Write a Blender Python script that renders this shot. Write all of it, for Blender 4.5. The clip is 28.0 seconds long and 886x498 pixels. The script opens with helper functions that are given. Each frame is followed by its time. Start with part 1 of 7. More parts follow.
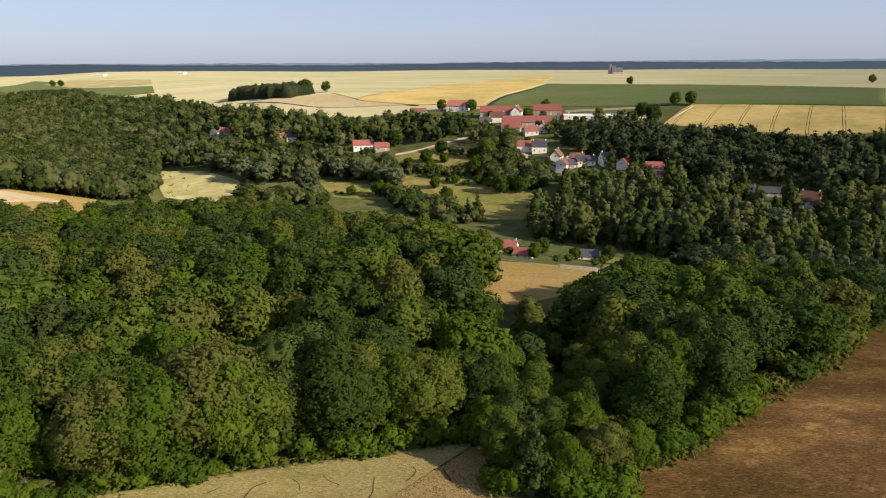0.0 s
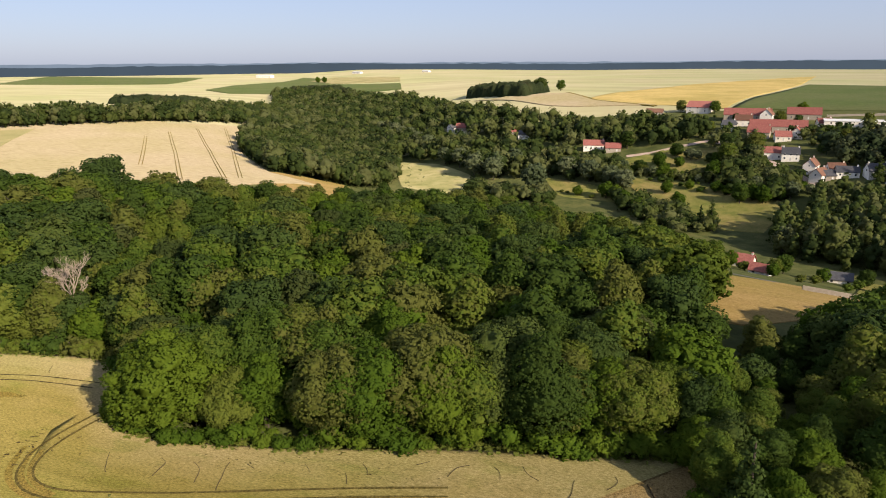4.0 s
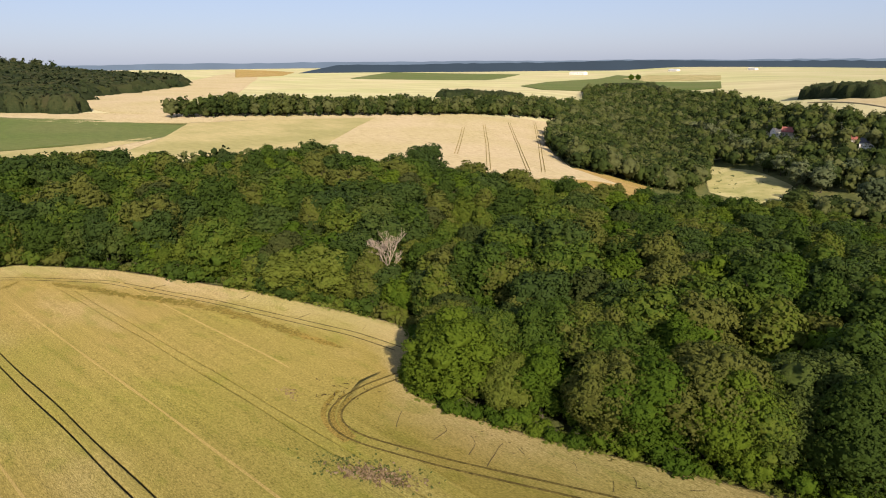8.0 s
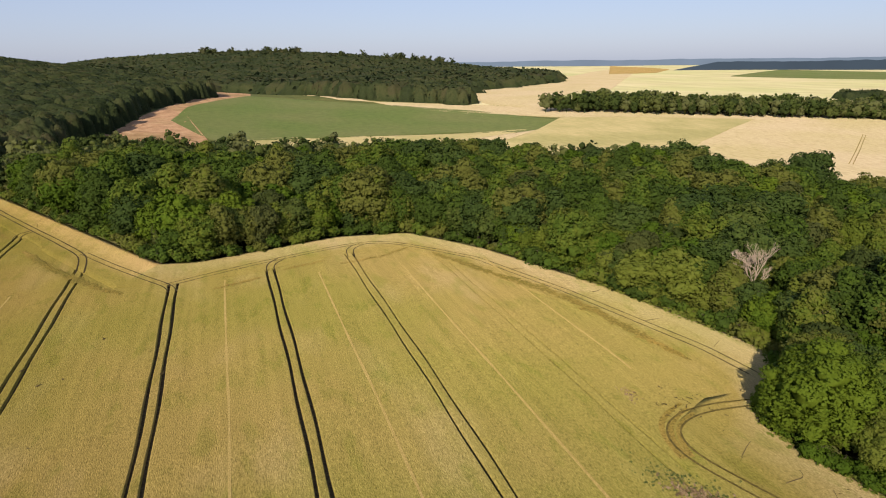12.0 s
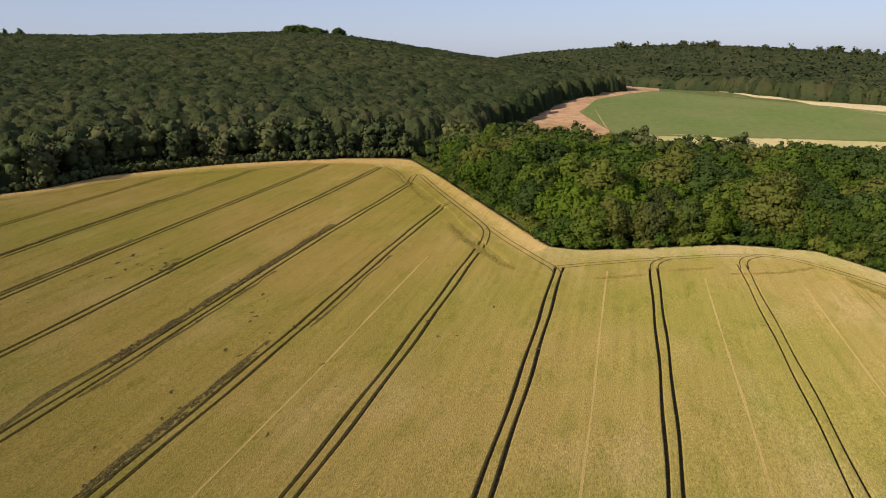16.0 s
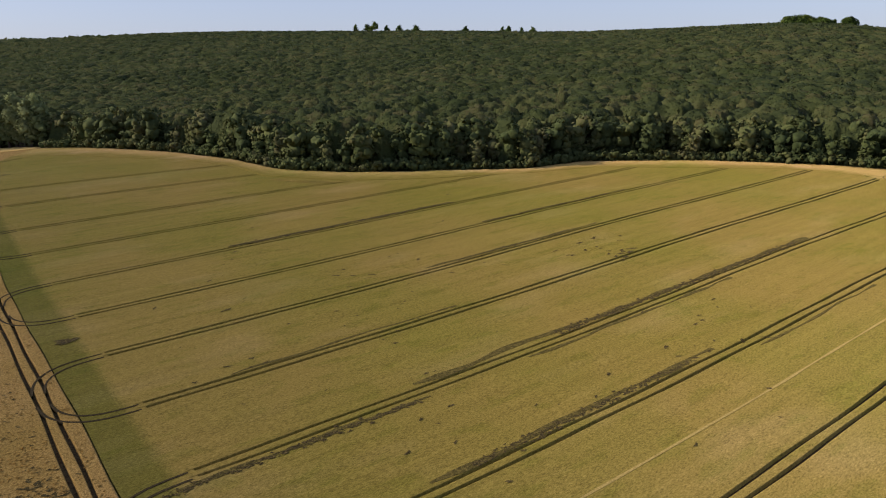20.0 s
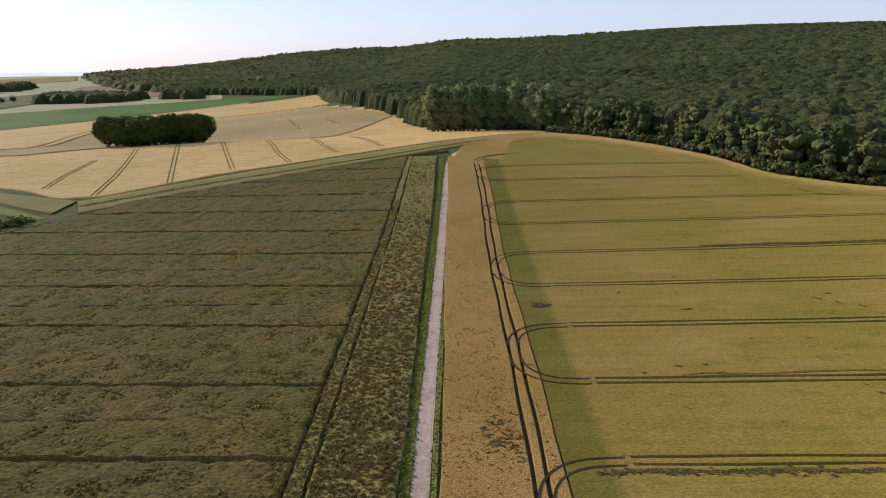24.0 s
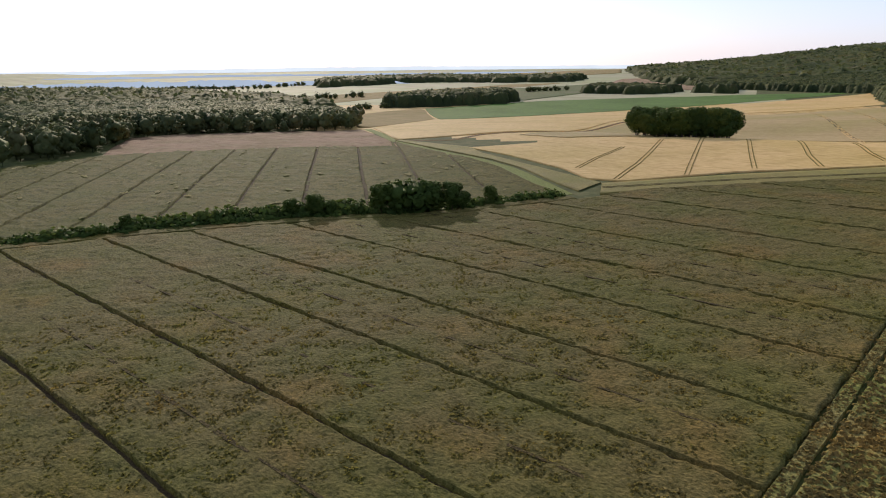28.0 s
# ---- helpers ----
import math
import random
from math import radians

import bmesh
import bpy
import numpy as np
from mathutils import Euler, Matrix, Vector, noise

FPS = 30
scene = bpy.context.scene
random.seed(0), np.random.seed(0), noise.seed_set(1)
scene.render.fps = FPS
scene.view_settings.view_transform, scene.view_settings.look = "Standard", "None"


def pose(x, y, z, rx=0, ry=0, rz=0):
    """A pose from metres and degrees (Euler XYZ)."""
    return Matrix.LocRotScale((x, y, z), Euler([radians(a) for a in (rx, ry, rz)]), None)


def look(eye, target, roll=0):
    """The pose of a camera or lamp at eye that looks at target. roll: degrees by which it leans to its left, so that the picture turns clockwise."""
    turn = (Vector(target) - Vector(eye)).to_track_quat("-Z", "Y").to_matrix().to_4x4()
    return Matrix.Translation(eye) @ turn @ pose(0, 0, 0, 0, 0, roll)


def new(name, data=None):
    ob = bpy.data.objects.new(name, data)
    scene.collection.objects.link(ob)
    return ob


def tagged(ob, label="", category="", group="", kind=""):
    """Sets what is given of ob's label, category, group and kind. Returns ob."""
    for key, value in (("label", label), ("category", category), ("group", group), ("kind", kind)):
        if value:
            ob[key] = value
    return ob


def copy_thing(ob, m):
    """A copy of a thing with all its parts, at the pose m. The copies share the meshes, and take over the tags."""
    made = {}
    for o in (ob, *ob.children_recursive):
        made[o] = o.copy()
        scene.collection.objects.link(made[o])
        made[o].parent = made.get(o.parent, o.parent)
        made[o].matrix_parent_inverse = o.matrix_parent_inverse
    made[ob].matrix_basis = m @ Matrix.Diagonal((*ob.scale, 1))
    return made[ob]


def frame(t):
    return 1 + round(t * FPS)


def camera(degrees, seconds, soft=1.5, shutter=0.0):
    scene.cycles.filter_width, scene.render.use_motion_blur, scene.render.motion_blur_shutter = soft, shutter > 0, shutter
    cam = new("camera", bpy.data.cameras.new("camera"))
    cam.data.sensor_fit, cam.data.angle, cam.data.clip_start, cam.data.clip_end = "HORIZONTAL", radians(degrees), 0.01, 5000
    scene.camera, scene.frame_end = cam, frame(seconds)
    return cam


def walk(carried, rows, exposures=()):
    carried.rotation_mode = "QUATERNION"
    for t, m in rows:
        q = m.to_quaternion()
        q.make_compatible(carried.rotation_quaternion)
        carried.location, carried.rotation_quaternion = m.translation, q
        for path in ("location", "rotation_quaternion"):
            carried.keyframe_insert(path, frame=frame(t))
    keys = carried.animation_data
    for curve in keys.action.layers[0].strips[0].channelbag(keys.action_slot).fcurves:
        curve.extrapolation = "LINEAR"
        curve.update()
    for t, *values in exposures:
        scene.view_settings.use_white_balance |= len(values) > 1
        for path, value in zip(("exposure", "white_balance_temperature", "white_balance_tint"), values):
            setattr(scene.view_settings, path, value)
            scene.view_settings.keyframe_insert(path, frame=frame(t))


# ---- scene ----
cam = camera(65.28, 28.0, 1.05)
EXPOSURES = [(0, 0.38), (6, 0.38), (9, 0.32), (12, 0.30), (16, 0.30), (19, 0.36), (22, 0.54), (25, 0.76), (28, 0.72)]
PATH = [
    (0, (-0.00, -0.00, 53.09), (-0.00, 96.49, 26.86), -0.39),
    (0.5, (-0.03, -0.21, 53.11), (-2.84, 96.25, 26.88), -0.40),
    (1, (-0.02, -0.38, 53.13), (-6.64, 95.90, 26.91), -0.41),
    (1.5, (0.03, -0.49, 53.15), (-10.41, 95.45, 26.93), -0.43),
    (2, (0.11, -0.55, 53.16), (-14.20, 94.88, 26.93), -0.44),
    (2.5, (0.19, -0.58, 53.17), (-18.01, 94.19, 26.94), -0.45),
    (3, (0.26, -0.57, 53.18), (-21.99, 93.33, 26.96), -0.45),
    (3.5, (0.30, -0.54, 53.19), (-26.30, 92.23, 26.98), -0.44),
    (5.5, (0.37, -0.31, 53.25), (-44.77, 85.00, 27.05), -0.45),
    (6, (0.36, -0.24, 53.26), (-49.36, 82.47, 27.03), -0.46),
    (6.5, (0.32, -0.17, 53.25), (-53.88, 79.67, 27.01), -0.46),
    (7, (0.27, -0.11, 53.23), (-58.24, 76.61, 26.97), -0.45),
    (7.5, (0.21, -0.08, 53.21), (-62.45, 73.30, 26.96), -0.47),
    (8, (0.12, -0.09, 53.19), (-66.44, 69.78, 26.95), -0.50),
    (8.5, (0.01, -0.16, 53.16), (-70.25, 66.00, 26.95), -0.53),
    (9, (-0.12, -0.29, 53.15), (-73.83, 62.02, 26.97), -0.56),
    (9.5, (-0.26, -0.45, 53.14), (-77.98, 56.78, 26.97), -0.61),
    (10, (-0.39, -0.62, 53.14), (-81.97, 50.98, 27.01), -0.62),
    (10.5, (-0.51, -0.79, 53.15), (-85.34, 45.27, 27.00), -0.62),
    (11, (-0.65, -0.93, 53.15), (-88.33, 39.43, 27.02), -0.65),
    (11.5, (-0.81, -1.03, 53.16), (-91.00, 33.36, 27.01), -0.64),
    (12, (-0.98, -1.11, 53.15), (-93.26, 27.15, 26.96), -0.61),
    (12.5, (-1.17, -1.18, 53.14), (-95.14, 20.78, 26.92), -0.55),
    (14.5, (-1.88, -1.40, 53.07), (-98.25, -5.83, 26.76), -0.51),
    (15, (-2.04, -1.47, 53.05), (-97.83, -12.82, 26.68), -0.50),
    (15.5, (-2.19, -1.55, 53.03), (-96.91, -19.78, 26.63), -0.50),
    (16, (-2.33, -1.65, 53.01), (-95.46, -26.74, 26.61), -0.50),
    (16.5, (-2.46, -1.78, 52.99), (-93.45, -33.73, 26.55), -0.49),
    (17, (-2.57, -1.92, 52.97), (-90.86, -40.71, 26.50), -0.51),
    (17.5, (-2.67, -2.10, 52.96), (-87.71, -47.55, 26.46), -0.53),
    (18, (-2.73, -2.30, 52.96), (-83.95, -54.27, 26.44), -0.54),
    (18.5, (-2.76, -2.53, 52.96), (-79.55, -60.81, 26.40), -0.56),
    (19, (-2.74, -2.78, 52.97), (-74.07, -67.62, 26.39), -0.58),
    (19.5, (-2.67, -3.03, 52.98), (-68.01, -73.91, 26.37), -0.60),
    (20, (-2.57, -3.29, 52.98), (-61.33, -79.71, 26.40), -0.61),
    (20.5, (-2.43, -3.54, 52.96), (-54.31, -84.79, 26.39), -0.59),
    (21, (-2.28, -3.78, 52.93), (-46.85, -89.27, 26.37), -0.58),
    (21.5, (-2.13, -4.01, 52.90), (-39.09, -93.06, 26.35), -0.59),
    (22, (-2.00, -4.23, 52.88), (-31.16, -96.13, 26.35), -0.57),
    (22.5, (-1.87, -4.41, 52.85), (-23.17, -98.45, 26.34), -0.54),
    (24.5, (-1.40, -5.04, 52.74), (8.29, -100.95, 26.15), -0.50),
    (25, (-1.27, -5.18, 52.71), (17.37, -99.76, 26.13), -0.51),
    (25.5, (-1.13, -5.30, 52.68), (26.32, -97.70, 26.04), -0.53),
    (26, (-1.00, -5.41, 52.64), (34.97, -94.82, 25.97), -0.56),
    (26.5, (-0.86, -5.51, 52.60), (43.12, -91.25, 25.89), -0.59),
    (27, (-0.71, -5.59, 52.55), (50.39, -87.28, 25.81), -0.61),
    (27.5, (-0.58, -5.66, 52.48), (57.71, -82.39, 25.77), -0.61),
    (28, (-0.47, -5.72, 52.40), (64.09, -77.25, 25.66), -0.62),
]
walk(cam, [(t, look(eye, target, roll)) for t, eye, target, roll in PATH], EXPOSURES)

# ---- world, sun ----
SUN_AZ, SUN_EL = radians(-33.0), radians(25.0)      # from +x, towards the sun
world = bpy.data.worlds.new("sky")
scene.world = world
world.use_nodes = True
wn = world.node_tree
sky = wn.nodes.new("ShaderNodeTexSky")
sky.sky_type, sky.sun_disc = "NISHITA", False
sky.sun_elevation, sky.sun_rotation = SUN_EL, radians(90.0) - SUN_AZ
sky.air_density, sky.dust_density, sky.ozone_density, sky.altitude = 0.9, 0.8, 3.5, 100.0
cool = wn.nodes.new("ShaderNodeMix")
cool.data_type, cool.blend_type = "RGBA", "MULTIPLY"
cool.inputs[0].default_value = 1.0
cool.inputs[7].default_value = (1.03, 0.95, 1.05, 1)
wn.links.new(sky.outputs[0], cool.inputs[6])
veil = wn.nodes.new("ShaderNodeMix")          # thin even summer haze over the whole sky
veil.data_type = "RGBA"
veil.inputs[0].default_value = 0.5
veil.inputs[7].default_value = (5.6, 6.2, 8.2, 1)
wn.links.new(cool.outputs[2], veil.inputs[6])
wn.links.new(veil.outputs[2], wn.nodes["Background"].inputs[0])
wn.nodes["Background"].inputs[1].default_value = 0.084
sun_data = bpy.data.lights.new("sun", "SUN")
sun_data.energy, sun_data.angle, sun_data.color = 5.0, radians(0.6), (1.0, 0.845, 0.665)
sun = new("sun", sun_data)
toward = Vector((math.cos(SUN_AZ) * math.cos(SUN_EL), math.sin(SUN_AZ) * math.cos(SUN_EL), math.sin(SUN_EL)))
sun.matrix_world = look(toward * 800, (0, 0, 0))


# ---- materials ----
def material(name, colours, scale=1.0, rough=0.85, bump=0.0, bump_scale=8.0, per_object=0.0, per_island=0.0,
             stretch=(1, 1, 1), large=0.0, large_colours=None, metallic=0.0, leaf=0.0, turn=0.0, streak=0.0, streak_scale=(0.02, 0.7, 0.1), patches=(), cells=0.0, cell_size=9.0, grain=1.0, tone=0.0):
    """A surface of several colours mixed by noise at two scales, in world metres."""
    m = bpy.data.materials.new(name)
    m.use_nodes = True
    n, ln = m.node_tree.nodes, m.node_tree.links
    bsdf = n["Principled BSDF"]
    bsdf.inputs["Roughness"].default_value = rough
    bsdf.inputs["Metallic"].default_value = metallic
    bsdf.inputs["Diffuse Roughness"].default_value = 0.9 if rough > 0.8 else 0.2
    bsdf.inputs["Specular IOR Level"].default_value = 0.04 if rough > 0.6 else 0.15
    geo = n.new("ShaderNodeNewGeometry")
    mp = n.new("ShaderNodeMapping")
    mp.inputs["Scale"].default_value = stretch
    mp.inputs["Rotation"].default_value = (0, 0, turn)
    ln.new(geo.outputs["Position"], mp.inputs["Vector"])
    fine = n.new("ShaderNodeTexNoise")
    fine.inputs["Scale"].default_value, fine.inputs["Detail"].default_value = scale, 6
    fine.inputs["Roughness"].default_value = 0.65
    ln.new(mp.outputs[0], fine.inputs["Vector"])
    value = fine.outputs["Fac"]
    if grain != 1.0:
        calm = n.new("ShaderNodeMath")
        calm.operation = "MULTIPLY_ADD"
        ln.new(value, calm.inputs[0])
        calm.inputs[1].default_value, calm.inputs[2].default_value = grain, 0.5 - grain / 2
        value = calm.outputs[0]

    def plus(sock, other, k):
        a = n.new("ShaderNodeMath")
        a.operation = "MULTIPLY_ADD"
        ln.new(other, a.inputs[0])
        a.inputs[1].default_value = k
        ln.new(sock, a.inputs[2])
        b = n.new("ShaderNodeMath")
        b.operation = "SUBTRACT"
        ln.new(a.outputs[0], b.inputs[0])
        b.inputs[1].default_value = k / 2
        return b.outputs[0]

    if streak:
        m2 = n.new("ShaderNodeMapping")
        m2.inputs["Scale"].default_value = streak_scale
        m2.inputs["Rotation"].default_value = (0, 0, turn)
        ln.new(geo.outputs["Position"], m2.inputs["Vector"])
        sn = n.new("ShaderNodeTexNoise")
        sn.inputs["Scale"].default_value, sn.inputs["Detail"].default_value = 1.0, 4
        ln.new(m2.outputs[0], sn.inputs["Vector"])
        value = plus(value, sn.outputs["Fac"], streak)
    if cells:
        vor = n.new("ShaderNodeTexVoronoi")
        vor.voronoi_dimensions = "2D"
        vor.inputs["Scale"].default_value = 1 / cell_size
        ln.new(geo.outputs["Position"], vor.inputs["Vector"])
        value = plus(value, vor.outputs["Color"], cells)
    if per_object:
        info = n.new("ShaderNodeObjectInfo")
        value = plus(value, info.outputs["Random"], per_object)
    if tone:
        own = n.new("ShaderNodeAttribute")
        own.attribute_name = "tone"
        value = plus(value, own.outputs["Fac"], tone)
    if per_island:
        value = plus(value, geo.outputs["Random Per Island"], per_island)
    ramp = n.new("ShaderNodeValToRGB")
    cr = ramp.color_ramp
    stops = [0.30 + 0.40 * k / max(1, len(colours) - 1) for k in range(len(colours))]
    while len(cr.elements) < len(colours):
        cr.elements.new(0.5)
    for e, s, c in zip(cr.elements, stops, colours):
        e.position, e.color = s, (*c, 1)
    ln.new(value, ramp.inputs[0])
    colour = ramp.outputs[0]
    if large:
        big = n.new("ShaderNodeTexNoise")
        big.inputs["Scale"].default_value, big.inputs["Detail"].default_value = large, 3
        ln.new(geo.outputs["Position"], big.inputs["Vector"])
        r2 = n.new("ShaderNodeValToRGB")
        r2.color_ramp.elements[0].position, r2.color_ramp.elements[1].position = 0.4, 0.62
        ln.new(big.outputs["Fac"], r2.inputs[0])
        mix = n.new("ShaderNodeMix")
        mix.data_type = "RGBA"
        mix.blend_type = "MULTIPLY"
        ln.new(r2.outputs[0], mix.inputs[0])
        ln.new(colour, mix.inputs[6])
        mix.inputs[7].default_value = (*(large_colours or (0.75, 0.8, 0.7)), 1)
        colour = mix.outputs[2]
    for p_scale, low, high, tint in patches:
        pn = n.new("ShaderNodeTexNoise")
        pn.inputs["Scale"].default_value, pn.inputs["Detail"].default_value = p_scale, 4
        ln.new(mp.outputs[0], pn.inputs["Vector"])
        pr = n.new("ShaderNodeMapRange")
        pr.inputs["From Min"].default_value, pr.inputs["From Max"].default_value = low, high
        ln.new(pn.outputs["Fac"], pr.inputs["Value"])
        pm = n.new("ShaderNodeMix")
        pm.data_type, pm.blend_type = "RGBA", "MULTIPLY"
        ln.new(pr.outputs[0], pm.inputs[0])
        ln.new(colour, pm.inputs[6])
        pm.inputs[7].default_value = (*tint, 1)
        colour = pm.outputs[2]
    ln.new(colour, bsdf.inputs["Base Color"])
    if bump:
        bn = n.new("ShaderNodeTexNoise")
        bn.inputs["Scale"].default_value, bn.inputs["Detail"].default_value = bump_scale, 4
        ln.new(mp.outputs[0], bn.inputs["Vector"])
        bp = n.new("ShaderNodeBump")
        bp.inputs["Strength"].default_value, bp.inputs["Distance"].default_value = 1.0, bump
        ln.new(bn.outputs["Fac"], bp.inputs["Height"])
        ln.new(bp.outputs[0], bsdf.inputs["Normal"])
    if leaf:
        tr = n.new("ShaderNodeBsdfTranslucent")
        ln.new(colour, tr.inputs["Color"])
        ms = n.new("ShaderNodeMixShader")
        ms.inputs[0].default_value = leaf
        ln.new(bsdf.outputs[0], ms.inputs[1])
        ln.new(tr.outputs[0], ms.inputs[2])
        ln.new(ms.outputs[0], n["Material Output"].inputs["Surface"])
    return m


SPECKS = [(2.0, 0.48, 0.64, (0.84, 0.87, 0.82)), (0.35, 0.5, 0.66, (0.90, 0.93, 0.88))]
LEAF = material("leaf_mixed", [(0.055, 0.088, 0.017), (0.072, 0.120, 0.018), (0.103, 0.147, 0.023), (0.134, 0.167, 0.025), (0.131, 0.143, 0.033)], 0.45, 0.7, per_object=0.6, per_island=0.14, grain=0.5, leaf=0.36, patches=SPECKS)
LEAF_YELLOW = material("leaf_yellow", [(0.090, 0.128, 0.018), (0.123, 0.158, 0.023), (0.158, 0.187, 0.034)], 0.5, 0.65, per_object=0.4, per_island=0.14, grain=0.5, leaf=0.36, patches=SPECKS)
LEAF_OLIVE = material("leaf_olive", [(0.050, 0.073, 0.020), (0.069, 0.087, 0.025), (0.091, 0.104, 0.033)], 0.5, 0.65, per_object=0.4, per_island=0.14, grain=0.5, leaf=0.36, patches=SPECKS)
LEAF_DARK = material("leaf_dark", [(0.042, 0.069, 0.018), (0.058, 0.090, 0.021), (0.084, 0.111, 0.026)], 0.4, 0.7, per_object=0.4, per_island=0.14, grain=0.5, leaf=0.26, patches=SPECKS)
LEAF_GREY = material("leaf_grey", [(0.10, 0.128, 0.060), (0.138, 0.164, 0.080), (0.18, 0.20, 0.10)], 0.4, 0.65, per_object=0.4, per_island=0.16, grain=0.5, leaf=0.38, patches=SPECKS)
LEAF_FRESH = material("leaf_fresh", [(0.066, 0.114, 0.013), (0.089, 0.145, 0.015), (0.117, 0.169, 0.018)], 0.45, 0.7, per_object=0.6, per_island=0.14, grain=0.5, leaf=0.38, patches=SPECKS)
LEAF_POPLAR = material("leaf_poplar", [(0.135, 0.171, 0.076), (0.180, 0.216, 0.099), (0.225, 0.253, 0.126)], 0.4, 0.7, per_object=0.4, per_island=0.16, grain=0.5, leaf=0.40, patches=SPECKS)
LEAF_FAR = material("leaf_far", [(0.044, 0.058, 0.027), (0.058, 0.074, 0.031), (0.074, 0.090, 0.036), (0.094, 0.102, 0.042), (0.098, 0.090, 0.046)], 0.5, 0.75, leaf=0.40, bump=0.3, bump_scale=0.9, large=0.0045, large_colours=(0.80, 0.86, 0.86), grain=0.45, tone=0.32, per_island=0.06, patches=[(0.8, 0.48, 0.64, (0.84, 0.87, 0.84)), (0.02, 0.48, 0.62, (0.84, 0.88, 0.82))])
LEAF_MASS = material("leaf_mass", [(0.046, 0.067, 0.020), (0.066, 0.094, 0.024), (0.089, 0.116, 0.029), (0.114, 0.132, 0.038), (0.143, 0.157, 0.060)], 0.7, 0.7, leaf=0.38, bump=0.25, bump_scale=1.6, grain=0.45, tone=0.50, per_island=0.10, patches=[(1.4, 0.48, 0.64, (0.80, 0.84, 0.78))])
LEAF_SHADE = material("leaf_shade", [(0.042, 0.062, 0.027), (0.058, 0.080, 0.034), (0.076, 0.096, 0.040), (0.098, 0.112, 0.052)], 0.7, 0.7, leaf=0.36, bump=0.25, bump_scale=1.6, grain=0.45, tone=0.46, per_island=0.10, patches=[(1.6, 0.48, 0.62, (0.76, 0.80, 0.76))])
# copy that lets less light through, darkening wood edges on their shaded side
LEAF_FAR_DIM = LEAF_FAR.copy()
LEAF_FAR_DIM.node_tree.nodes["Mix Shader"].inputs[0].default_value = 0.12
BARK = material("bark", [(0.05, 0.04, 0.03), (0.12, 0.10, 0.08)], 3.0, 0.95, bump=0.03)
DEADWOOD = material("deadwood", [(0.22, 0.175, 0.135), (0.40, 0.335, 0.265)], 2.0, 0.9)
WATER = material("water", [(0.02, 0.03, 0.03), (0.03, 0.04, 0.04)], 0.05, 0.06)
WHEAT = material("wheat", [(0.149, 0.113, 0.037), (0.233, 0.179, 0.057), (0.303, 0.232, 0.078), (0.388, 0.298, 0.108)], 3.2, 0.85, bump=0.13, bump_scale=4.5, stretch=(0.55, 1.4, 1), large=0.016, large_colours=(0.82, 0.94, 0.70), streak=0.20, patches=[(0.05, 0.54, 0.68, (1.13, 1.12, 1.4)), (8.0, 0.48, 0.62, (0.72, 0.74, 0.64)), (0.22, 0.55, 0.66, (0.85, 0.91, 0.78))])

def tint_along(mat, start, end, tint, axis="Y", ragged=0.0):
    """Multiplies a crop's colour by a tint that fades in between two places along an axis."""
    n, ln = mat.node_tree.nodes, mat.node_tree.links
    bsdf = n["Principled BSDF"]
    before = bsdf.inputs["Base Color"].links[0].from_socket
    at, xyz, fade, mix = n.new("ShaderNodeNewGeometry"), n.new("ShaderNodeSeparateXYZ"), n.new("ShaderNodeMapRange"), n.new("ShaderNodeMix")
    ln.new(at.outputs["Position"], xyz.inputs[0])
    if ragged:
        no, add = n.new("ShaderNodeTexNoise"), n.new("ShaderNodeMath")
        no.inputs["Scale"].default_value, no.inputs["Detail"].default_value = 0.22, 5
        ln.new(at.outputs["Position"], no.inputs["Vector"])
        add.operation = "MULTIPLY_ADD"
        ln.new(no.outputs["Fac"], add.inputs[0])
        add.inputs[1].default_value = ragged
        ln.new(xyz.outputs[axis], add.inputs[2])
        ln.new(add.outputs[0], fade.inputs["Value"])
    else:
        ln.new(xyz.outputs[axis], fade.inputs["Value"])
    fade.inputs["From Min"].default_value, fade.inputs["From Max"].default_value = start, end
    mix.data_type, mix.blend_type = "RGBA", "MULTIPLY"
    ln.new(fade.outputs[0], mix.inputs[0])
    ln.new(before, mix.inputs[6])
    mix.inputs[7].default_value = (*tint, 1)
    ln.new(mix.outputs[2], bsdf.inputs["Base Color"])


# darker and yellower towards the south
tint_along(WHEAT, 25.0, -70.0, (0.82, 0.78, 0.62))
WHEAT_LATE = WHEAT.copy()
tint_along(WHEAT_LATE, -22.6, -20.6, (0.60, 0.70, 0.54), "X", 1.8)


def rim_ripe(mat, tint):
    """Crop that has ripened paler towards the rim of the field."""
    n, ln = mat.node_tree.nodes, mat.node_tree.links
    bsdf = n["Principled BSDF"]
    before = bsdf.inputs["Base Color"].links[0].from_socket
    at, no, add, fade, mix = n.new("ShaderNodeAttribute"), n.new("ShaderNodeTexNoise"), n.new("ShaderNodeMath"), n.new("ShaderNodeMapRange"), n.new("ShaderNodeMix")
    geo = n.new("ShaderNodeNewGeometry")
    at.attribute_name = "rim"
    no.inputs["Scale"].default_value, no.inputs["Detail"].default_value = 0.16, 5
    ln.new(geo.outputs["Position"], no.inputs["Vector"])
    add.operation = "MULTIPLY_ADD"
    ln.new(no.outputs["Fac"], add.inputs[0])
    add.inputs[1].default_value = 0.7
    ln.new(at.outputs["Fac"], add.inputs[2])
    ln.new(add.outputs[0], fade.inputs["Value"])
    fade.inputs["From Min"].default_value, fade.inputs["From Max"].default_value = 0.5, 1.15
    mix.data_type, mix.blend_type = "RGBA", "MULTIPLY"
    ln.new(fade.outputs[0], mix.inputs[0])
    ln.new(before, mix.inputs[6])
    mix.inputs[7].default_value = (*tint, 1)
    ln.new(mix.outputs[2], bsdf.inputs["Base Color"])


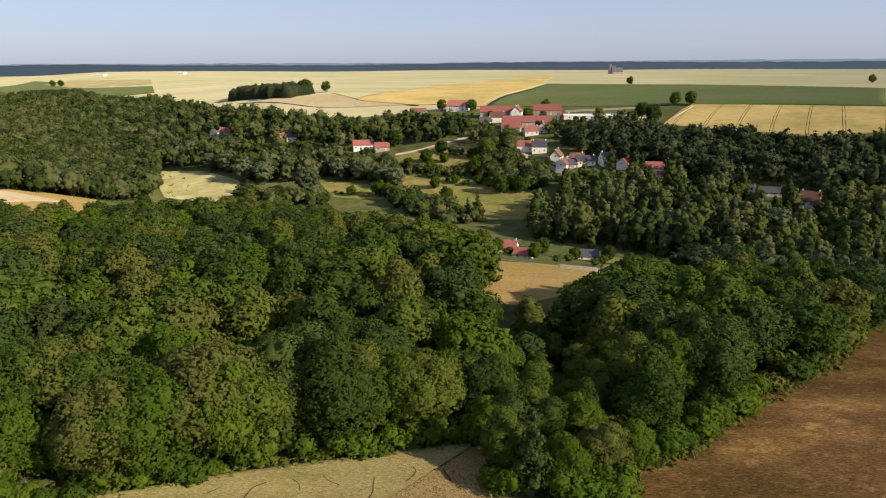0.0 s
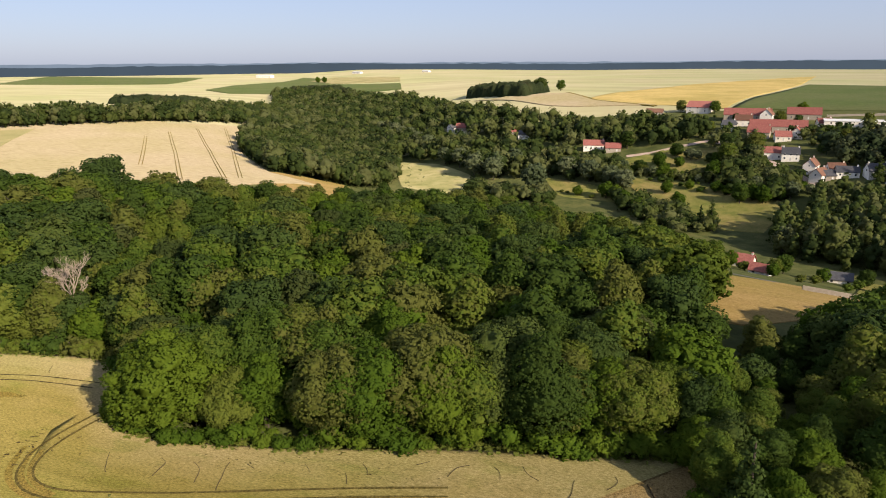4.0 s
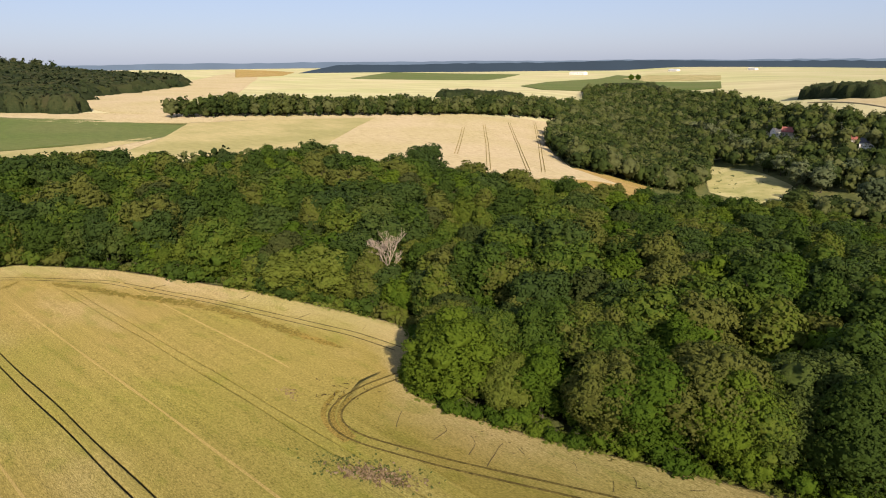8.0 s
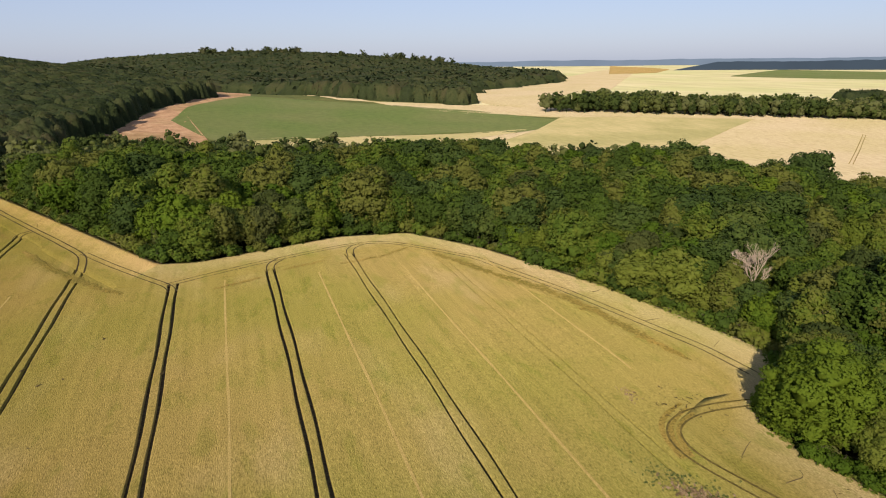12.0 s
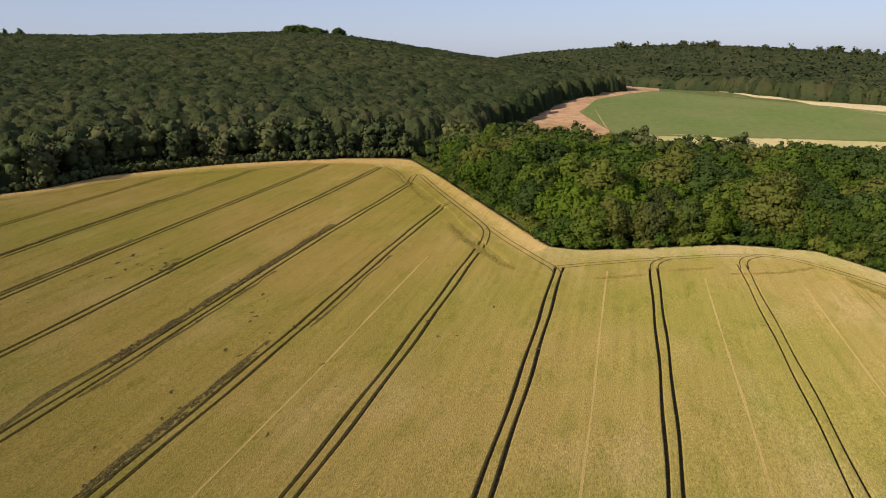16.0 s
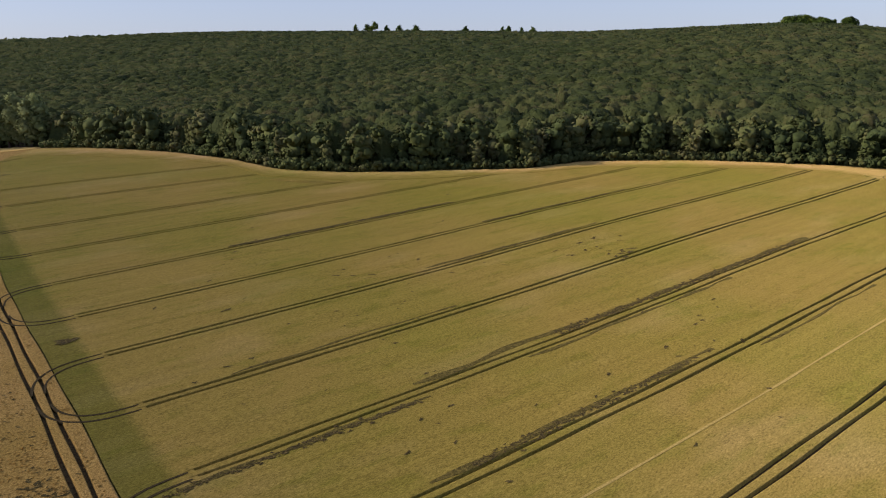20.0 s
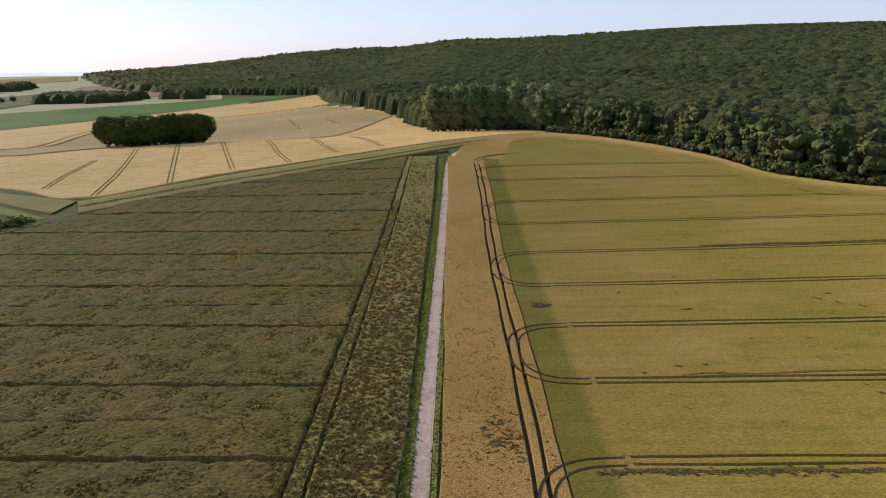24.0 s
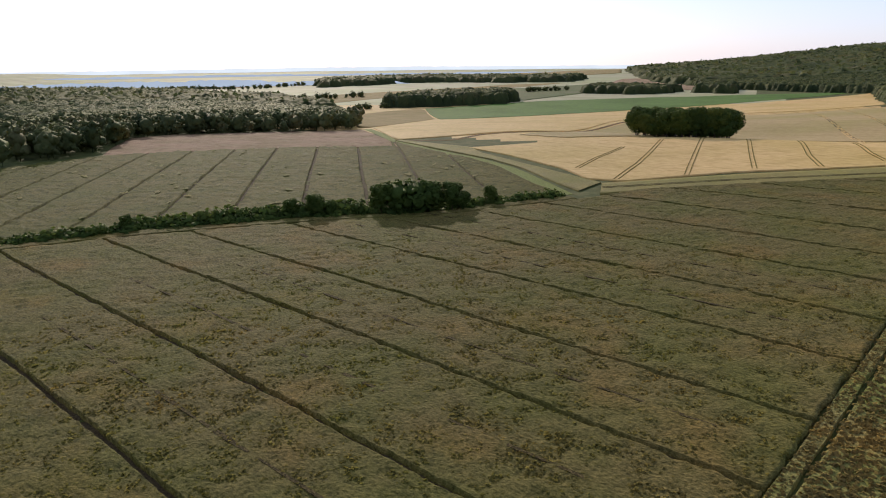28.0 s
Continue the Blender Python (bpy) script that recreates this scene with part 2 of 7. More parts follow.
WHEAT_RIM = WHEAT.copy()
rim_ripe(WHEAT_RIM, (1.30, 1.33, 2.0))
# darker towards the east
tint_along(WHEAT_RIM, -95.0, -62.0, (0.80, 0.80, 0.74), "X")
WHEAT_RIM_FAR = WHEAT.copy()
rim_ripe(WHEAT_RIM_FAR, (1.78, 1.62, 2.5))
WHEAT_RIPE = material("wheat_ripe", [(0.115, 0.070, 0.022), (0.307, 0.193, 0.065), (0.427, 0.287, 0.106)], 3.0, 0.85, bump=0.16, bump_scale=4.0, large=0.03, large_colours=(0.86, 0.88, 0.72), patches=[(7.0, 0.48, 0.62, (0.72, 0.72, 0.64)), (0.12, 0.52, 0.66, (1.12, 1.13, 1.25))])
tint_along(WHEAT_RIPE, 15.0, 50.0, (0.82, 0.92, 1.2))
WHEAT_PALE = material("wheat_pale", [(0.307, 0.250, 0.152), (0.374, 0.305, 0.189), (0.442, 0.370, 0.236)], 0.6, 0.85, bump=0.2, bump_scale=1.5, large=0.012, large_colours=(0.90, 0.93, 0.80), stretch=(0.4, 1, 1), patches=[(0.25, 0.54, 0.66, (0.88, 0.88, 0.82))])
WHEAT_TAN = material("wheat_tan", [(0.470, 0.307, 0.116), (0.571, 0.382, 0.157), (0.655, 0.458, 0.203)], 0.6, 0.85, bump=0.12, bump_scale=1.5, large=0.012, large_colours=(0.86, 0.88, 0.74), stretch=(0.4, 1, 1), patches=[(0.2, 0.52, 0.64, (0.86, 0.86, 0.80))])
WHEAT_STRIP = material("wheat_strip", [(0.150, 0.128, 0.040), (0.205, 0.170, 0.056), (0.270, 0.220, 0.080)], 1.2, 0.85, bump=0.15, bump_scale=2.0, large=0.03, large_colours=(0.84, 0.92, 0.74), patches=[(0.12, 0.5, 0.66, (1.2, 1.15, 1.1))])
WHEAT_DULL = material("wheat_dull", [(0.30, 0.215, 0.095), (0.38, 0.275, 0.125), (0.45, 0.335, 0.16)], 0.6, 0.85, bump=0.12, bump_scale=1.5, large=0.012, large_colours=(0.84, 0.90, 0.74), stretch=(0.4, 1, 1), streak=0.35, streak_scale=(0.02, 0.12, 0.1), turn=-1.22)
RAPE_FAR = material("rape_far", [(0.065, 0.060, 0.018), (0.114, 0.101, 0.028), (0.161, 0.137, 0.037)], 1.0, 0.9, bump=0.4, bump_scale=1.5, large=0.04, large_colours=(0.8, 0.92, 0.76), patches=[(0.3, 0.54, 0.62, (0.6, 0.66, 0.6)), (4.0, 0.48, 0.62, (0.74, 0.76, 0.7))])
WHEAT_LINE = material("wheat_thin", [(0.213, 0.160, 0.054), (0.302, 0.230, 0.079), (0.386, 0.295, 0.113)], 3.5, 0.85, bump=0.12, bump_scale=6.0)
RAPE = material("rape", [(0.056, 0.046, 0.015), (0.109, 0.089, 0.029), (0.154, 0.122, 0.041), (0.202, 0.150, 0.054)], 1.5, 0.9, bump=0.42, bump_scale=1.5, large=0.045, large_colours=(0.84, 0.97, 0.76), stretch=(0.9, 1.1, 1), patches=[(0.05, 0.52, 0.68, (1.22, 1.04, 0.90)), (5.0, 0.48, 0.62, (0.72, 0.74, 0.68)), (0.35, 0.57, 0.63, (0.70, 0.74, 0.68))])
GREEN_CROP = material("green_crop", [(0.086, 0.102, 0.037), (0.119, 0.131, 0.049)], 0.2, 0.9, bump=0.2, bump_scale=1.0, large=0.012, large_colours=(0.8, 0.95, 0.75))
STUBBLE = material("stubble", [(0.202, 0.138, 0.051), (0.285, 0.198, 0.075), (0.350, 0.248, 0.101)], 1.2, 0.95, bump=0.12, bump_scale=3.0, large=0.04, large_colours=(0.82, 0.87, 0.7), streak=0.3, streak_scale=(0.02, 0.35, 0.1), turn=-0.35)
MEADOW = material("meadow", [(0.139, 0.141, 0.040), (0.219, 0.186, 0.062), (0.298, 0.230, 0.089)], 0.15, 0.9, bump=0.15, large=0.03, large_colours=(0.75, 0.9, 0.7))
ROUGH_GRASS = material("rough_grass", [(0.074, 0.039, 0.015), (0.121, 0.066, 0.025), (0.171, 0.096, 0.036), (0.241, 0.150, 0.065)], 2.6, 0.95, bump=0.10, bump_scale=5.0, large=0.04, large_colours=(0.66, 0.70, 0.62), stretch=(0.6, 1.3, 1), turn=0.7, patches=[(0.10, 0.50, 0.62, (1.55, 1.6, 1.5)), (0.5, 0.54, 0.62, (1.35, 1.42, 1.35)), (6.0, 0.48, 0.62, (0.78, 0.78, 0.74))])
GRASS = material("verge_grass", [(0.10, 0.125, 0.030), (0.16, 0.190, 0.045), (0.24, 0.24, 0.07)], 1.8, 0.9, bump=0.2, bump_scale=3)
GROUND = material("ground", [(0.05, 0.06, 0.022), (0.09, 0.10, 0.035), (0.14, 0.13, 0.05)], 0.1, 0.95, bump=0.3, bump_scale=0.7, large=0.006)
GRAVEL = material("gravel", [(0.30, 0.225, 0.18), (0.43, 0.33, 0.27), (0.55, 0.435, 0.365)], 1.6, 0.9, bump=0.05, patches=[(0.25, 0.5, 0.65, (0.80, 0.78, 0.76))])
GRAVEL_PALE = material("gravel_pale", [(0.312, 0.242, 0.207), (0.406, 0.328, 0.281), (0.484, 0.398, 0.351)], 1.6, 0.9, bump=0.04, patches=[(0.25, 0.5, 0.65, (0.82, 0.80, 0.78))])
GRASS_BLADES = material("verge_blades", [(0.12, 0.155, 0.028), (0.165, 0.20, 0.036), (0.22, 0.235, 0.055)], 1.8, 0.9, leaf=0.45, per_island=0.3)
GRASS_DARK = material("rank_grass", [(0.045, 0.062, 0.018), (0.075, 0.095, 0.026), (0.12, 0.125, 0.04)], 1.8, 0.9, per_island=0.4)
WEED_BROWN = material("dry_weeds", [(0.102, 0.072, 0.038), (0.180, 0.128, 0.072), (0.258, 0.191, 0.119)], 1.8, 0.9, per_island=0.5)
ASPHALT = material("asphalt", [(0.10, 0.10, 0.10), (0.16, 0.155, 0.15)], 1.0, 0.9)
WHEAT_GREEN = material("wheat_green", [(0.064, 0.051, 0.014), (0.188, 0.146, 0.038), (0.304, 0.228, 0.064)], 3.0, 0.85, bump=0.2, bump_scale=4.5, large=0.05, patches=[(0.08, 0.44, 0.58, (1.3, 1.2, 1.2)), (7.0, 0.48, 0.62, (0.72, 0.76, 0.66))])
WHEAT_OLIVE = material("wheat_olive", [(0.28, 0.245, 0.115), (0.36, 0.305, 0.155)], 0.3, 0.85, bump=0.2, bump_scale=1.0, large=0.02, stretch=(0.4, 1, 1))
WHEAT_YELLOW = material("wheat_yellow", [(0.40, 0.30, 0.10), (0.52, 0.39, 0.15)], 0.15, 0.85, bump=0.1, bump_scale=1.0, large=0.02, streak=0.5, streak_scale=(0.01, 0.2, 0.1), turn=-1.08)
WHEAT_PLATEAU = material("wheat_plateau", [(0.304, 0.280, 0.155), (0.382, 0.345, 0.200), (0.451, 0.400, 0.245)], 0.010, 0.85, bump=0.1, bump_scale=0.5, large=0.004, large_colours=(0.86, 0.95, 0.80), stretch=(0.4, 1.8, 1), turn=0.4)
RAPE_BROWN = material("rape_brown", [(0.089, 0.078, 0.029), (0.166, 0.142, 0.052), (0.238, 0.199, 0.071), (0.305, 0.245, 0.094)], 1.5, 0.9, bump=0.55, bump_scale=1.5, large=0.06, large_colours=(0.78, 0.95, 0.72), patches=[(0.07, 0.52, 0.68, (1.2, 1.04, 0.90)), (5.0, 0.48, 0.62, (0.80, 0.82, 0.78)), (0.35, 0.55, 0.62, (0.80, 0.82, 0.78))])
RAPE_HEADS = material("rape_heads", [(0.098, 0.089, 0.029), (0.147, 0.125, 0.041), (0.201, 0.162, 0.057)], 1.5, 0.9, leaf=0.5, per_island=0.12, large=0.045, large_colours=(0.84, 0.97, 0.76), patches=[(0.05, 0.52, 0.68, (1.2, 1.04, 0.90))])
RAPE_BROWN_HEADS = material("rape_brown_heads", [(0.133, 0.107, 0.039), (0.161, 0.127, 0.047), (0.188, 0.147, 0.056)], 1.5, 0.9, leaf=0.5, per_island=0.12, patches=[(0.07, 0.52, 0.68, (1.2, 1.04, 0.90))])
WHEAT_HEADS = material("wheat_heads", [(0.242, 0.158, 0.052), (0.302, 0.199, 0.066), (0.363, 0.244, 0.085)], 3.0, 0.85, leaf=0.45, per_island=0.3)
STUBBLE_RED = material("stubble_red", [(0.22, 0.135, 0.08), (0.32, 0.20, 0.12), (0.38, 0.26, 0.16)], 0.15, 0.95, bump=0.15, large=0.03)
GREEN_BRIGHT = material("green_bright", [(0.066, 0.130, 0.024), (0.099, 0.190, 0.032)], 0.1, 0.9, bump=0.2, bump_scale=1.0, large=0.01)
MEADOW_PALE = material("meadow_pale", [(0.22, 0.22, 0.08), (0.34, 0.31, 0.14), (0.42, 0.37, 0.19)], 0.08, 0.9, bump=0.1, large=0.03)
TRAMPLED = material("trampled", [(0.022, 0.018, 0.009), (0.065, 0.050, 0.021), (0.17, 0.128, 0.05)], 3.0, 0.95, bump=0.3, bump_scale=4.0)
# soil darkened by the shade a sunk rut would have; the ribbons lie flat
TRACK_SOIL_SHADE = material("track_soil_shade", [(0.018, 0.014, 0.008), (0.040, 0.031, 0.017), (0.075, 0.058, 0.030)], 2.5, 0.95)
LODGED = material("lodged_wheat", [(0.040, 0.032, 0.010), (0.090, 0.072, 0.022), (0.170, 0.132, 0.042)], 2.2, 0.95, bump=0.3, bump_scale=3.0)
RUT = material("rut_soil", [(0.030, 0.024, 0.015), (0.070, 0.054, 0.030), (0.12, 0.095, 0.05)], 2.5, 0.95, bump=0.08, bump_scale=4)


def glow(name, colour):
    """An emission colour for far hills, with the haze before them mixed in."""
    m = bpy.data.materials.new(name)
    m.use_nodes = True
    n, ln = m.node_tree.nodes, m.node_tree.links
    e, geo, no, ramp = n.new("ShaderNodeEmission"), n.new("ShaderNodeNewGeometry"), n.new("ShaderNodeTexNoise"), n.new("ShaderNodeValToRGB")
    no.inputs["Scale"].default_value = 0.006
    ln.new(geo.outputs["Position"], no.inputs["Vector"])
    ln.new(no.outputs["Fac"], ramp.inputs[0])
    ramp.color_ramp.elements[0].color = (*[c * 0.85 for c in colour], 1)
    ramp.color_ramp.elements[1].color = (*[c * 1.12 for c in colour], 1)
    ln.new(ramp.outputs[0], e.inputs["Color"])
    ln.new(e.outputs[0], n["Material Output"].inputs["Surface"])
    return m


BLUE_HAZE = glow("blue_haze", (0.19, 0.235, 0.30))
DARK_HAZE = glow("dark_haze", (0.062, 0.083, 0.108))
PALE_HAZE = glow("pale_haze", (0.48, 0.53, 0.60))
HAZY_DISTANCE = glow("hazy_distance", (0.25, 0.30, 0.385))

# ---- the lie of the land ----

def sm(a, b, v):
    t = np.clip((v - a) / (b - a), 0, 1)
    return t * t * (3 - 2 * t)


def ground_z(x, y):
    x = np.asarray(x, float); y = np.asarray(y, float)
    d = np.hypot(x, y)
    # river valley to the north
    bend = np.maximum(-174 - x, 0)
    axis = 388 - 0.52 * x + 1.0 * bend * bend / (bend + 60)
    u = (y - axis) / (1.13 + 0.5 * sm(0, 200, bend))
    z = -42 * np.exp(-(np.where(u < 0, u / 125, u / 170)) ** 2) * sm(1500, 700, d) + 15 * sm(60, 420, u)
    z = z + 14 * sm(2100, 3600, d) * sm(-400, 400, y) * sm(-300, -1700, x)
    # wooded hill to the south-west
    q = -0.9 * x - 0.45 * y
    p = 0.45 * x - 0.9 * y
    z = z + 5 * sm(60, 300, q) * sm(-250, 60, p) + 83 * sm(230, 1350, q) * sm(-520, 20, p) * (1 - 0.10 * np.exp(-(((p - 330) / 250) ** 2)) + 0.16 * np.exp(-(((p - 1250) / 500) ** 2)))
    z = z + 74 * np.exp(-(((x + 2700) / 700) ** 2 + ((y - 80) / 800) ** 2))
    z = z + 40 * np.exp(-(((x - 800) / 800) ** 2 + ((y + 3100) / 700) ** 2))
    z = z + 6 * sm(180, 330, -y) * (1 - 0.7 * sm(360, 500, -y)) * np.exp(-((x / 190) ** 2))
    # western fields rise away from the wood
    z = z + 22 * sm(330, 900, -x) * sm(-420, -60, -p * 0 + y + 300) * sm(1400, 500, d)
    # lower land to the south-east, a swell south
    e = 0.75 * x - 0.66 * y
    z = z - 30 * sm(380, 1100, e) * sm(-50, 250, x)
    z = z + 2.5 * np.exp(-(((x - 150) / 190) ** 2 + ((y + 420) / 45) ** 2)) - 5 * np.exp(-(((x - 200) / 140) ** 2 + ((y + 530) / 60) ** 2))
    z = z + 1.5 * np.sin(x / 170 + 1) * np.sin(y / 210) * sm(150, 500, d)
    return z



# ---- helpers for shapes ----
def mesh_of(name, verts, faces, mat, smooth=False):
    me = bpy.data.meshes.new(name)
    me.from_pydata([tuple(v) for v in verts], [], [tuple(f) for f in faces])
    me.materials.append(mat)
    if smooth:
        me.polygons.foreach_set("use_smooth", [True] * len(me.polygons))
    me.update()
    return me


def quad_mesh(name, verts, quads, mat, smooth=False):
    """A mesh from arrays of corners and of four-sided faces."""
    me = bpy.data.meshes.new(name)
    verts, quads = np.asarray(verts, np.float32), np.asarray(quads, np.int32)
    me.vertices.add(len(verts))
    me.vertices.foreach_set("co", verts.ravel())
    count = np.where(quads[:, 2] == quads[:, 3], 3, 4)
    used = np.arange(4)[None] < count[:, None]
    loops = quads[used]
    me.loops.add(len(loops))
    me.loops.foreach_set("vertex_index", loops)
    me.polygons.add(len(quads))
    me.polygons.foreach_set("loop_start", np.r_[0, np.cumsum(count)[:-1]].astype(np.int32))
    me.materials.append(mat)
    me.update(calc_edges=True)
    me.polygons.foreach_set("use_smooth", [smooth] * len(quads))
    return me


def part(name, me, parent, label=""):
    ob = new(name, me)
    ob.parent = parent
    return tagged(ob, label) if label else ob


def bm_mesh(name, bm, mat):
    me = bpy.data.meshes.new(name)
    bm.to_mesh(me)
    bm.free()
    me.materials.append(mat)
    return me


def inside(poly, x, y):
    """Whether points lie in a polygon of the plan."""
    x, y = np.asarray(x, float), np.asarray(y, float)
    got = np.zeros(x.shape, bool)
    for (x0, y0), (x1, y1) in zip(poly, poly[1:] + poly[:1]):
        cross = (y0 > y) != (y1 > y)
        with np.errstate(divide="ignore", invalid="ignore"):
            got ^= cross & (x < (x1 - x0) * (y - y0) / (y1 - y0 + 1e-12) + x0)
    return got


def wave(x, y, s):
    """A cheap smooth unevenness between about -1 and 1."""
    return (np.sin(x / s + 1.3 * np.sin(y / (1.7 * s))) + np.sin(y / (0.8 * s) + 1.1 * np.sin(x / (1.3 * s) + 2)) + np.sin((x + y) / (2.3 * s))) / 3


def lumps(x, y, s, seed=0):
    """Smooth random unevenness between 0 and 1, s metres from lump to lump."""
    x, y = np.asarray(x, float) / s, np.asarray(y, float) / s
    i, j = np.floor(x), np.floor(y)
    fx, fy = x - i, y - j
    fx, fy = fx * fx * (3 - 2 * fx), fy * fy * (3 - 2 * fy)

    def rnd(a, b):
        v = np.sin(a * 127.1 + b * 311.7 + seed * 74.7) * 43758.5453
        return v - np.floor(v)

    return (rnd(i, j) * (1 - fx) + rnd(i + 1, j) * fx) * (1 - fy) + (rnd(i, j + 1) * (1 - fx) + rnd(i + 1, j + 1) * fx) * fy


def sheet(name, poly, mat, label, turn=0.0, lift=0.6, step=3.0, rows=90, ruts=(), depth=0.5, wheel=0.3, gauge=0.95, rough=0.08, lump=1.6, kind="structure", category="field", skirt=True, ragged=0.0):
    """A crop or a piece of land that stands lift metres over the ground inside a polygon, with its sides closed and with wheel
    tracks sunk into it. turn: the direction of the tracks, in degrees from +x. ruts: their places across it."""
    c, s = math.cos(radians(turn)), math.sin(radians(turn))
    loc = [(x * c + y * s, -x * s + y * c) for x, y in poly]
    bs = [b for _, b in loc]
    lo, hi = min(bs) + 0.05, max(bs) - 0.05
    cols = [(b, 0.0) for b in np.linspace(lo, hi, max(3, int((hi - lo) / step)))]
    for r in ruts:
        r, wheel = r if isinstance(r, tuple) else (r, wheel)
        cols = [q for q in cols if abs(q[0] - r) > gauge + wheel + 0.15]
        for w in (r - gauge, r + gauge) if gauge else (r,):
            cols += [(w - wheel - 0.22, 0.0), (w - wheel - 0.07, 0.0), (w - wheel, -depth), (w + wheel, -depth), (w + wheel + 0.07, 0.0), (w + wheel + 0.22, 0.0)]
    cols = [q for q in cols if lo + 0.5 < q[0] < hi - 0.5] + [(lo, 0.0), (lo + 0.07, 0.0), (lo + 0.3, 0.0), (hi - 0.3, 0.0), (hi - 0.07, 0.0), (hi, 0.0)]
    cols = sorted(cols)
    t = np.linspace(0, 1, rows)
    grid = []
    for k, (b, dz) in enumerate(cols):
        hits = []
        for (a0, b0), (a1, b1) in zip(loc, loc[1:] + loc[:1]):
            if (b0 > b) != (b1 > b):
                hits.append(a0 + (b - b0) * (a1 - a0) / (b1 - b0))
        if len(hits) < 2:
            hits = [loc[0][0], loc[0][0] + 0.01]
        a0, a1 = min(hits), max(hits)
        if ragged:
            a0 += ragged * float(lumps(b, 3.0, 1.3, 5) - 0.5)
            a1 += ragged * float(lumps(b, 9.0, 1.3, 6) - 0.5)
        a = a0 + (a1 - a0) * t
        bb = b + 0.25 * np.sin(a / 23.0) + 0.10 * np.sin(a / 5.3 + b)
        x, y = a * c - bb * s, a * s + bb * c
        z = ground_z(x, y) + lift + dz + rough * 2.4 * (lumps(x, y, lump) + 0.6 * lumps(x, y, lump * 0.41, 3) - 0.8)
        edge = np.stack([x, y, ground_z(x, y) - 0.1 if skirt else z], 1)
        line = np.stack([x, y, z], 1)
        if skirt:
            line = np.concatenate([edge[:1], line, edge[-1:]])
        if skirt and k in (0, len(cols) - 1):
            line[:, 2] = np.concatenate([edge[:1, 2], edge[:, 2], edge[-1:, 2]])
        grid.append(line)
    m, n = len(grid), rows + (2 if skirt else 0)
    idx = np.arange(m * n).reshape(m, n)
    quads = np.stack([idx[:-1, :-1], idx[1:, :-1], idx[1:, 1:], idx[:-1, 1:]], -1).reshape(-1, 4)[:, ::-1]
    me = quad_mesh(name, np.concatenate(grid), quads[:, ::-1], mat, True)
    if len(ruts):
        me.materials.append(RUT)
        low = np.array([dz < 0 for _, dz in cols])
        me.polygons.foreach_set("material_index", np.repeat(low[:-1] & low[1:], n - 1).astype(np.int32))
    ob = new(name, me)
    return tagged(ob, label, category, kind=kind)


def ribbon(name, pts, width, lift, mat, parent=None, label="", wobble=0.0, step=2.0, kind="", category=""):
    """A strip of land along a line of the plan: a lane, a bank, a wheel track."""
    p = np.array(pts, float)
    d = np.r_[0, np.cumsum(np.hypot(*np.diff(p, axis=0).T))]
    s = np.linspace(0, d[-1], max(3, int(d[-1] / step)))
    x, y = np.interp(s, d, p[:, 0]), np.interp(s, d, p[:, 1])
    for _ in range(6 if len(pts) > 2 else 0):
        x[1:-1], y[1:-1] = (x[:-2] + 2 * x[1:-1] + x[2:]) / 4, (y[:-2] + 2 * y[1:-1] + y[2:]) / 4
    tx, ty = np.gradient(x), np.gradient(y)
    ln = np.hypot(tx, ty) + 1e-9
    nx, ny = -ty / ln, tx / ln
    verts = []
    for k, side in enumerate((-1, -0.96, 0, 0.96, 1)):
        w = side * width / 2 * (1 + wobble * wave(s + 31 * k, s * 0, 2.5))
        vx, vy = x + nx * w, y + ny * w
        z = ground_z(vx, vy) + (lift if abs(side) < 1 else 0.0 if lift > 0.2 else lift - 0.05)
        verts.append(np.stack([vx, vy, z], 1))
    idx = np.arange(5 * len(s)).reshape(5, len(s))
    quads = np.stack([idx[:-1, :-1], idx[:-1, 1:], idx[1:, 1:], idx[1:, :-1]], -1).reshape(-1, 4)[:, ::-1]
    me = quad_mesh(name, np.concatenate(verts), quads, mat)
    if parent:
        return part(name, me, parent, label)
    return tagged(new(name, me), label, category, kind=kind)


# ---- trees ----


def ico(level):
    bm = bmesh.new()
    bmesh.ops.create_icosphere(bm, subdivisions=level, radius=1)
    v = np.array([q.co for q in bm.verts])
    f = [[q.index for q in fc.verts] for fc in bm.faces]
    bm.free()
    return v, np.array(f)


ICO1, ICO2 = ico(1), ico(2)


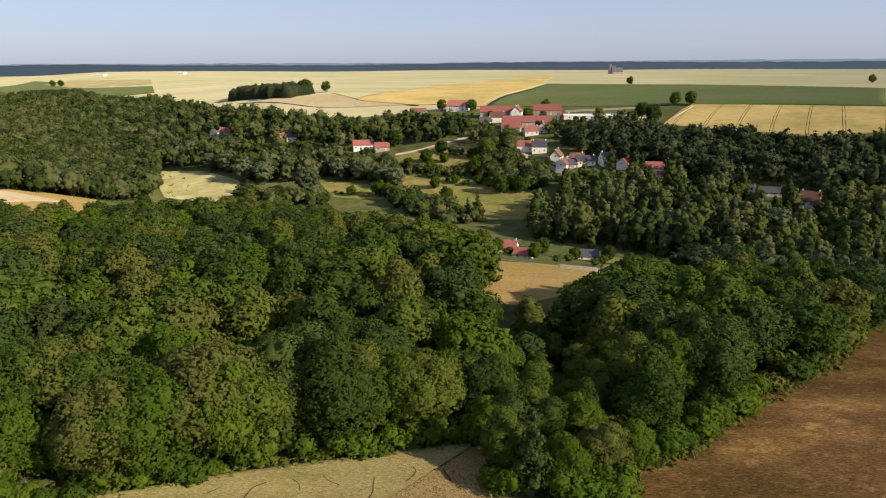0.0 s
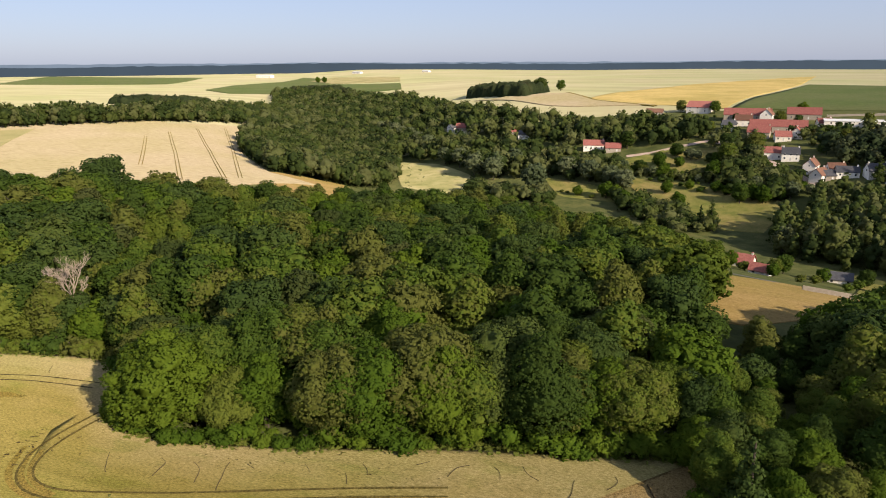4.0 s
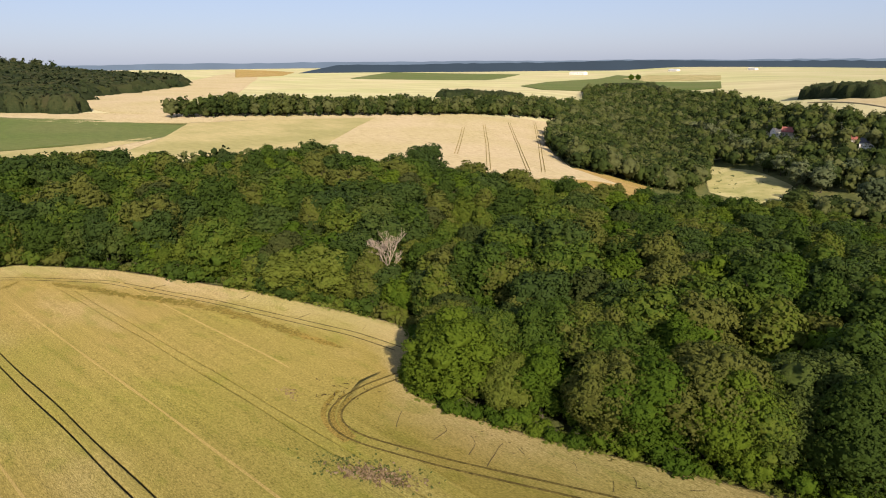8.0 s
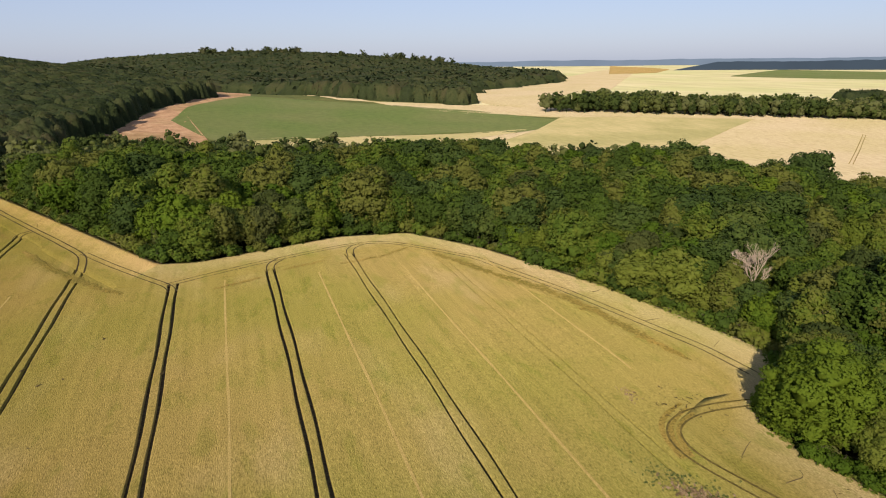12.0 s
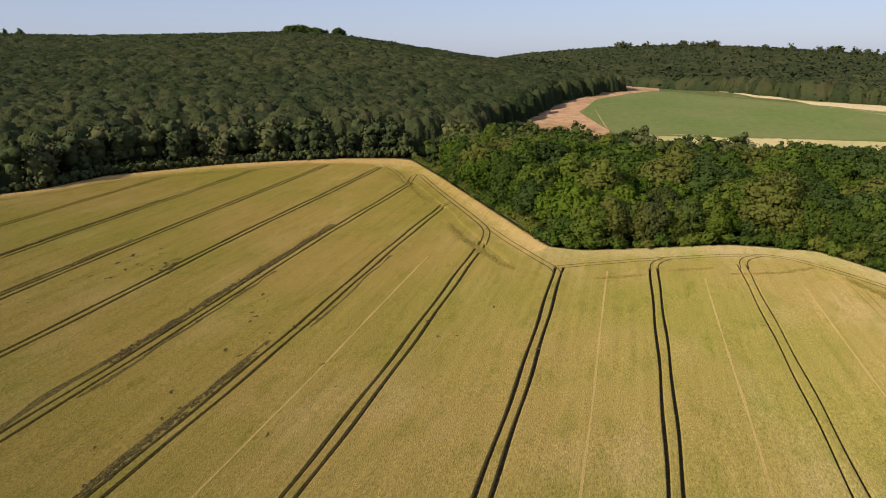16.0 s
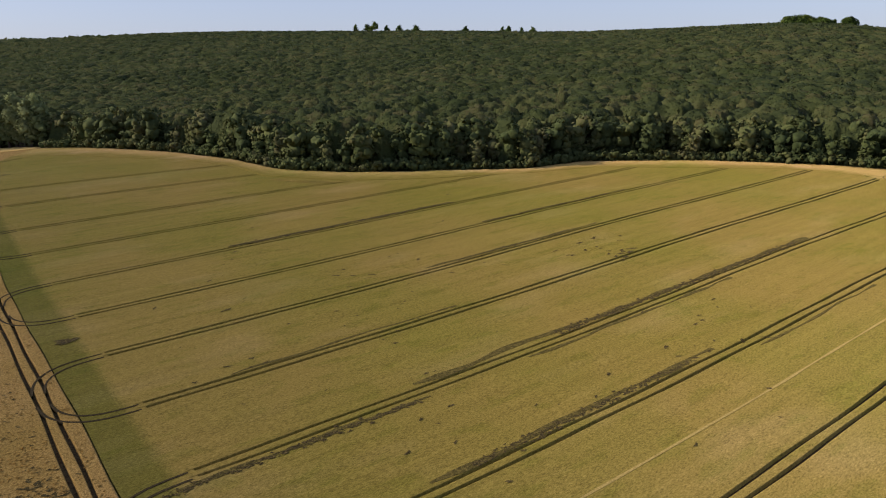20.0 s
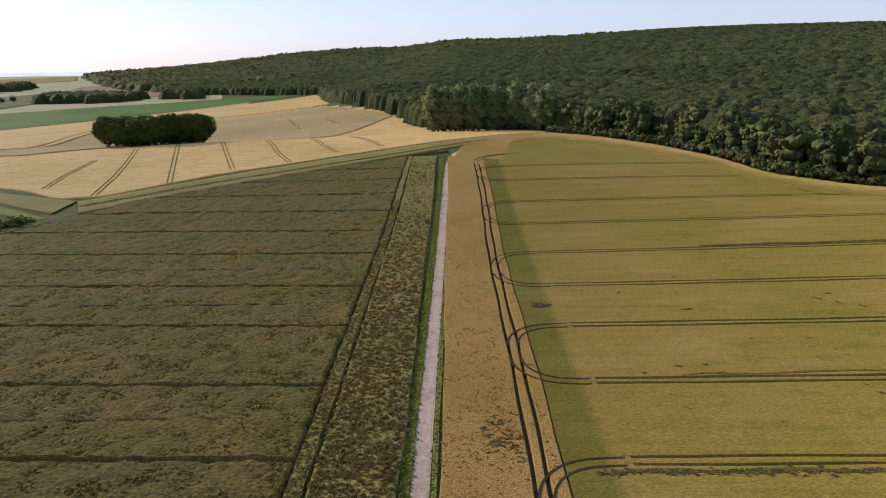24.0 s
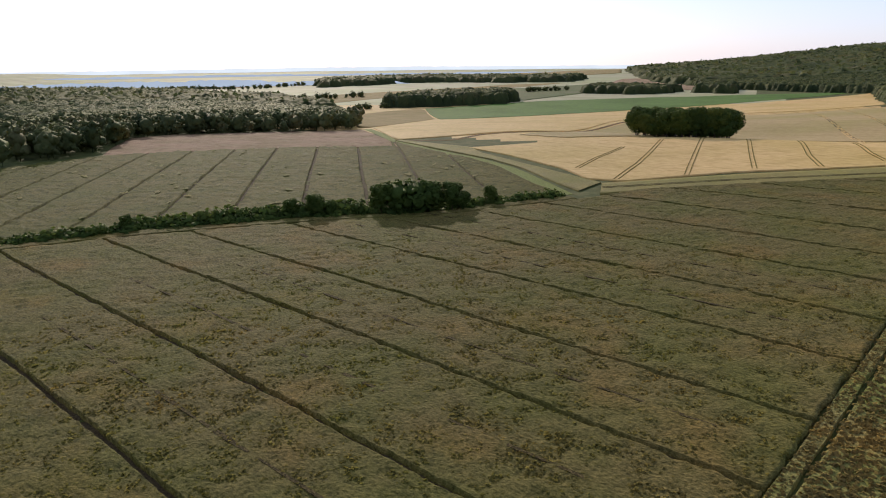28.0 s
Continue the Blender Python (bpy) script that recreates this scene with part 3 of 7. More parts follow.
def leaf_cloud(rng, lobes, n, size, calm=0.0, core=ICO1):
    """Corners and faces of n leaf clumps, gathered in sprays over the lobes of a crown, and of the dense inside of each lobe."""
    lob = np.array(lobes)
    w = lob[:, 3] ** 2
    m = max(12, n // 6)
    pick = rng.choice(len(lob), m * 3, p=w / w.sum())
    d = rng.normal(size=(m * 3, 3))
    d[:, 2] += 0.3
    d /= np.linalg.norm(d, axis=1)[:, None]
    at = lob[pick, :3] + d * (lob[pick, 3] * rng.uniform(0.90, 1.08, m * 3))[:, None]
    gap = np.linalg.norm(at[:, None] - lob[None, :, :3], axis=2) / lob[None, :, 3]
    gap[np.arange(m * 3), pick] = 9
    keep = np.where(gap.min(1) > 0.86)[0][:m]
    at, d = at[keep], d[keep]
    own = rng.integers(len(at), size=n)
    wide = size * rng.uniform(1.5, 3.2, len(at))
    off = rng.normal(size=(n, 3)) + 0.7 * d[own]
    off /= np.linalg.norm(off, axis=1)[:, None]
    pos = at[own] + off * (wide[own] * rng.uniform(0.5, 1.0, n))[:, None] * (1, 1, 0.75)
    d = d[own]
    nor = 0.55 * off + 0.5 * d + 0.36 * rng.normal(size=d.shape)
    nor[:, 2] += 0.15
    nor /= np.linalg.norm(nor, axis=1)[:, None]
    t = np.cross(nor, rng.normal(size=d.shape))
    t /= np.linalg.norm(t, axis=1)[:, None]
    b = np.cross(nor, t)
    s = size * rng.uniform(0.55, 1.35, (n, 1))
    r = lambda: rng.uniform(0.6, 1.25, (n, 1))  # noqa: E731
    droop = nor * s * 0.3
    q = np.stack([pos + t * s * r() - droop, pos + b * s * r(), pos - t * s * r() - droop, pos - b * s * r()], 1).reshape(-1, 3)
    quads = np.arange(4 * n).reshape(n, 4)
    mid = pos - np.array([0, 0, lob[:, 2].mean()])
    mid[:, 2] *= 0.7
    mid /= np.linalg.norm(mid, axis=1)[:, None] + 1e-6
    soft = (0.22 + calm * 0.3) * mid + 0.25 * d + 0.28 * off + (0.34 - calm * 0.25) * nor
    vs, fs, ns = [q], [quads], [np.repeat(soft, 4, axis=0)]
    base = 4 * n
    for x, y, z, rad in lobes:
        v = core[0] * rad * (0.70 if n > 1500 else 0.86) * rng.uniform(0.88, 1.10, (len(core[0]), 1)) + (x, y, z)
        vs.append(v)
        ns.append(core[0] + 0.35 * rng.normal(size=core[0].shape))
        fs.append(np.c_[core[1], core[1][:, 2]] + base)
        base += len(v)
    return np.concatenate(vs), np.concatenate(fs), np.concatenate(ns)


def foliage(name, v, f, normals, mat, tone=None):
    """A crown whose clumps are lit as the rounded masses that they belong to; tone: the tint of each tree in a wood."""
    me = quad_mesh(name, v, f, mat, True)
    me.normals_split_custom_set_from_vertices((normals / np.linalg.norm(normals, axis=1)[:, None]).tolist())
    if tone is not None:
        me.attributes.new("tone", "FLOAT", "POINT").data.foreach_set("value", np.asarray(tone, np.float32))
    return me


def trunk_mesh(name, rng, height, radius, limbs, spread, mat, sides=7):
    """A tapered trunk with its limbs, as one mesh."""
    verts, faces = [], []

    def tube(a, b, ra, rb, bend):
        base = len(verts)
        a, b = Vector(a), Vector(b)
        way = (b - a).normalized()
        u = way.orthogonal().normalized()
        v = way.cross(u)
        for k in range(4):
            f = k / 3
            c = a.lerp(b, f) + bend * math.sin(f * math.pi)
            r = ra + (rb - ra) * f + (0.35 * ra * (1 - f) ** 4)
            for i in range(sides):
                w = 2 * math.pi * i / sides
                verts.append(c + (u * math.cos(w) + v * math.sin(w)) * r)
        for k in range(3):
            for i in range(sides):
                j = (i + 1) % sides
                faces.append((base + k * sides + i, base + k * sides + j, base + (k + 1) * sides + j, base + (k + 1) * sides + i))

    lean = Vector((rng.uniform(-0.3, 0.3), rng.uniform(-0.3, 0.3), 0))
    top = Vector((lean.x, lean.y, height))
    tube((0, 0, -0.4), top, radius, radius * 0.35, lean * 0.4)
    for k in range(limbs):
        f = rng.uniform(0.4, 0.95)
        w = k * 2.4 + rng.uniform(-0.4, 0.4)
        start = Vector((0, 0, -0.4)).lerp(top, f)
        end = start + Vector((math.cos(w) * spread, math.sin(w) * spread, spread * rng.uniform(0.5, 1.0)))
        tube(start, end, radius * 0.42, radius * 0.10, Vector((0, 0, -0.25)))
        for g in range(2):
            s2 = start.lerp(end, rng.uniform(0.4, 0.8))
            tube(s2, s2 + Vector((rng.uniform(-1, 1), rng.uniform(-1, 1), rng.uniform(0.5, 1.2))) * spread * 0.45, radius * 0.18, radius * 0.05, Vector((0, 0, 0)))
    return mesh_of(name, verts, faces, mat, True)


def crown_lobes(rng, kind, h, r):
    """The lobes of a crown: round, tall, cone or low."""
    out = []
    if kind == "round":
        mid, half = h * 0.56, h * 0.44
        out = [(0, 0, mid + half * 0.12, r * 0.80), (0, 0, mid - half * 0.35, r * 0.74)]
        for k in range(8):
            w, e = k * 2.4 + rng.uniform(-0.5, 0.5), rng.uniform(-0.6, 0.85)
            rr = r * rng.uniform(0.38, 0.56)
            f = (r - rr * 0.75) * math.sqrt(max(0.04, 1 - e * e)) * rng.uniform(0.8, 1.1)
            out.append((math.cos(w) * f, math.sin(w) * f, mid + e * (half - rr * 0.55), rr))
        for k in range(15):
            w, e = k * 2.4 + rng.uniform(-0.5, 0.5), rng.uniform(-0.95, 0.98)
            rr = r * rng.uniform(0.18, 0.34)
            f = (r - rr * 0.6) * math.sqrt(max(0.04, 1 - e * e)) * rng.uniform(0.85, 1.12)
            out.append((math.cos(w) * f, math.sin(w) * f, mid + e * (half - rr * 0.5), rr))
    elif kind == "tall":
        for k in range(15):
            f = k / 14
            rr = r * (0.40 + 0.35 * math.sin(math.pi * min(1, f * 1.1))) * rng.uniform(0.75, 1.05)
            w = rng.uniform(0, 2 * math.pi)
            off = r * 0.55 * math.sin(math.pi * (0.15 + 0.8 * f)) * rng.uniform(0.3, 1)
            out.append((math.cos(w) * off, math.sin(w) * off, h * (0.14 + 0.78 * f), rr))
    elif kind == "pine":
        for k in range(12):
            f, w = k / 11, k * 2.4
            rr = r * (0.55 - 0.25 * f) * rng.uniform(0.7, 1.1)
            out.append((math.cos(w) * r * 0.6 * (1.1 - f), math.sin(w) * r * 0.6 * (1.1 - f), h * (0.58 + 0.38 * f), rr))
    elif kind == "cone":
        for k in range(16):
            f = k / 15
            rr = r * (1 - f) * 0.45 + 0.25
            w = k * 2.4
            off = r * (1 - f) * 0.6
            out.append((math.cos(w) * off, math.sin(w) * off, h * (0.12 + 0.84 * f), rr))
    else:
        for k in range(9):
            w, f = rng.uniform(0, 2 * math.pi), rng.uniform(0.1, 0.75)
            rr = r * rng.uniform(0.35, 0.55)
            out.append((math.cos(w) * r * f, math.sin(w) * r * f, max(rr * 0.7, h - rr - rng.uniform(0, h * 0.4)), rr))
    return out


def tree_type(name, seed, kind, h, r, mat, cards, size, label, category="tree", group="", bark=None):
    """One tree of a kind at the origin: a root with its trunk and its crown."""
    rng = np.random.default_rng(seed)
    root = tagged(new(name), label, category, group)
    part("trunk", trunk_mesh(name + "_trunk", rng, h * (0.93 if kind == "cone" else 0.72), 0.018 * h + 0.06, 0 if kind == "cone" else 6, r * 0.6, bark or BARK), root)
    v, f, nn = leaf_cloud(rng, crown_lobes(rng, kind, h, r), cards, size, core=ICO2 if cards > 2500 else ICO1)
    part("crown", foliage(name + "_crown", v, f, nn, mat), root)
    return root


def plant(proto, x, y, scale, turn, wide=1.0):
    """A copy of a tree on the ground."""
    z = float(ground_z(x, y))
    m = Matrix.Translation((x, y, z)) @ Matrix.Rotation(turn, 4, "Z") @ Matrix.Diagonal((scale * wide, scale * wide, scale, 1))
    ob = copy_thing(proto, Matrix.Translation((x, y, z)))
    ob.matrix_basis = m
    return ob


def scatter(rng, poly, gap, jitter=0.38, clear=()):
    """Points about gap metres apart in a polygon of the plan, but for the clearings."""
    xs, ys = [p[0] for p in poly], [p[1] for p in poly]
    gx, gy = np.meshgrid(np.arange(min(xs), max(xs), gap), np.arange(min(ys), max(ys), gap * 0.87))
    gx[1::2] += gap / 2
    gx, gy = gx.ravel() + rng.uniform(-jitter, jitter, gx.size) * gap, gy.ravel() + rng.uniform(-jitter, jitter, gy.size) * gap
    ok = inside(poly, gx, gy)
    for c in clear:
        ok &= ~inside(c, gx, gy)
    return np.stack([gx[ok], gy[ok]], 1)


def far_wood(name, pts, mat, label, h=15.0, r=4.6, cards=34, size=1.25, seed=5, kind="round", category="wood", lobe_count=7):
    """Many trees far off, as one object."""
    rng = np.random.default_rng(seed)
    kinds = []
    for k in range(5):
        lobes = [q for q in crown_lobes(rng, kind, h, r)]
        lobes = lobes[:2] + list(rng.permutation(np.array(lobes[2:]))[: lobe_count - 2]) if kind == "round" else lobes[:: max(1, len(lobes) // lobe_count)]
        v, f, nn = leaf_cloud(rng, lobes, cards, size, 0.5 if cards > 60 else 1.0)
        post = np.array([[-0.3, -0.2, -1], [0.3, -0.2, -1], [0, 0.35, -1], [-0.15, -0.1, h * 0.7], [0.15, -0.1, h * 0.7], [0, 0.2, h * 0.7]])
        pf = np.array([[0, 1, 4, 3], [1, 2, 5, 4], [2, 0, 3, 5]]) + len(v)
        kinds.append((np.concatenate([v, post]), np.concatenate([f, pf]), np.concatenate([nn, post * (1, 1, 0)])))
    vs, fs, ns, tones, at = [], [], [], [], 0
    z = ground_z(pts[:, 0], pts[:, 1])
    for (x, y), zz in zip(pts, z):
        v, f, nn = kinds[rng.integers(5)]
        a, s = rng.uniform(0, 6.28), rng.uniform(0.66, 1.24)
        w = s * rng.uniform(0.9, 1.15)
        ca, sa = math.cos(a) * w, math.sin(a) * w
        vs.append(np.stack([v[:, 0] * ca - v[:, 1] * sa + x, v[:, 0] * sa + v[:, 1] * ca + y, v[:, 2] * s + zz], 1))
        ns.append(np.stack([nn[:, 0] * ca - nn[:, 1] * sa, nn[:, 0] * sa + nn[:, 1] * ca, nn[:, 2] * s], 1))
        fs.append(f + at)
        tones.append(np.full(len(v), rng.random()))
        at += len(v)
    return tagged(new(name, foliage(name, np.concatenate(vs), np.concatenate(fs), np.concatenate(ns), mat, np.concatenate(tones))), label, category, kind="stuff")


def blotches(name, spots, lift, mat, parent, seed=1):
    """Torn and flattened places in a crop, as one part: ragged flat patches at (x, y, radius, stretch, turn)."""
    r = np.random.default_rng(seed)
    vs, fs = [], []
    for x, y, rad, long, turn in spots:
        base = len(vs)
        k = 11
        c, s = math.cos(turn), math.sin(turn)
        vs.append((x, y, float(ground_z(x, y)) + lift + 0.02))
        for i in range(k):
            w = 2 * math.pi * i / k
            q = rad * r.uniform(0.35, 1.25)
            px, py = math.cos(w) * q * long, math.sin(w) * q
            vx, vy = x + px * c - py * s, y + px * s + py * c
            vs.append((vx, vy, float(ground_z(vx, vy)) + lift))
        fs += [(base, base + 1 + i, base + 1 + (i + 1) % k) for i in range(k)]
    return part(name, mesh_of(name, vs, fs, mat), parent)


from mathutils.kdtree import KDTree


def canopy(name, pts, mat, label, h=15.0, r=4.8, step=1.4, cards=0.5, size=0.9, seed=5, lobes=7, category="wood"):
    """The closed leafy roof of many trees standing crown to crown, as one object: a domed crown with its lobes for every tree,
    and loose leaf clumps over it, cards to a square metre."""
    g = np.random.default_rng(seed)
    pad = r * 1.6
    x0, y0 = pts.min(0) - pad
    nx, ny = np.ceil((np.ptp(pts, axis=0) + 2 * pad) / step).astype(int) + 1
    top = np.zeros((nx, ny), np.float32)
    tone = np.zeros((nx, ny), np.float32)

    def dome(cx, cy, rad, low, high, tint):
        a, b = int((cx - rad - x0) / step) + 1, int((cx + rad - x0) / step) + 1
        c, d = int((cy - rad - y0) / step) + 1, int((cy + rad - y0) / step) + 1
        u = (np.arange(a, b) * step + x0 - cx) / rad
        v = (np.arange(c, d) * step + y0 - cy) / rad
        q = 1 - u[:, None] ** 2 - v[None] ** 2
        z = np.where(q > 0, low + (high - low) * np.sqrt(np.maximum(q, 0)), 0)
        tone[a:b, c:d] = np.where(z > top[a:b, c:d], tint, tone[a:b, c:d])
        np.maximum(top[a:b, c:d], z, out=top[a:b, c:d])

    near = KDTree(len(pts))
    for k, (x, y) in enumerate(pts):
        near.insert((x, y, 0), k)
    near.balance()
    for x, y in pts:
        big = g.uniform(0, 1) ** 1.4
        hh, rr = h * (0.74 + 0.40 * big + g.uniform(-0.08, 0.08)), r * (0.66 + 0.72 * big)
        if step > 1.8:
            hh = h * (0.90 + 0.16 * big + g.uniform(-0.04, 0.04))
        tint = g.random()
        around = [q for q, _, _ in near.find_range((x, y, 0), r * 3)]
        lean = math.hypot(sum(q[0] for q in around) / len(around) - x, sum(q[1] for q in around) / len(around) - y)
        foot = 0.08 if lean > 0.42 * r or len(around) < 6 else (0.62 if step < 1.8 else 0.80)
        if foot > 0.1:
            dome(x, y, r * 1.7, h * 0.5, h * (0.56 if step < 1.8 else 0.78), tint)
        dome(x, y, rr, hh * foot, hh * 0.94, tint)
        w = g.uniform(0, 6.28)
        for k in range(lobes):
            f = rr * math.sqrt((k + 0.4) / lobes) * 0.86
            rad = rr * g.uniform(0.26, 0.42)
            roof = hh * (foot + (0.94 - foot) * math.sqrt(max(0.0, 1 - (f / rr) ** 2)))
            w += 2.4 + g.uniform(-0.3, 0.3)
            dome(x + math.cos(w) * f, y + math.sin(w) * f, rad, roof - rad * 0.5, roof + rad * g.uniform(0.3, 0.8) * (1 if step < 1.8 else 0.7), tint)
    i, j = np.meshgrid(np.arange(nx), np.arange(ny), indexing="ij")
    vx = i * step + x0 + g.uniform(-0.24, 0.24, top.shape) * step
    vy = j * step + y0 + g.uniform(-0.24, 0.24, top.shape) * step
    use = top > 0.1
    face = use[:-1, :-1] | use[1:, :-1] | use[1:, 1:] | use[:-1, 1:]
    idx = np.arange(nx * ny).reshape(nx, ny)
    quads = np.stack([idx[:-1, :-1], idx[1:, :-1], idx[1:, 1:], idx[:-1, 1:]], -1)[face]
    back = np.full(nx * ny, -1)
    kept = np.unique(quads)
    back[kept] = np.arange(len(kept))
    quads = back[quads]
    vx, vy, vt = vx.ravel()[kept], vy.ravel()[kept], top.ravel()[kept]
    vt, tone = np.where(vt > 0.1, vt + g.uniform(-0.25, 0.25, len(vt)) * step, -0.3), tone.ravel()[kept]
    verts = np.stack([vx, vy, ground_z(vx, vy) + vt], 1)
    a, b = verts[quads[:, 2]] - verts[quads[:, 0]], verts[quads[:, 3]] - verts[quads[:, 1]]
    nor = np.cross(a, b)
    area = np.linalg.norm(nor, axis=1) / 2
    nor /= 2 * area[:, None] + 1e-9
    vn = np.zeros_like(verts)
    for k in range(4):
        np.add.at(vn, quads[:, k], nor)
    vn[:, 2] += 0.15
    count = int(cards * step * step * len(quads))
    if count:
        weight = np.minimum(area, step * step * 9)
        pick = g.choice(len(quads), count, p=weight / weight.sum())
        u, v = g.random((2, count, 1))
        c = verts[quads[pick]]
        pos = (c[:, 0] * (1 - u) + c[:, 1] * u) * (1 - v) + (c[:, 3] * (1 - u) + c[:, 2] * u) * v + nor[pick] * size * g.uniform(0.1, 0.6, (count, 1))
        tone = np.concatenate([tone, np.repeat(tone[quads[pick, 0]], 4)])
        n2 = nor[pick] + 0.42 * g.normal(size=(count, 3))
        n2 /= np.linalg.norm(n2, axis=1)[:, None]
        t = np.cross(n2, g.normal(size=(count, 3)))
        t /= np.linalg.norm(t, axis=1)[:, None]
        b2 = np.cross(n2, t)
        s = size * g.uniform(0.5, 1.3, (count, 1))
        e = lambda: g.uniform(0.5, 1.2, (count, 1))  # noqa: E731
        q = np.stack([pos + t * s * e(), pos + b2 * s * e(), pos - t * s * e(), pos - b2 * s * e()], 1).reshape(-1, 3)
        quads = np.concatenate([quads, np.arange(4 * count).reshape(-1, 4) + len(verts)])
        verts = np.concatenate([verts, q])
        vn = np.concatenate([vn, np.repeat(nor[pick] * (0.55 if step < 1.8 else 0.9) + n2 * (0.6 if step < 1.8 else 0.25) + (0, 0, 0.1), 4, axis=0)])
    return tagged(new(name, foliage(name, verts, quads, vn, mat, tone)), label, category, kind="stuff")


# ---- ground: one sheet to the horizon ----
def ground_sheet():
    ang = np.linspace(0, 2 * np.pi, 361)[:-1]
    rad = np.concatenate([np.linspace(0.5, 60, 12), np.geomspace(64, 4900, 150)])
    a, r = np.meshgrid(ang, rad)
    x, y = r * np.cos(a), r * np.sin(a) - 3
    z = ground_z(x, y)
    m, n = a.shape
    idx = np.arange(m * n).reshape(m, n)
    nxt = np.roll(idx, -1, axis=1)
    quads = np.stack([idx[:-1], nxt[:-1], nxt[1:], idx[1:]], -1).reshape(-1, 4)[:, ::-1]
    verts = np.stack([x, y, z], -1).reshape(-1, 3)
    me = quad_mesh("ground", verts, quads, GROUND, True)
    me.materials.append(WHEAT_PLATEAU)
    me.materials.append(WHEAT_TAN)
    mid = verts[quads].mean(1)
    dist = np.hypot(mid[:, 0], mid[:, 1])
    open_land = (mid[:, 1] > 600 + 0.15 * mid[:, 0]) & (dist > 700) & (mid[:, 1] > -0.55 * mid[:, 0])
    open_land |= (dist > 700) & (mid[:, 1] > 0.3 * -mid[:, 0]) & (mid[:, 0] < -300)
    south = (mid[:, 1] < -370) & (0.9 * mid[:, 0] + 0.45 * mid[:, 1] > -245) & (dist < 1300)
    open_land |= (mid[:, 1] < -370) & (0.9 * mid[:, 0] + 0.45 * mid[:, 1] > -245)
    me.polygons.foreach_set("material_index", np.where(south, 2, open_land).astype(np.int32))
    return tagged(new("ground", me), "uneven land with dry grass and woodland floor", "ground", kind="structure")


ground_sheet()


def backdrop(name, first, last, low, high, mat, label, seed, far=4750.0):
    """Low self-lit hills along the horizon, between two bearings in degrees from +y."""
    az = np.radians(np.linspace(first, last, 1000))
    t = np.linspace(0, 1, 1000)
    ease = np.minimum(1, np.minimum(t, 1 - t) * 6)
    top = -60 + (low + 60) * np.minimum(1, ease * 2) + (high - low) * ease * (0.55 * lumps(t * 7, t * 0, 1.0, seed) + 0.3 * lumps(t * 31, t * 0, 1.0, seed + 1) + 0.25 * lumps(t * 210, t * 0, 1.0, seed + 2))
    ring = np.stack([-np.sin(az) * far, np.cos(az) * far], 1)
    verts = np.concatenate([np.c_[ring, np.full(1000, -60.0)], np.c_[ring, top], np.c_[ring * 1.01, top - 30]])
    i = np.arange(999)
    quads = np.concatenate([np.stack([i + k, i + 1 + k, i + 1001 + k, i + 1000 + k], 1) for k in (0, 1000)])
    return tagged(new(name, quad_mesh(name, verts, quads, mat)), label, "backdrop", kind="structure")


# these give off their own light; haze is part of their colour
backdrop("backdrop", -75, 104, 36, 56, BLUE_HAZE, "wooded ridge far off on the horizon, self-lit in haze blue", 3)
backdrop("backdrop", -60, 62, 37, 50, DARK_HAZE, "dark forest along the edge of the plateau, self-lit in haze blue", 8, 3000.0)
backdrop("backdrop", 160, 285, -14, 2, PALE_HAZE, "pale hills far off on the horizon, self-lit in haze colour", 5)
backdrop("backdrop", 200, 285, -32, -18, HAZY_DISTANCE, "woods far off in the southern valley, self-lit in haze blue", 9, 3600.0)
backdrop("backdrop", 219, 300, -25, -5, HAZY_DISTANCE, "wooded slope closing the southern valley, self-lit in haze blue", 12, 2300.0)


def band(name, outer, inner, mat, label, lift=0.6, n=140, across=7, rough=0.12):
    """A strip of crop between two lines of the plan."""
    def even(p):
        p = np.array(p, float)
        d = np.r_[0, np.cumsum(np.hypot(*np.diff(p, axis=0).T))]
        s = np.linspace(0, d[-1], n)
        x, y = np.interp(s, d, p[:, 0]), np.interp(s, d, p[:, 1])
        for _ in range(3):
            x[1:-1], y[1:-1] = (x[:-2] + 2 * x[1:-1] + x[2:]) / 4, (y[:-2] + 2 * y[1:-1] + y[2:]) / 4
        return np.stack([x, y], 1)
    o, i = even(outer), even(inner)
    rows = []
    for k in range(across + 2):
        f = min(max((k - 1) / (across - 1), 0), 1)
        q = o * (1 - f) + i * f
        z = ground_z(q[:, 0], q[:, 1])
        z = z - 0.1 if k in (0, across + 1) else z + lift + rough * (lumps(q[:, 0], q[:, 1], 2.0) - 0.5)
        rows.append(np.c_[q, z])
    idx = np.arange((across + 2) * n).reshape(across + 2, n)
    quads = np.stack([idx[:-1, :-1], idx[:-1, 1:], idx[1:, 1:], idx[1:, :-1]], -1).reshape(-1, 4)
    me = quad_mesh(name, np.concatenate(rows), quads, mat, True)
    rim = np.clip(1.15 - 1.3 * (np.arange(across + 2) - 1) / (across - 1), 0, 1)
    me.attributes.new("rim", "FLOAT", "POINT").data.foreach_set("value", np.repeat(rim, n).astype(np.float32))
    return tagged(new(name, me), label, "field", kind="structure")


def double_track(pts, parent, lift, width=0.5, mat=None, gauge=0.95, wobble=0.25):
    """The two wheel tracks that a tractor left along a line."""
    p = np.array(pts, float)
    d = np.gradient(p, axis=0)
    n = np.stack([-d[:, 1], d[:, 0]], 1) / np.hypot(d[:, 0], d[:, 1])[:, None]
    for side in (-gauge, gauge):
        ribbon("wheel_track", (p + n * side).tolist(), width, lift, mat or TRACK_SOIL_SHADE, parent, wobble=wobble, step=1.2)


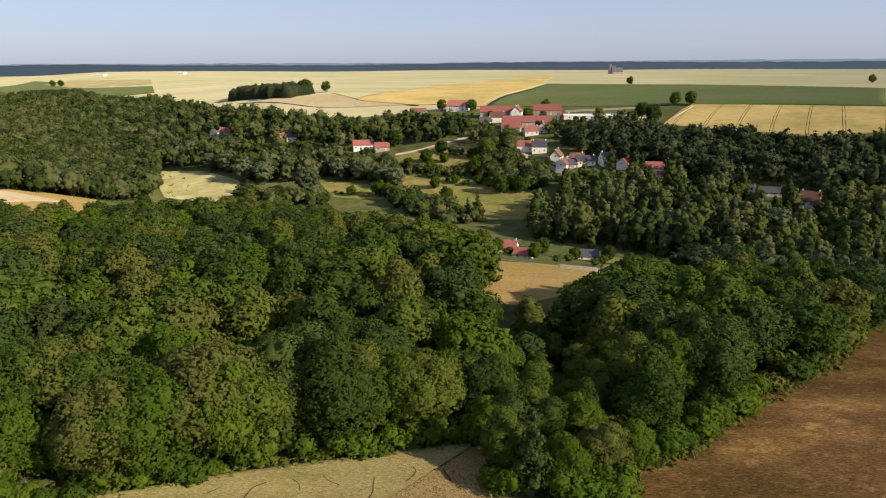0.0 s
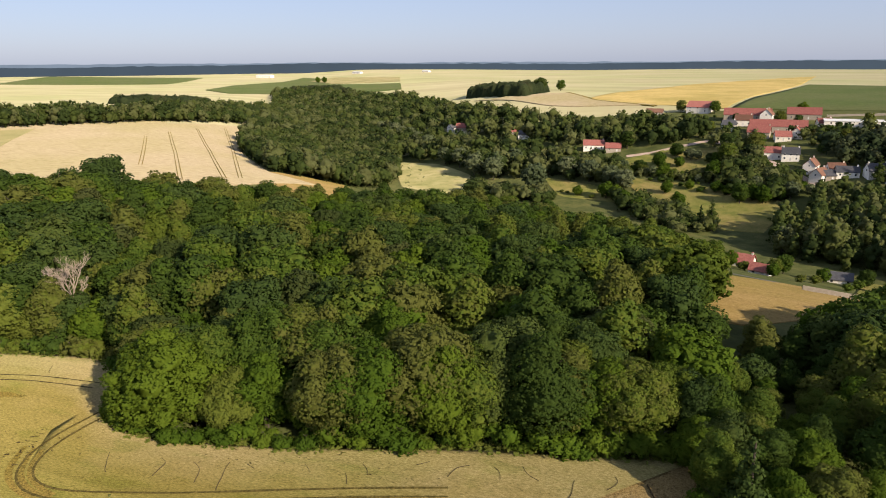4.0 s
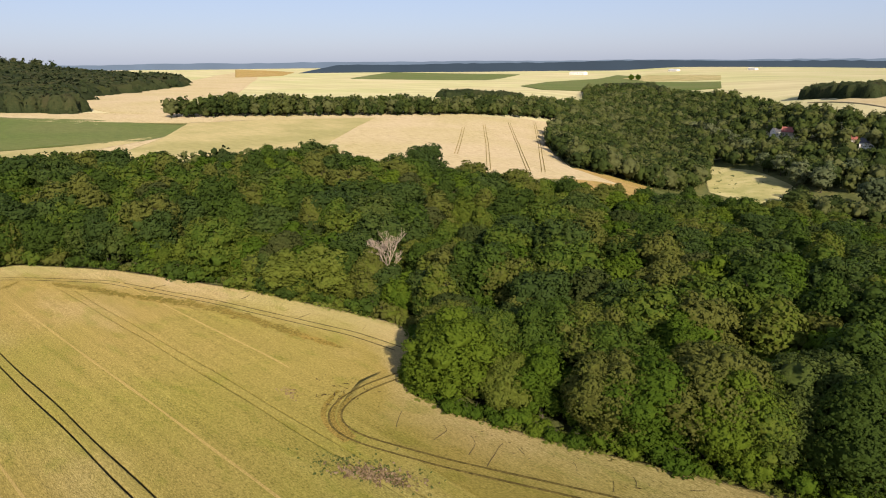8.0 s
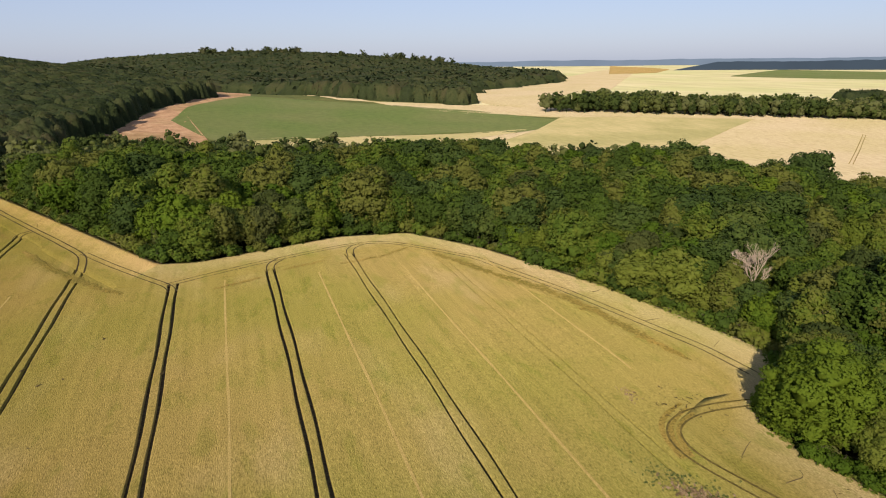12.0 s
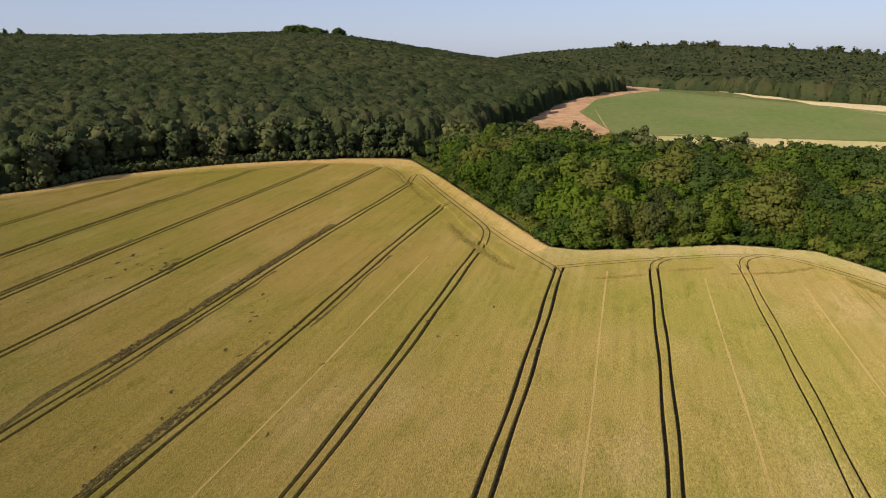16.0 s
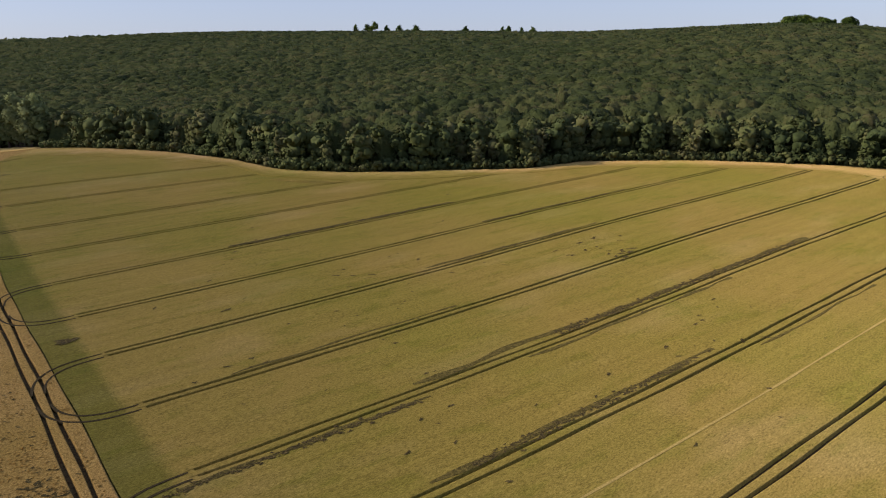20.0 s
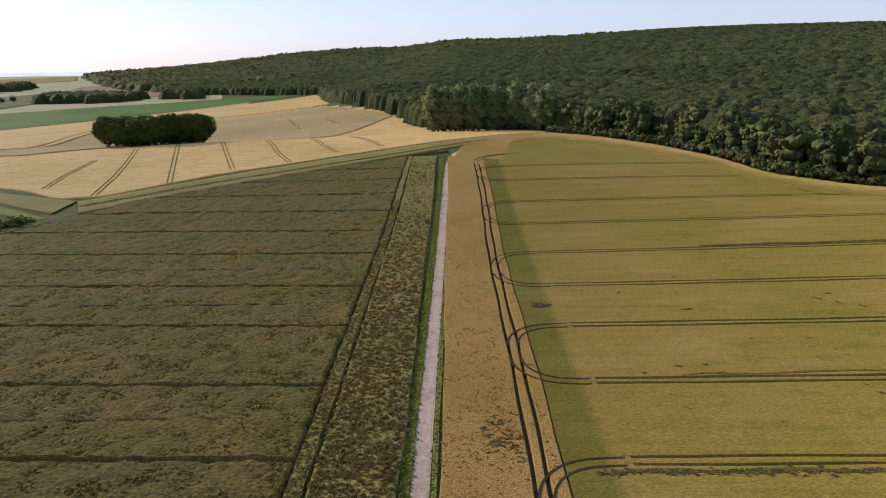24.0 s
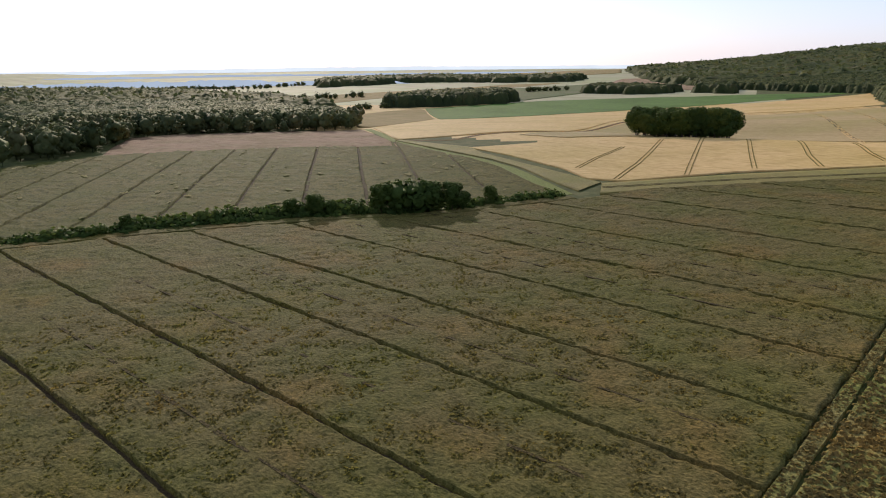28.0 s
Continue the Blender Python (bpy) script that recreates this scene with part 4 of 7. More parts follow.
# near wheat, with its wheel tracks
TRAMS = [52.0, 28.6, 6.6, -16.6, -39.8, -63.2, -86.5, -110.2, -135.0, -160.0, -187.5, -217.0, -244.0, -276.0, -303.0]
EDGE_NORTH = [(6, 90)] + [(-27, 82), (-48, 75), (-66, 71), (-74, 71), (-78, 73), (-91, 89), (-102, 91), (-142, 82), (-182, 67), (-207, 51), (-208, 29), (-198, 7), (-190, -11)] + [(-191, -21)]
EDGE_WEST = [(-191, -21), (-231, -45), (-289, -80), (-326, -105), (-314, -132), (-283, -176), (-244, -213), (-212, -217), (-176, -244), (-169, -254), (-178, -241), (-149, -258), (-128, -281), (-121, -317), (-107, -358), (-80, -407), (-58, -435)]
INNER_NORTH = [(-62, 58), (-74, 57), (-79, 58), (-85, 68), (-85, 74), (-98, 76), (-132, 67), (-161, 58), (-191, 43), (-189, 32), (-183, 17), (-175, 1), (-172, -18), (-172, -30)]
INNER_WEST = [(-172, -30), (-207, -51), (-235, -65), (-211, -52), (-264, -83), (-300, -108), (-296, -135), (-268, -166), (-236, -200), (-193, -213), (-205, -210), (-168, -227), (-140, -244), (-116, -271), (-114, -299), (-103, -325), (-72, -367), (-52, -390), (-32, -374)]
wheat_main = sheet("wheat_field", [(-24, 56)] + INNER_NORTH + INNER_WEST + [(-24, -318)], WHEAT, "olive golden wheat standing in tramlines", lift=0.72, step=2.0, rows=200, ruts=[(y, 0.12 if y > 50 else 0.19 if y > 20 else 0.26 if y > -100 else 0.36) for y in TRAMS], depth=0.55, rough=0.0, skirt=False)
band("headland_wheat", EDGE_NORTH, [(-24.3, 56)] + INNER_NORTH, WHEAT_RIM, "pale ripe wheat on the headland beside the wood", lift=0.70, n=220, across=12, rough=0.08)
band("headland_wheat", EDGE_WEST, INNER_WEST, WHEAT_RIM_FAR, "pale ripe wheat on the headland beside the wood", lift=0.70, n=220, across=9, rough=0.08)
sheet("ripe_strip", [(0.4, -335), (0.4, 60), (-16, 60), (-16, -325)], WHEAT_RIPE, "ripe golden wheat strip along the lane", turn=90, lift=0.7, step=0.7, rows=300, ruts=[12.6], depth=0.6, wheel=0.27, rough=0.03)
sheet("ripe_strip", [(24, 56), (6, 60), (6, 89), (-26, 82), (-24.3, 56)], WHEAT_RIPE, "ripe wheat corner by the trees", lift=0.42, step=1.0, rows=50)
sheet("green_strip", [(-16.0, -325), (-16.0, 58), (-25.2, 58), (-25.2, -318)], WHEAT_LATE, "greener late wheat strip", turn=90, lift=0.685, step=0.9, rows=200, rough=0.02, skirt=False)
sheet("ripe_strip", [(-2, -327), (-6, -364), (-15, -394), (-35, -417), (-55, -433), (-60, -413), (-46, -379), (-35, -353), (-30, -319), (-16, -306)], WHEAT_RIPE, "ripe wheat corner at the bend of the lane", lift=0.64, step=1.5, rows=40)
for near_y, far_y in ((-63.2, -86.5), (-110.2, -135.0), (-160.0, -187.5), (-217.0, -244.0), (-276.0, -303.0)):
    mid = (near_y + far_y) / 2
    for y, way in ((near_y, -1), (far_y, 1)):
        double_track([(-24.5, y), (-20, y), (-17, y + way * 0.8), (-14.5, y + way * 3), (-13, y + way * 6), (-12.6, y + way * 10)], wheat_main, 0.76, 0.4)
double_track([(-12.6, -318), (-15, -328), (-22, -334), (-34, -338)], wheat_main, 0.76)
double_track([(-187, -39.8), (-196, -40.6), (-203, -41.8), (-208.5, -44.2), (-222.4, -51.9), (-239.4, -61.7), (-263.6, -75.6), (-282, -85.6), (-287.4, -88.8), (-283, -90), (-274, -88.2), (-264, -86.7)], wheat_main, 0.74, 0.36)
double_track([(-226, -63.3), (-231, -64.2), (-235, -63.6), (-237, -61.5)], wheat_main, 0.74, 0.22)
double_track([(-166, -16.6), (-170.5, -17.6), (-174, -20.2), (-178.5, -23.6), (-183.7, -27.2), (-191.6, -32.7), (-199.7, -37.9), (-206.3, -42.0)], wheat_main, 0.74, 0.26)
double_track([(-171.5, -18.5), (-177.1, -9.4), (-184, 2.5), (-188.6, 11.9), (-192.6, 19.9), (-196.1, 28.1), (-197.8, 36.2), (-196.1, 42.1), (-188.5, 49.4), (-173, 61), (-139, 72), (-102, 81), (-90, 82)], wheat_main, 0.74, 0.20)
double_track([(-175, 6.4), (-180, 6.2), (-184, 7.0), (-187, 9.6)], wheat_main, 0.74, 0.30)
double_track([(-184, 28.6), (-190, 28.8), (-194, 30.2), (-197, 34)], wheat_main, 0.74, 0.26)
double_track([(-264, -86.4), (-286, -98), (-304.6, -111.0), (-309.2, -109.4)], wheat_main, 0.74, 0.24)
double_track([(-81.3, 75.1), (-82, 69.4), (-82, 65.3), (-81, 61.1), (-79, 57.8), (-75.4, 55.9), (-71, 55.7), (-66.9, 56.8), (-62.6, 58.1), (-57.6, 59.6), (-52.5, 61.5), (-44, 64.8), (-34, 68.6), (-24, 72)], wheat_main, 0.78, 0.34, LODGED)
for shift in (0.0, 1.7, 3.1):
    ribbon("turning_mark", [(-84.6 + shift, 63.5), (-83.4 + shift, 59.6), (-80.6 + shift * 0.6, 56.2 + shift * 0.5), (-76.0, 54.2 + shift * 0.6), (-71, 54.2 + shift * 0.5)], 0.8, 0.775, WHEAT_GREEN, wheat_main, wobble=0.6)
for y in (40.0, 18.0, -5.0, -51.5, 63.0):
    ribbon("seed_line", [(-98 if y > 60 else -60, y), (-100, y + 0.3), (-140, y), (-172, y)], 0.40, 0.76, WHEAT_LINE, wheat_main, wobble=0.5)

# trampled places in the wheat
spot_rng = np.random.default_rng(3)
spots = []
for sx, sy, count, wide, high, size in ((-144, -114, 14, 9, 5, 0.6), (-150, -122, 5, 8, 6, 0.6), (-100, -122, 14, 40, 25, 0.28), (-110, -75, 14, 50, 12, 0.4), (-20.5, -147, 3, 2, 0.7, 1.0), (-120, -50, 16, 50, 30, 0.35), (-60, -100, 30, 35, 40, 0.35),
                                        (-90, -150, 24, 60, 30, 0.4), (-70, -175, 16, 50, 40, 0.4), (-8.5, -93, 90, 3, 8, 0.26), (-8, -118, 40, 4, 14, 0.18), (-8, -150, 50, 4, 22, 0.16), (-8, -190, 40, 4, 26, 0.18), (-6, -230, 30, 2, 30, 0.18), (-50, 74, 110, 30, 5, 0.13), (-82, 66, 40, 6, 6, 0.13), (-85, 63, 30, 5, 4, 0.2)):
    for k in range(count):
        spots.append((sx + spot_rng.normal() * wide * 0.5, sy + spot_rng.normal() * high * 0.5, size * spot_rng.uniform(0.3, 1.1), spot_rng.uniform(1.2, 3.6), spot_rng.uniform(-0.9, 0.9)))
blotches("trampled_spots", spots, 0.80, TRAMPLED, wheat_main)
for x0, x1, y, w in ((-95, -190, -88.6, 0.8), (-20, -60, -84.0, 0.6), (-55, -105, -65.2, 0.6), (-110, -150, -137.2, 0.5), (-70, -150, -189.5, 0.8), (-140, -200, -161.8, 0.5)):
    blotches("trampled_spots", [(x, y + spot_rng.normal() * 0.7 * w, w * spot_rng.uniform(0.2, 0.6), spot_rng.uniform(1, 2.0), spot_rng.uniform(-0.3, 0.3)) for x in np.arange(x1, x0, 0.22)], 0.79, TRAMPLED, wheat_main, int(-y))

for x0, x1, y, w in ((-62, -196, -89.0, 1.3), (-84, -150, -84.3, 0.7), (-22, -62, -84.2, 0.8), (-48, -112, -65.6, 1.0), (-120, -170, -60.9, 0.5), (-70, -150, -189.8, 1.1), (-100, -165, -137.4, 0.8), (-140, -210, -162.2, 0.7), (-40, -90, -112.6, 0.5)):
    ribbon("lodged_strip", [(x, y + spot_rng.normal() * 0.25) for x in np.linspace(x0, x1, 14)], w, 0.765, LODGED, wheat_main, wobble=1.1, step=0.8)

def scuffed(pts, wide):
    """A torn ragged run of small gaps in the crop along a line."""
    p = np.array(pts, float)
    d = np.r_[0, np.cumsum(np.hypot(*np.diff(p, axis=0).T))]
    run = []
    for s in np.arange(0, d[-1], 0.18):
        fade = math.sin(math.pi * s / d[-1]) ** 0.5
        run.append((np.interp(s, d, p[:, 0]) + spot_rng.normal() * wide * 0.3 * fade, np.interp(s, d, p[:, 1]) + spot_rng.normal() * wide * 0.3 * fade,
                    wide * spot_rng.uniform(0.08, 0.3), spot_rng.uniform(1, 2), spot_rng.uniform(-0.4, 0.4)))
    blotches("trampled_spots", run, 0.82, WHEAT_GREEN, wheat_main, int(d[-1]))


scuffed([(-285.6, -102.6), (-261.2, -85.2), (-239.9, -72.3), (-228.2, -66)], 1.6)
scuffed([(-212, -58), (-194, -48.2), (-180.2, -38.7), (-170.9, -31.7), (-167.5, -27.6)], 2.4)
scuffed([(-165.4, -7.4), (-168.4, -1.9), (-171.5, 3.8)], 1.4)
scuffed([(-176.6, 9.7), (-179.5, 15.7), (-182.2, 21.1)], 1.2)
scuffed([(-177.9, 24.7), (-181.9, 36.5), (-188.9, 45.7)], 1.4)
scuffed([(-180.9, 51.1), (-168.4, 56.2), (-153.2, 62.2), (-143.8, 67), (-133, 70.2), (-120.9, 71.9), (-108.1, 73.5), (-98.6, 74.8)], 2.6)
scuffed([(-116, -263), (-124, -254), (-134, -245), (-142, -241)], 3.0)


def animal_path(x, y, heading, length):
    """A narrow crooked gap that game has trodden into the standing wheat."""
    pts = [(x, y)]
    for k in range(int(length / 0.7)):
        h = heading + spot_rng.normal() * 0.7
        x, y = x + math.cos(h) * 0.7, y + math.sin(h) * 0.7
        pts.append((x, y))
    ribbon("animal_path", pts, 0.065, 0.765, RUT, wheat_main, wobble=0.9, step=0.5)


for x in np.arange(-70, 2, 5.0):
    y = np.interp(x, [-74, -66, -48, -27, 6], [68, 68, 72, 79, 86]) + spot_rng.uniform(-3, 0)
    animal_path(x + spot_rng.uniform(-2, 2), y, spot_rng.choice([-1.9, -1.6, -1.2, -0.9]), spot_rng.uniform(2, 8))
for x, y in ((-104, 86), (-118, 82), (-139, 80), (-160, 70)):
    animal_path(x, y, -1.2, 5)


def tufts(name, x, y, lift, size, mat, parent, label, seed=1, cards=3, flat=0.6):
    """Loose leafy heads standing up out of a crop or a verge, as one part."""
    g = np.random.default_rng(seed)
    k = len(x) * cards
    size = size * g.uniform(0.6, 1.35, len(x))
    base = np.stack([x, y, ground_z(x, y) + lift], 1)
    d = g.normal(size=(k, 3))
    d[:, 2] = np.abs(d[:, 2]) * 0.8 + 0.25
    d /= np.linalg.norm(d, axis=1)[:, None]
    big = np.repeat(size, cards)[:, None]
    pos = np.repeat(base, cards, 0) + d * big * (0.6, 0.6, 0.6 * flat)
    t = np.cross(d, g.normal(size=(k, 3)))
    t /= np.linalg.norm(t, axis=1)[:, None]
    b = np.cross(d, t)
    e = lambda: g.uniform(0.4, 0.85, (k, 1)) * big  # noqa: E731
    q = np.stack([pos + t * e(), pos + b * e(), pos - t * e(), pos - b * e()], 1).reshape(-1, 3)
    me = foliage(name, q, np.arange(4 * k).reshape(k, 4), np.repeat(d + (0, 0, 0.35), 4, axis=0), mat)
    return tagged(part(name, me, parent), label, kind="stuff")


# lane and its verges
lane = ribbon("lane", [(3, 40), (2.8, -86), (2.3, -140), (1.5, -240), (0.5, -310), (-3, -350), (-30, -385), (-60, -425)], 2.6, 0.06, GRAVEL, label="pale gravel farm lane between two crops", kind="structure", category="lane", wobble=0.04)
verge = ribbon("verge", [(4.95, 40), (4.8, -86), (4.4, -140), (3.6, -240), (2.6, -320)], 1.4, 0.22, GRASS, label="bright green grass verge of the lane", kind="structure", category="verge", wobble=0.2)
ribbon("verge", [(1.2, 40), (1.0, -86), (0.6, -140), (-0.2, -240), (-1.2, -310)], 0.7, 0.3, GRASS, label="bright green grass verge of the lane", kind="structure", category="verge", wobble=0.2)

for side in (-0.72, 0.72):
    ribbon("wheel_lane", [(3 + side, 40), (2.8 + side, -86), (2.3 + side, -140), (1.5 + side, -240), (0.5 + side, -310)], 0.62, 0.085, GRAVEL_PALE, lane, "paler worn wheel lane", wobble=0.35, step=1.5)
verge_rng = np.random.default_rng(31)
vy = verge_rng.uniform(-330, -25, 5200)
mid = np.interp(-vy, [25, 86, 140, 240, 330], [4.9, 4.8, 4.4, 3.6, 2.6])
tufts("verge_grass", mid + verge_rng.normal(0, 0.42, 5200), vy, 0.18, 0.30, GRASS_BLADES, verge, "rank green grass of the verge", 8)
vy = verge_rng.uniform(-320, -25, 3000)
tufts("verge_grass", np.interp(-vy, [25, 86, 140, 240, 320], [1.1, 1.0, 0.6, -0.2, -1.2]) + verge_rng.normal(0, 0.2, 3000), vy, 0.2, 0.24, GRASS_DARK, verge, "dark rough grass of the ditch", 9)
vx, vy = verge_rng.uniform(-15.6, 0.2, 9000), verge_rng.uniform(-230, -30, 9000)
free = (np.abs(vx + 12.6) > 1.5) & (verge_rng.random(9000) < np.clip(1.5 - np.abs(vy) / 150, 0.1, 1) * np.clip(2.0 * lumps(vx, vy, 4.0, 2) - 0.4, 0.05, 1))
tufts("wheat_heads", vx[free], vy[free], 0.62, 0.30, WHEAT_HEADS, verge, "ripe clumps of wheat", 10, flat=0.4)
wx, wy = verge_rng.normal(0, 2.6, 420), verge_rng.normal(0, 1.0, 420)
tufts("weeds", -61.5 + wx, 51.4 + 0.42 * wx + wy, 0.76, 0.24, WEED_BROWN, wheat_main, "brown dry weeds in the wheat", 11, flat=1.2)
tufts("weeds", -61.5 + wx[:260] * 1.6 - 2, 51.4 + 0.42 * wx[:260] * 1.6 + wy[:260] * 1.8, 0.74, 0.22, GRASS_DARK, wheat_main, "green weeds in the wheat", 12, flat=1.0)
tufts("weeds", -89.8 + wx[:60] * 0.5, 57.5 + wy[:60] * 0.7, 0.74, 0.18, WEED_BROWN, wheat_main, "brown dry weeds in the wheat", 13, flat=1.0)

# rape to the east of the lane
RAPE_THIN = [-50.0, -74.2, -97.5, -147.5, -174.0]
RAPE_TRAMS = [-38.0, -61.5, -86.8, -108.8, -134.8, -160.2, -188.2, -212.0, -236.0, -259.5, -283.0, -306.0]
HEDGE = [(229, -65), (221, -86), (210, -108), (197, -131), (182, -155), (164, -175), (153, -203), (139, -229)]
HEDGE_IN = [(x - 9, y + 4) for x, y in HEDGE]
HEDGE_OUT = [(x + 3, y - 2) for x, y in HEDGE]
SOUTH_LINE = [(0, -352), (62, -306), (101, -270), (119, -252)]
rape = sheet("rape_field", [(20.0, 10), (20.0, -338)] + SOUTH_LINE + HEDGE_IN[::-1] + [(250, 10)], RAPE,
             "dark olive brown rape with wide tramlines", lift=1.1, step=1.2, rows=220, ruts=RAPE_TRAMS, depth=0.95, wheel=0.6, gauge=0, rough=0.22, lump=2.1, ragged=0.9)
for y in RAPE_THIN:
    ribbon("drill_gap", [(30, y), (80, y + 0.6), (130, y - 0.4), (165, y)], 0.6, 1.14, TRAMPLED, rape, wobble=0.8, step=1.2)
rape_rim = sheet("rape_headland", [(5.6, 10), (5.6, -338), (17.0, -338), (17.0, 10)], RAPE_BROWN, "brownish rape headland along the lane", turn=90, lift=0.72, step=0.7, rows=420, rough=0.14, lump=1.1, ragged=0.9)
ribbon("rape_middle", [(18.5, 10), (18.5, -338)], 2.1, 0.85, RAPE_BROWN, label="narrow row of rape between two wheel tracks", kind="structure", category="field", wobble=0.22)
band("rape_headland", [(x - 1.5, y + 1) for x, y in HEDGE], [(x - 8, y + 3.6) for x, y in HEDGE], RAPE, "dark rape headland along the hedge", lift=1.0, across=5, rough=0.4)
tuft_rng = np.random.default_rng(77)
tx, ty = tuft_rng.uniform(20.2, 150, 90000), tuft_rng.uniform(-230, -22, 90000)
free = np.min(np.abs(ty[:, None] - np.array(RAPE_TRAMS)[None]), axis=1) > 0.75
free &= tuft_rng.random(90000) < np.clip(1.5 - np.hypot(tx, ty) / 150, 0.06, 1) * np.clip(2.2 * lumps(tx, ty, 3.5, 4) - 0.35, 0.08, 1)
tufts("rape_heads", tx[free], ty[free], 1.02, 0.34, RAPE_HEADS, rape, "uneven leafy heads of rape", 5, flat=0.3)
tx, ty = tuft_rng.uniform(5.8, 16.8, 11000), tuft_rng.uniform(-320, -25, 11000)
free = tuft_rng.random(11000) < np.clip(1.5 - np.hypot(tx, ty) / 180, 0.15, 1)
tufts("rape_heads", tx[free], ty[free], 0.66, 0.52, RAPE_BROWN_HEADS, rape_rim, "tall brownish heads of rape", 6)
tx, ty = tuft_rng.uniform(17.5, 19.5, 1600), tuft_rng.uniform(-250, -25, 1600)
tufts("rape_heads", tx, ty, 0.82, 0.36, RAPE_BROWN_HEADS, rape_rim, "brownish heads of rape between the tracks", 7)
TRACK = [(140, -232), (160, -246), (196, -271), (226, -286), (278, -303), (333, -329), (441, -401)]
rape_beyond = sheet("rape_field", HEDGE_OUT + [(x + 3, y + 3) for x, y in TRACK[1:-1]] + [(303, -300), (345, -264), (389, -200), (401, -166), (397, -114)] + [(420, -60)], RAPE_FAR, "dark olive rape field beyond the hedge", turn=-40,
      lift=1.1, step=2, rows=150, ruts=[-60, -36, -12, 12, 36, 60, 84, 108, 132, 156, 180, 204], depth=0.9, wheel=0.8, gauge=0, rough=0.3, lump=2.4)
lodged = []
while len(lodged) < 150:
    x, y = tuft_rng.uniform(160, 400), tuft_rng.uniform(-310, -70)
    if inside(HEDGE_OUT + TRACK[1:-1] + [(345, -264), (389, -200), (397, -114)], x, y):
        lodged.append((x, y, tuft_rng.uniform(0.5, 1.7), tuft_rng.uniform(1.2, 3.0), -0.7 + tuft_rng.normal() * 0.25))
blotches("lodged_patches", lodged, 1.36, RAPE_BROWN, rape_beyond, 4)
ribbon("grass_track", TRACK, 7.0, 0.15, GRASS, label="green grassy farm track", kind="structure", category="track")
sheet("stubble_field", [(406, -168), (510, -229), (517, -265), (476, -330), (434, -389), (336, -327), (297, -304), (349, -267), (391, -201)], STUBBLE_RED, "reddish brown stubble field", turn=-30, lift=0.3, step=4, rows=60)
strip = band("wheat_strip", [(129, -239), (102, -268), (-7, -370), (-36, -396)], [(139, -258), (101, -300), (55, -346), (-36, -420)], WHEAT_STRIP, "dull green wheat strip along the track", n=160, across=8)
band("wheat_strip", [(139, -240), (156, -250), (192, -275), (222, -290), (274, -307), (333, -329)], [(140, -259), (164, -270), (200, -287), (242, -307), (265, -325), (333, -333)], WHEAT_STRIP, "dull green wheat strip along the track", n=140, across=8)
double_track([(134, -250), (101, -284), (55, -325), (-20, -392)], strip, 0.72, 0.45, TRAMPLED)
swell = sheet("wheat_field", [(264, -322), (242, -368), (178, -421), (123, -453), (77, -471), (12, -474), (-53, -459), (-62, -437), (-36, -426), (55, -351), (103, -306), (134, -266), (149, -264), (171, -281), (224, -308)], WHEAT_TAN, "pale wheat on a swell with tramlines", turn=-67,
      lift=0.6, step=2.5, rows=90, rough=0.04)
for line in ([(181, -404), (149, -309), (138, -268)], [(166, -429), (141, -357), (117, -290)], [(142, -437), (120, -376), (99, -319)], [(116, -445), (91, -371), (77, -337)], [(87, -441), (69, -388), (58, -364)], [(64, -450), (48, -411), (36, -379)], [(186, -365), (177, -322), (167, -285)]):
    double_track(line, swell, 0.80, 0.45, WHEAT_GREEN)
sheet("wheat_field", [(284, -402), (279, -452), (311, -622), (273, -783), (137, -804), (14, -530), (44, -629), (81, -489), (157, -456), (244, -396)], WHEAT_DULL, "pale wheat with a dark copse", turn=-70, lift=0.5, step=4, rows=70,
      ruts=[-290, -260, -230, -200, -170, -140, -110, -80], depth=0.5, wheel=0.6)
sheet("wheat_field", [(443, -410), (469, -508), (534, -858), (487, -1026), (418, -1188), (278, -1463), (247, -1376), (152, -891), (307, -879), (355, -710), (294, -475), (315, -397), (336, -333)], WHEAT_TAN, "wide yellow wheat field below the wood", turn=-65, lift=0.5, step=9, rows=60)
ribbon("field_path", [(333, -329), (304, -353), (312, -393), (286, -463), (330, -673), (289, -828), (142, -833)], 5.0, 0.2, ROUGH_GRASS, label="dark grassy path between wheat fields", kind="structure", category="track")
sheet("stubble_field", [(800, -685), (819, -790), (809, -859), (612, -671), (457, -422), (463, -411)], STUBBLE, "tan stubble field", turn=-50, lift=0.3, step=8, rows=30)
sheet("green_field", [(808, -860), (763, -1141), (636, -1332), (506, -1434), (294, -1542), (431, -1227), (506, -1065), (554, -890), (588, -656)], GREEN_BRIGHT, "bright green beet field", turn=-60, lift=0.4, step=14, rows=60)
sheet("stubble_field", [(1026, -1850), (1137, -2159), (976, -2236), (725, -1956), (568, -1604), (697, -1604)], STUBBLE_RED, "reddish field among woods", turn=-60, lift=0.3, step=20, rows=20)
sheet("stubble_field", [(1188, -819), (1272, -1063), (1295, -1747), (1194, -1904), (1166, -1574), (1086, -1063), (1031, -808)], STUBBLE, "long tan field far off", turn=-40, lift=0.3, step=20, rows=30)
sheet("green_field", [(978, -958), (1144, -1545), (1074, -1836), (830, -1422), (799, -1136)], GREEN_CROP, "dull green field far off", turn=-40, lift=0.3, step=20, rows=20)
sheet("stubble_field", [(2116, -2239), (2039, -3861), (1348, -2556), (1816, -2082)], STUBBLE, "pale field near the horizon", turn=-40, lift=0.3, step=40, rows=20)
sheet("stubble_field", [(2345, -1202), (2203, -1425), (1850, -1196), (1950, -1051)], STUBBLE_RED, "pale red field near the horizon", turn=-40, lift=0.3, step=40, rows=20)

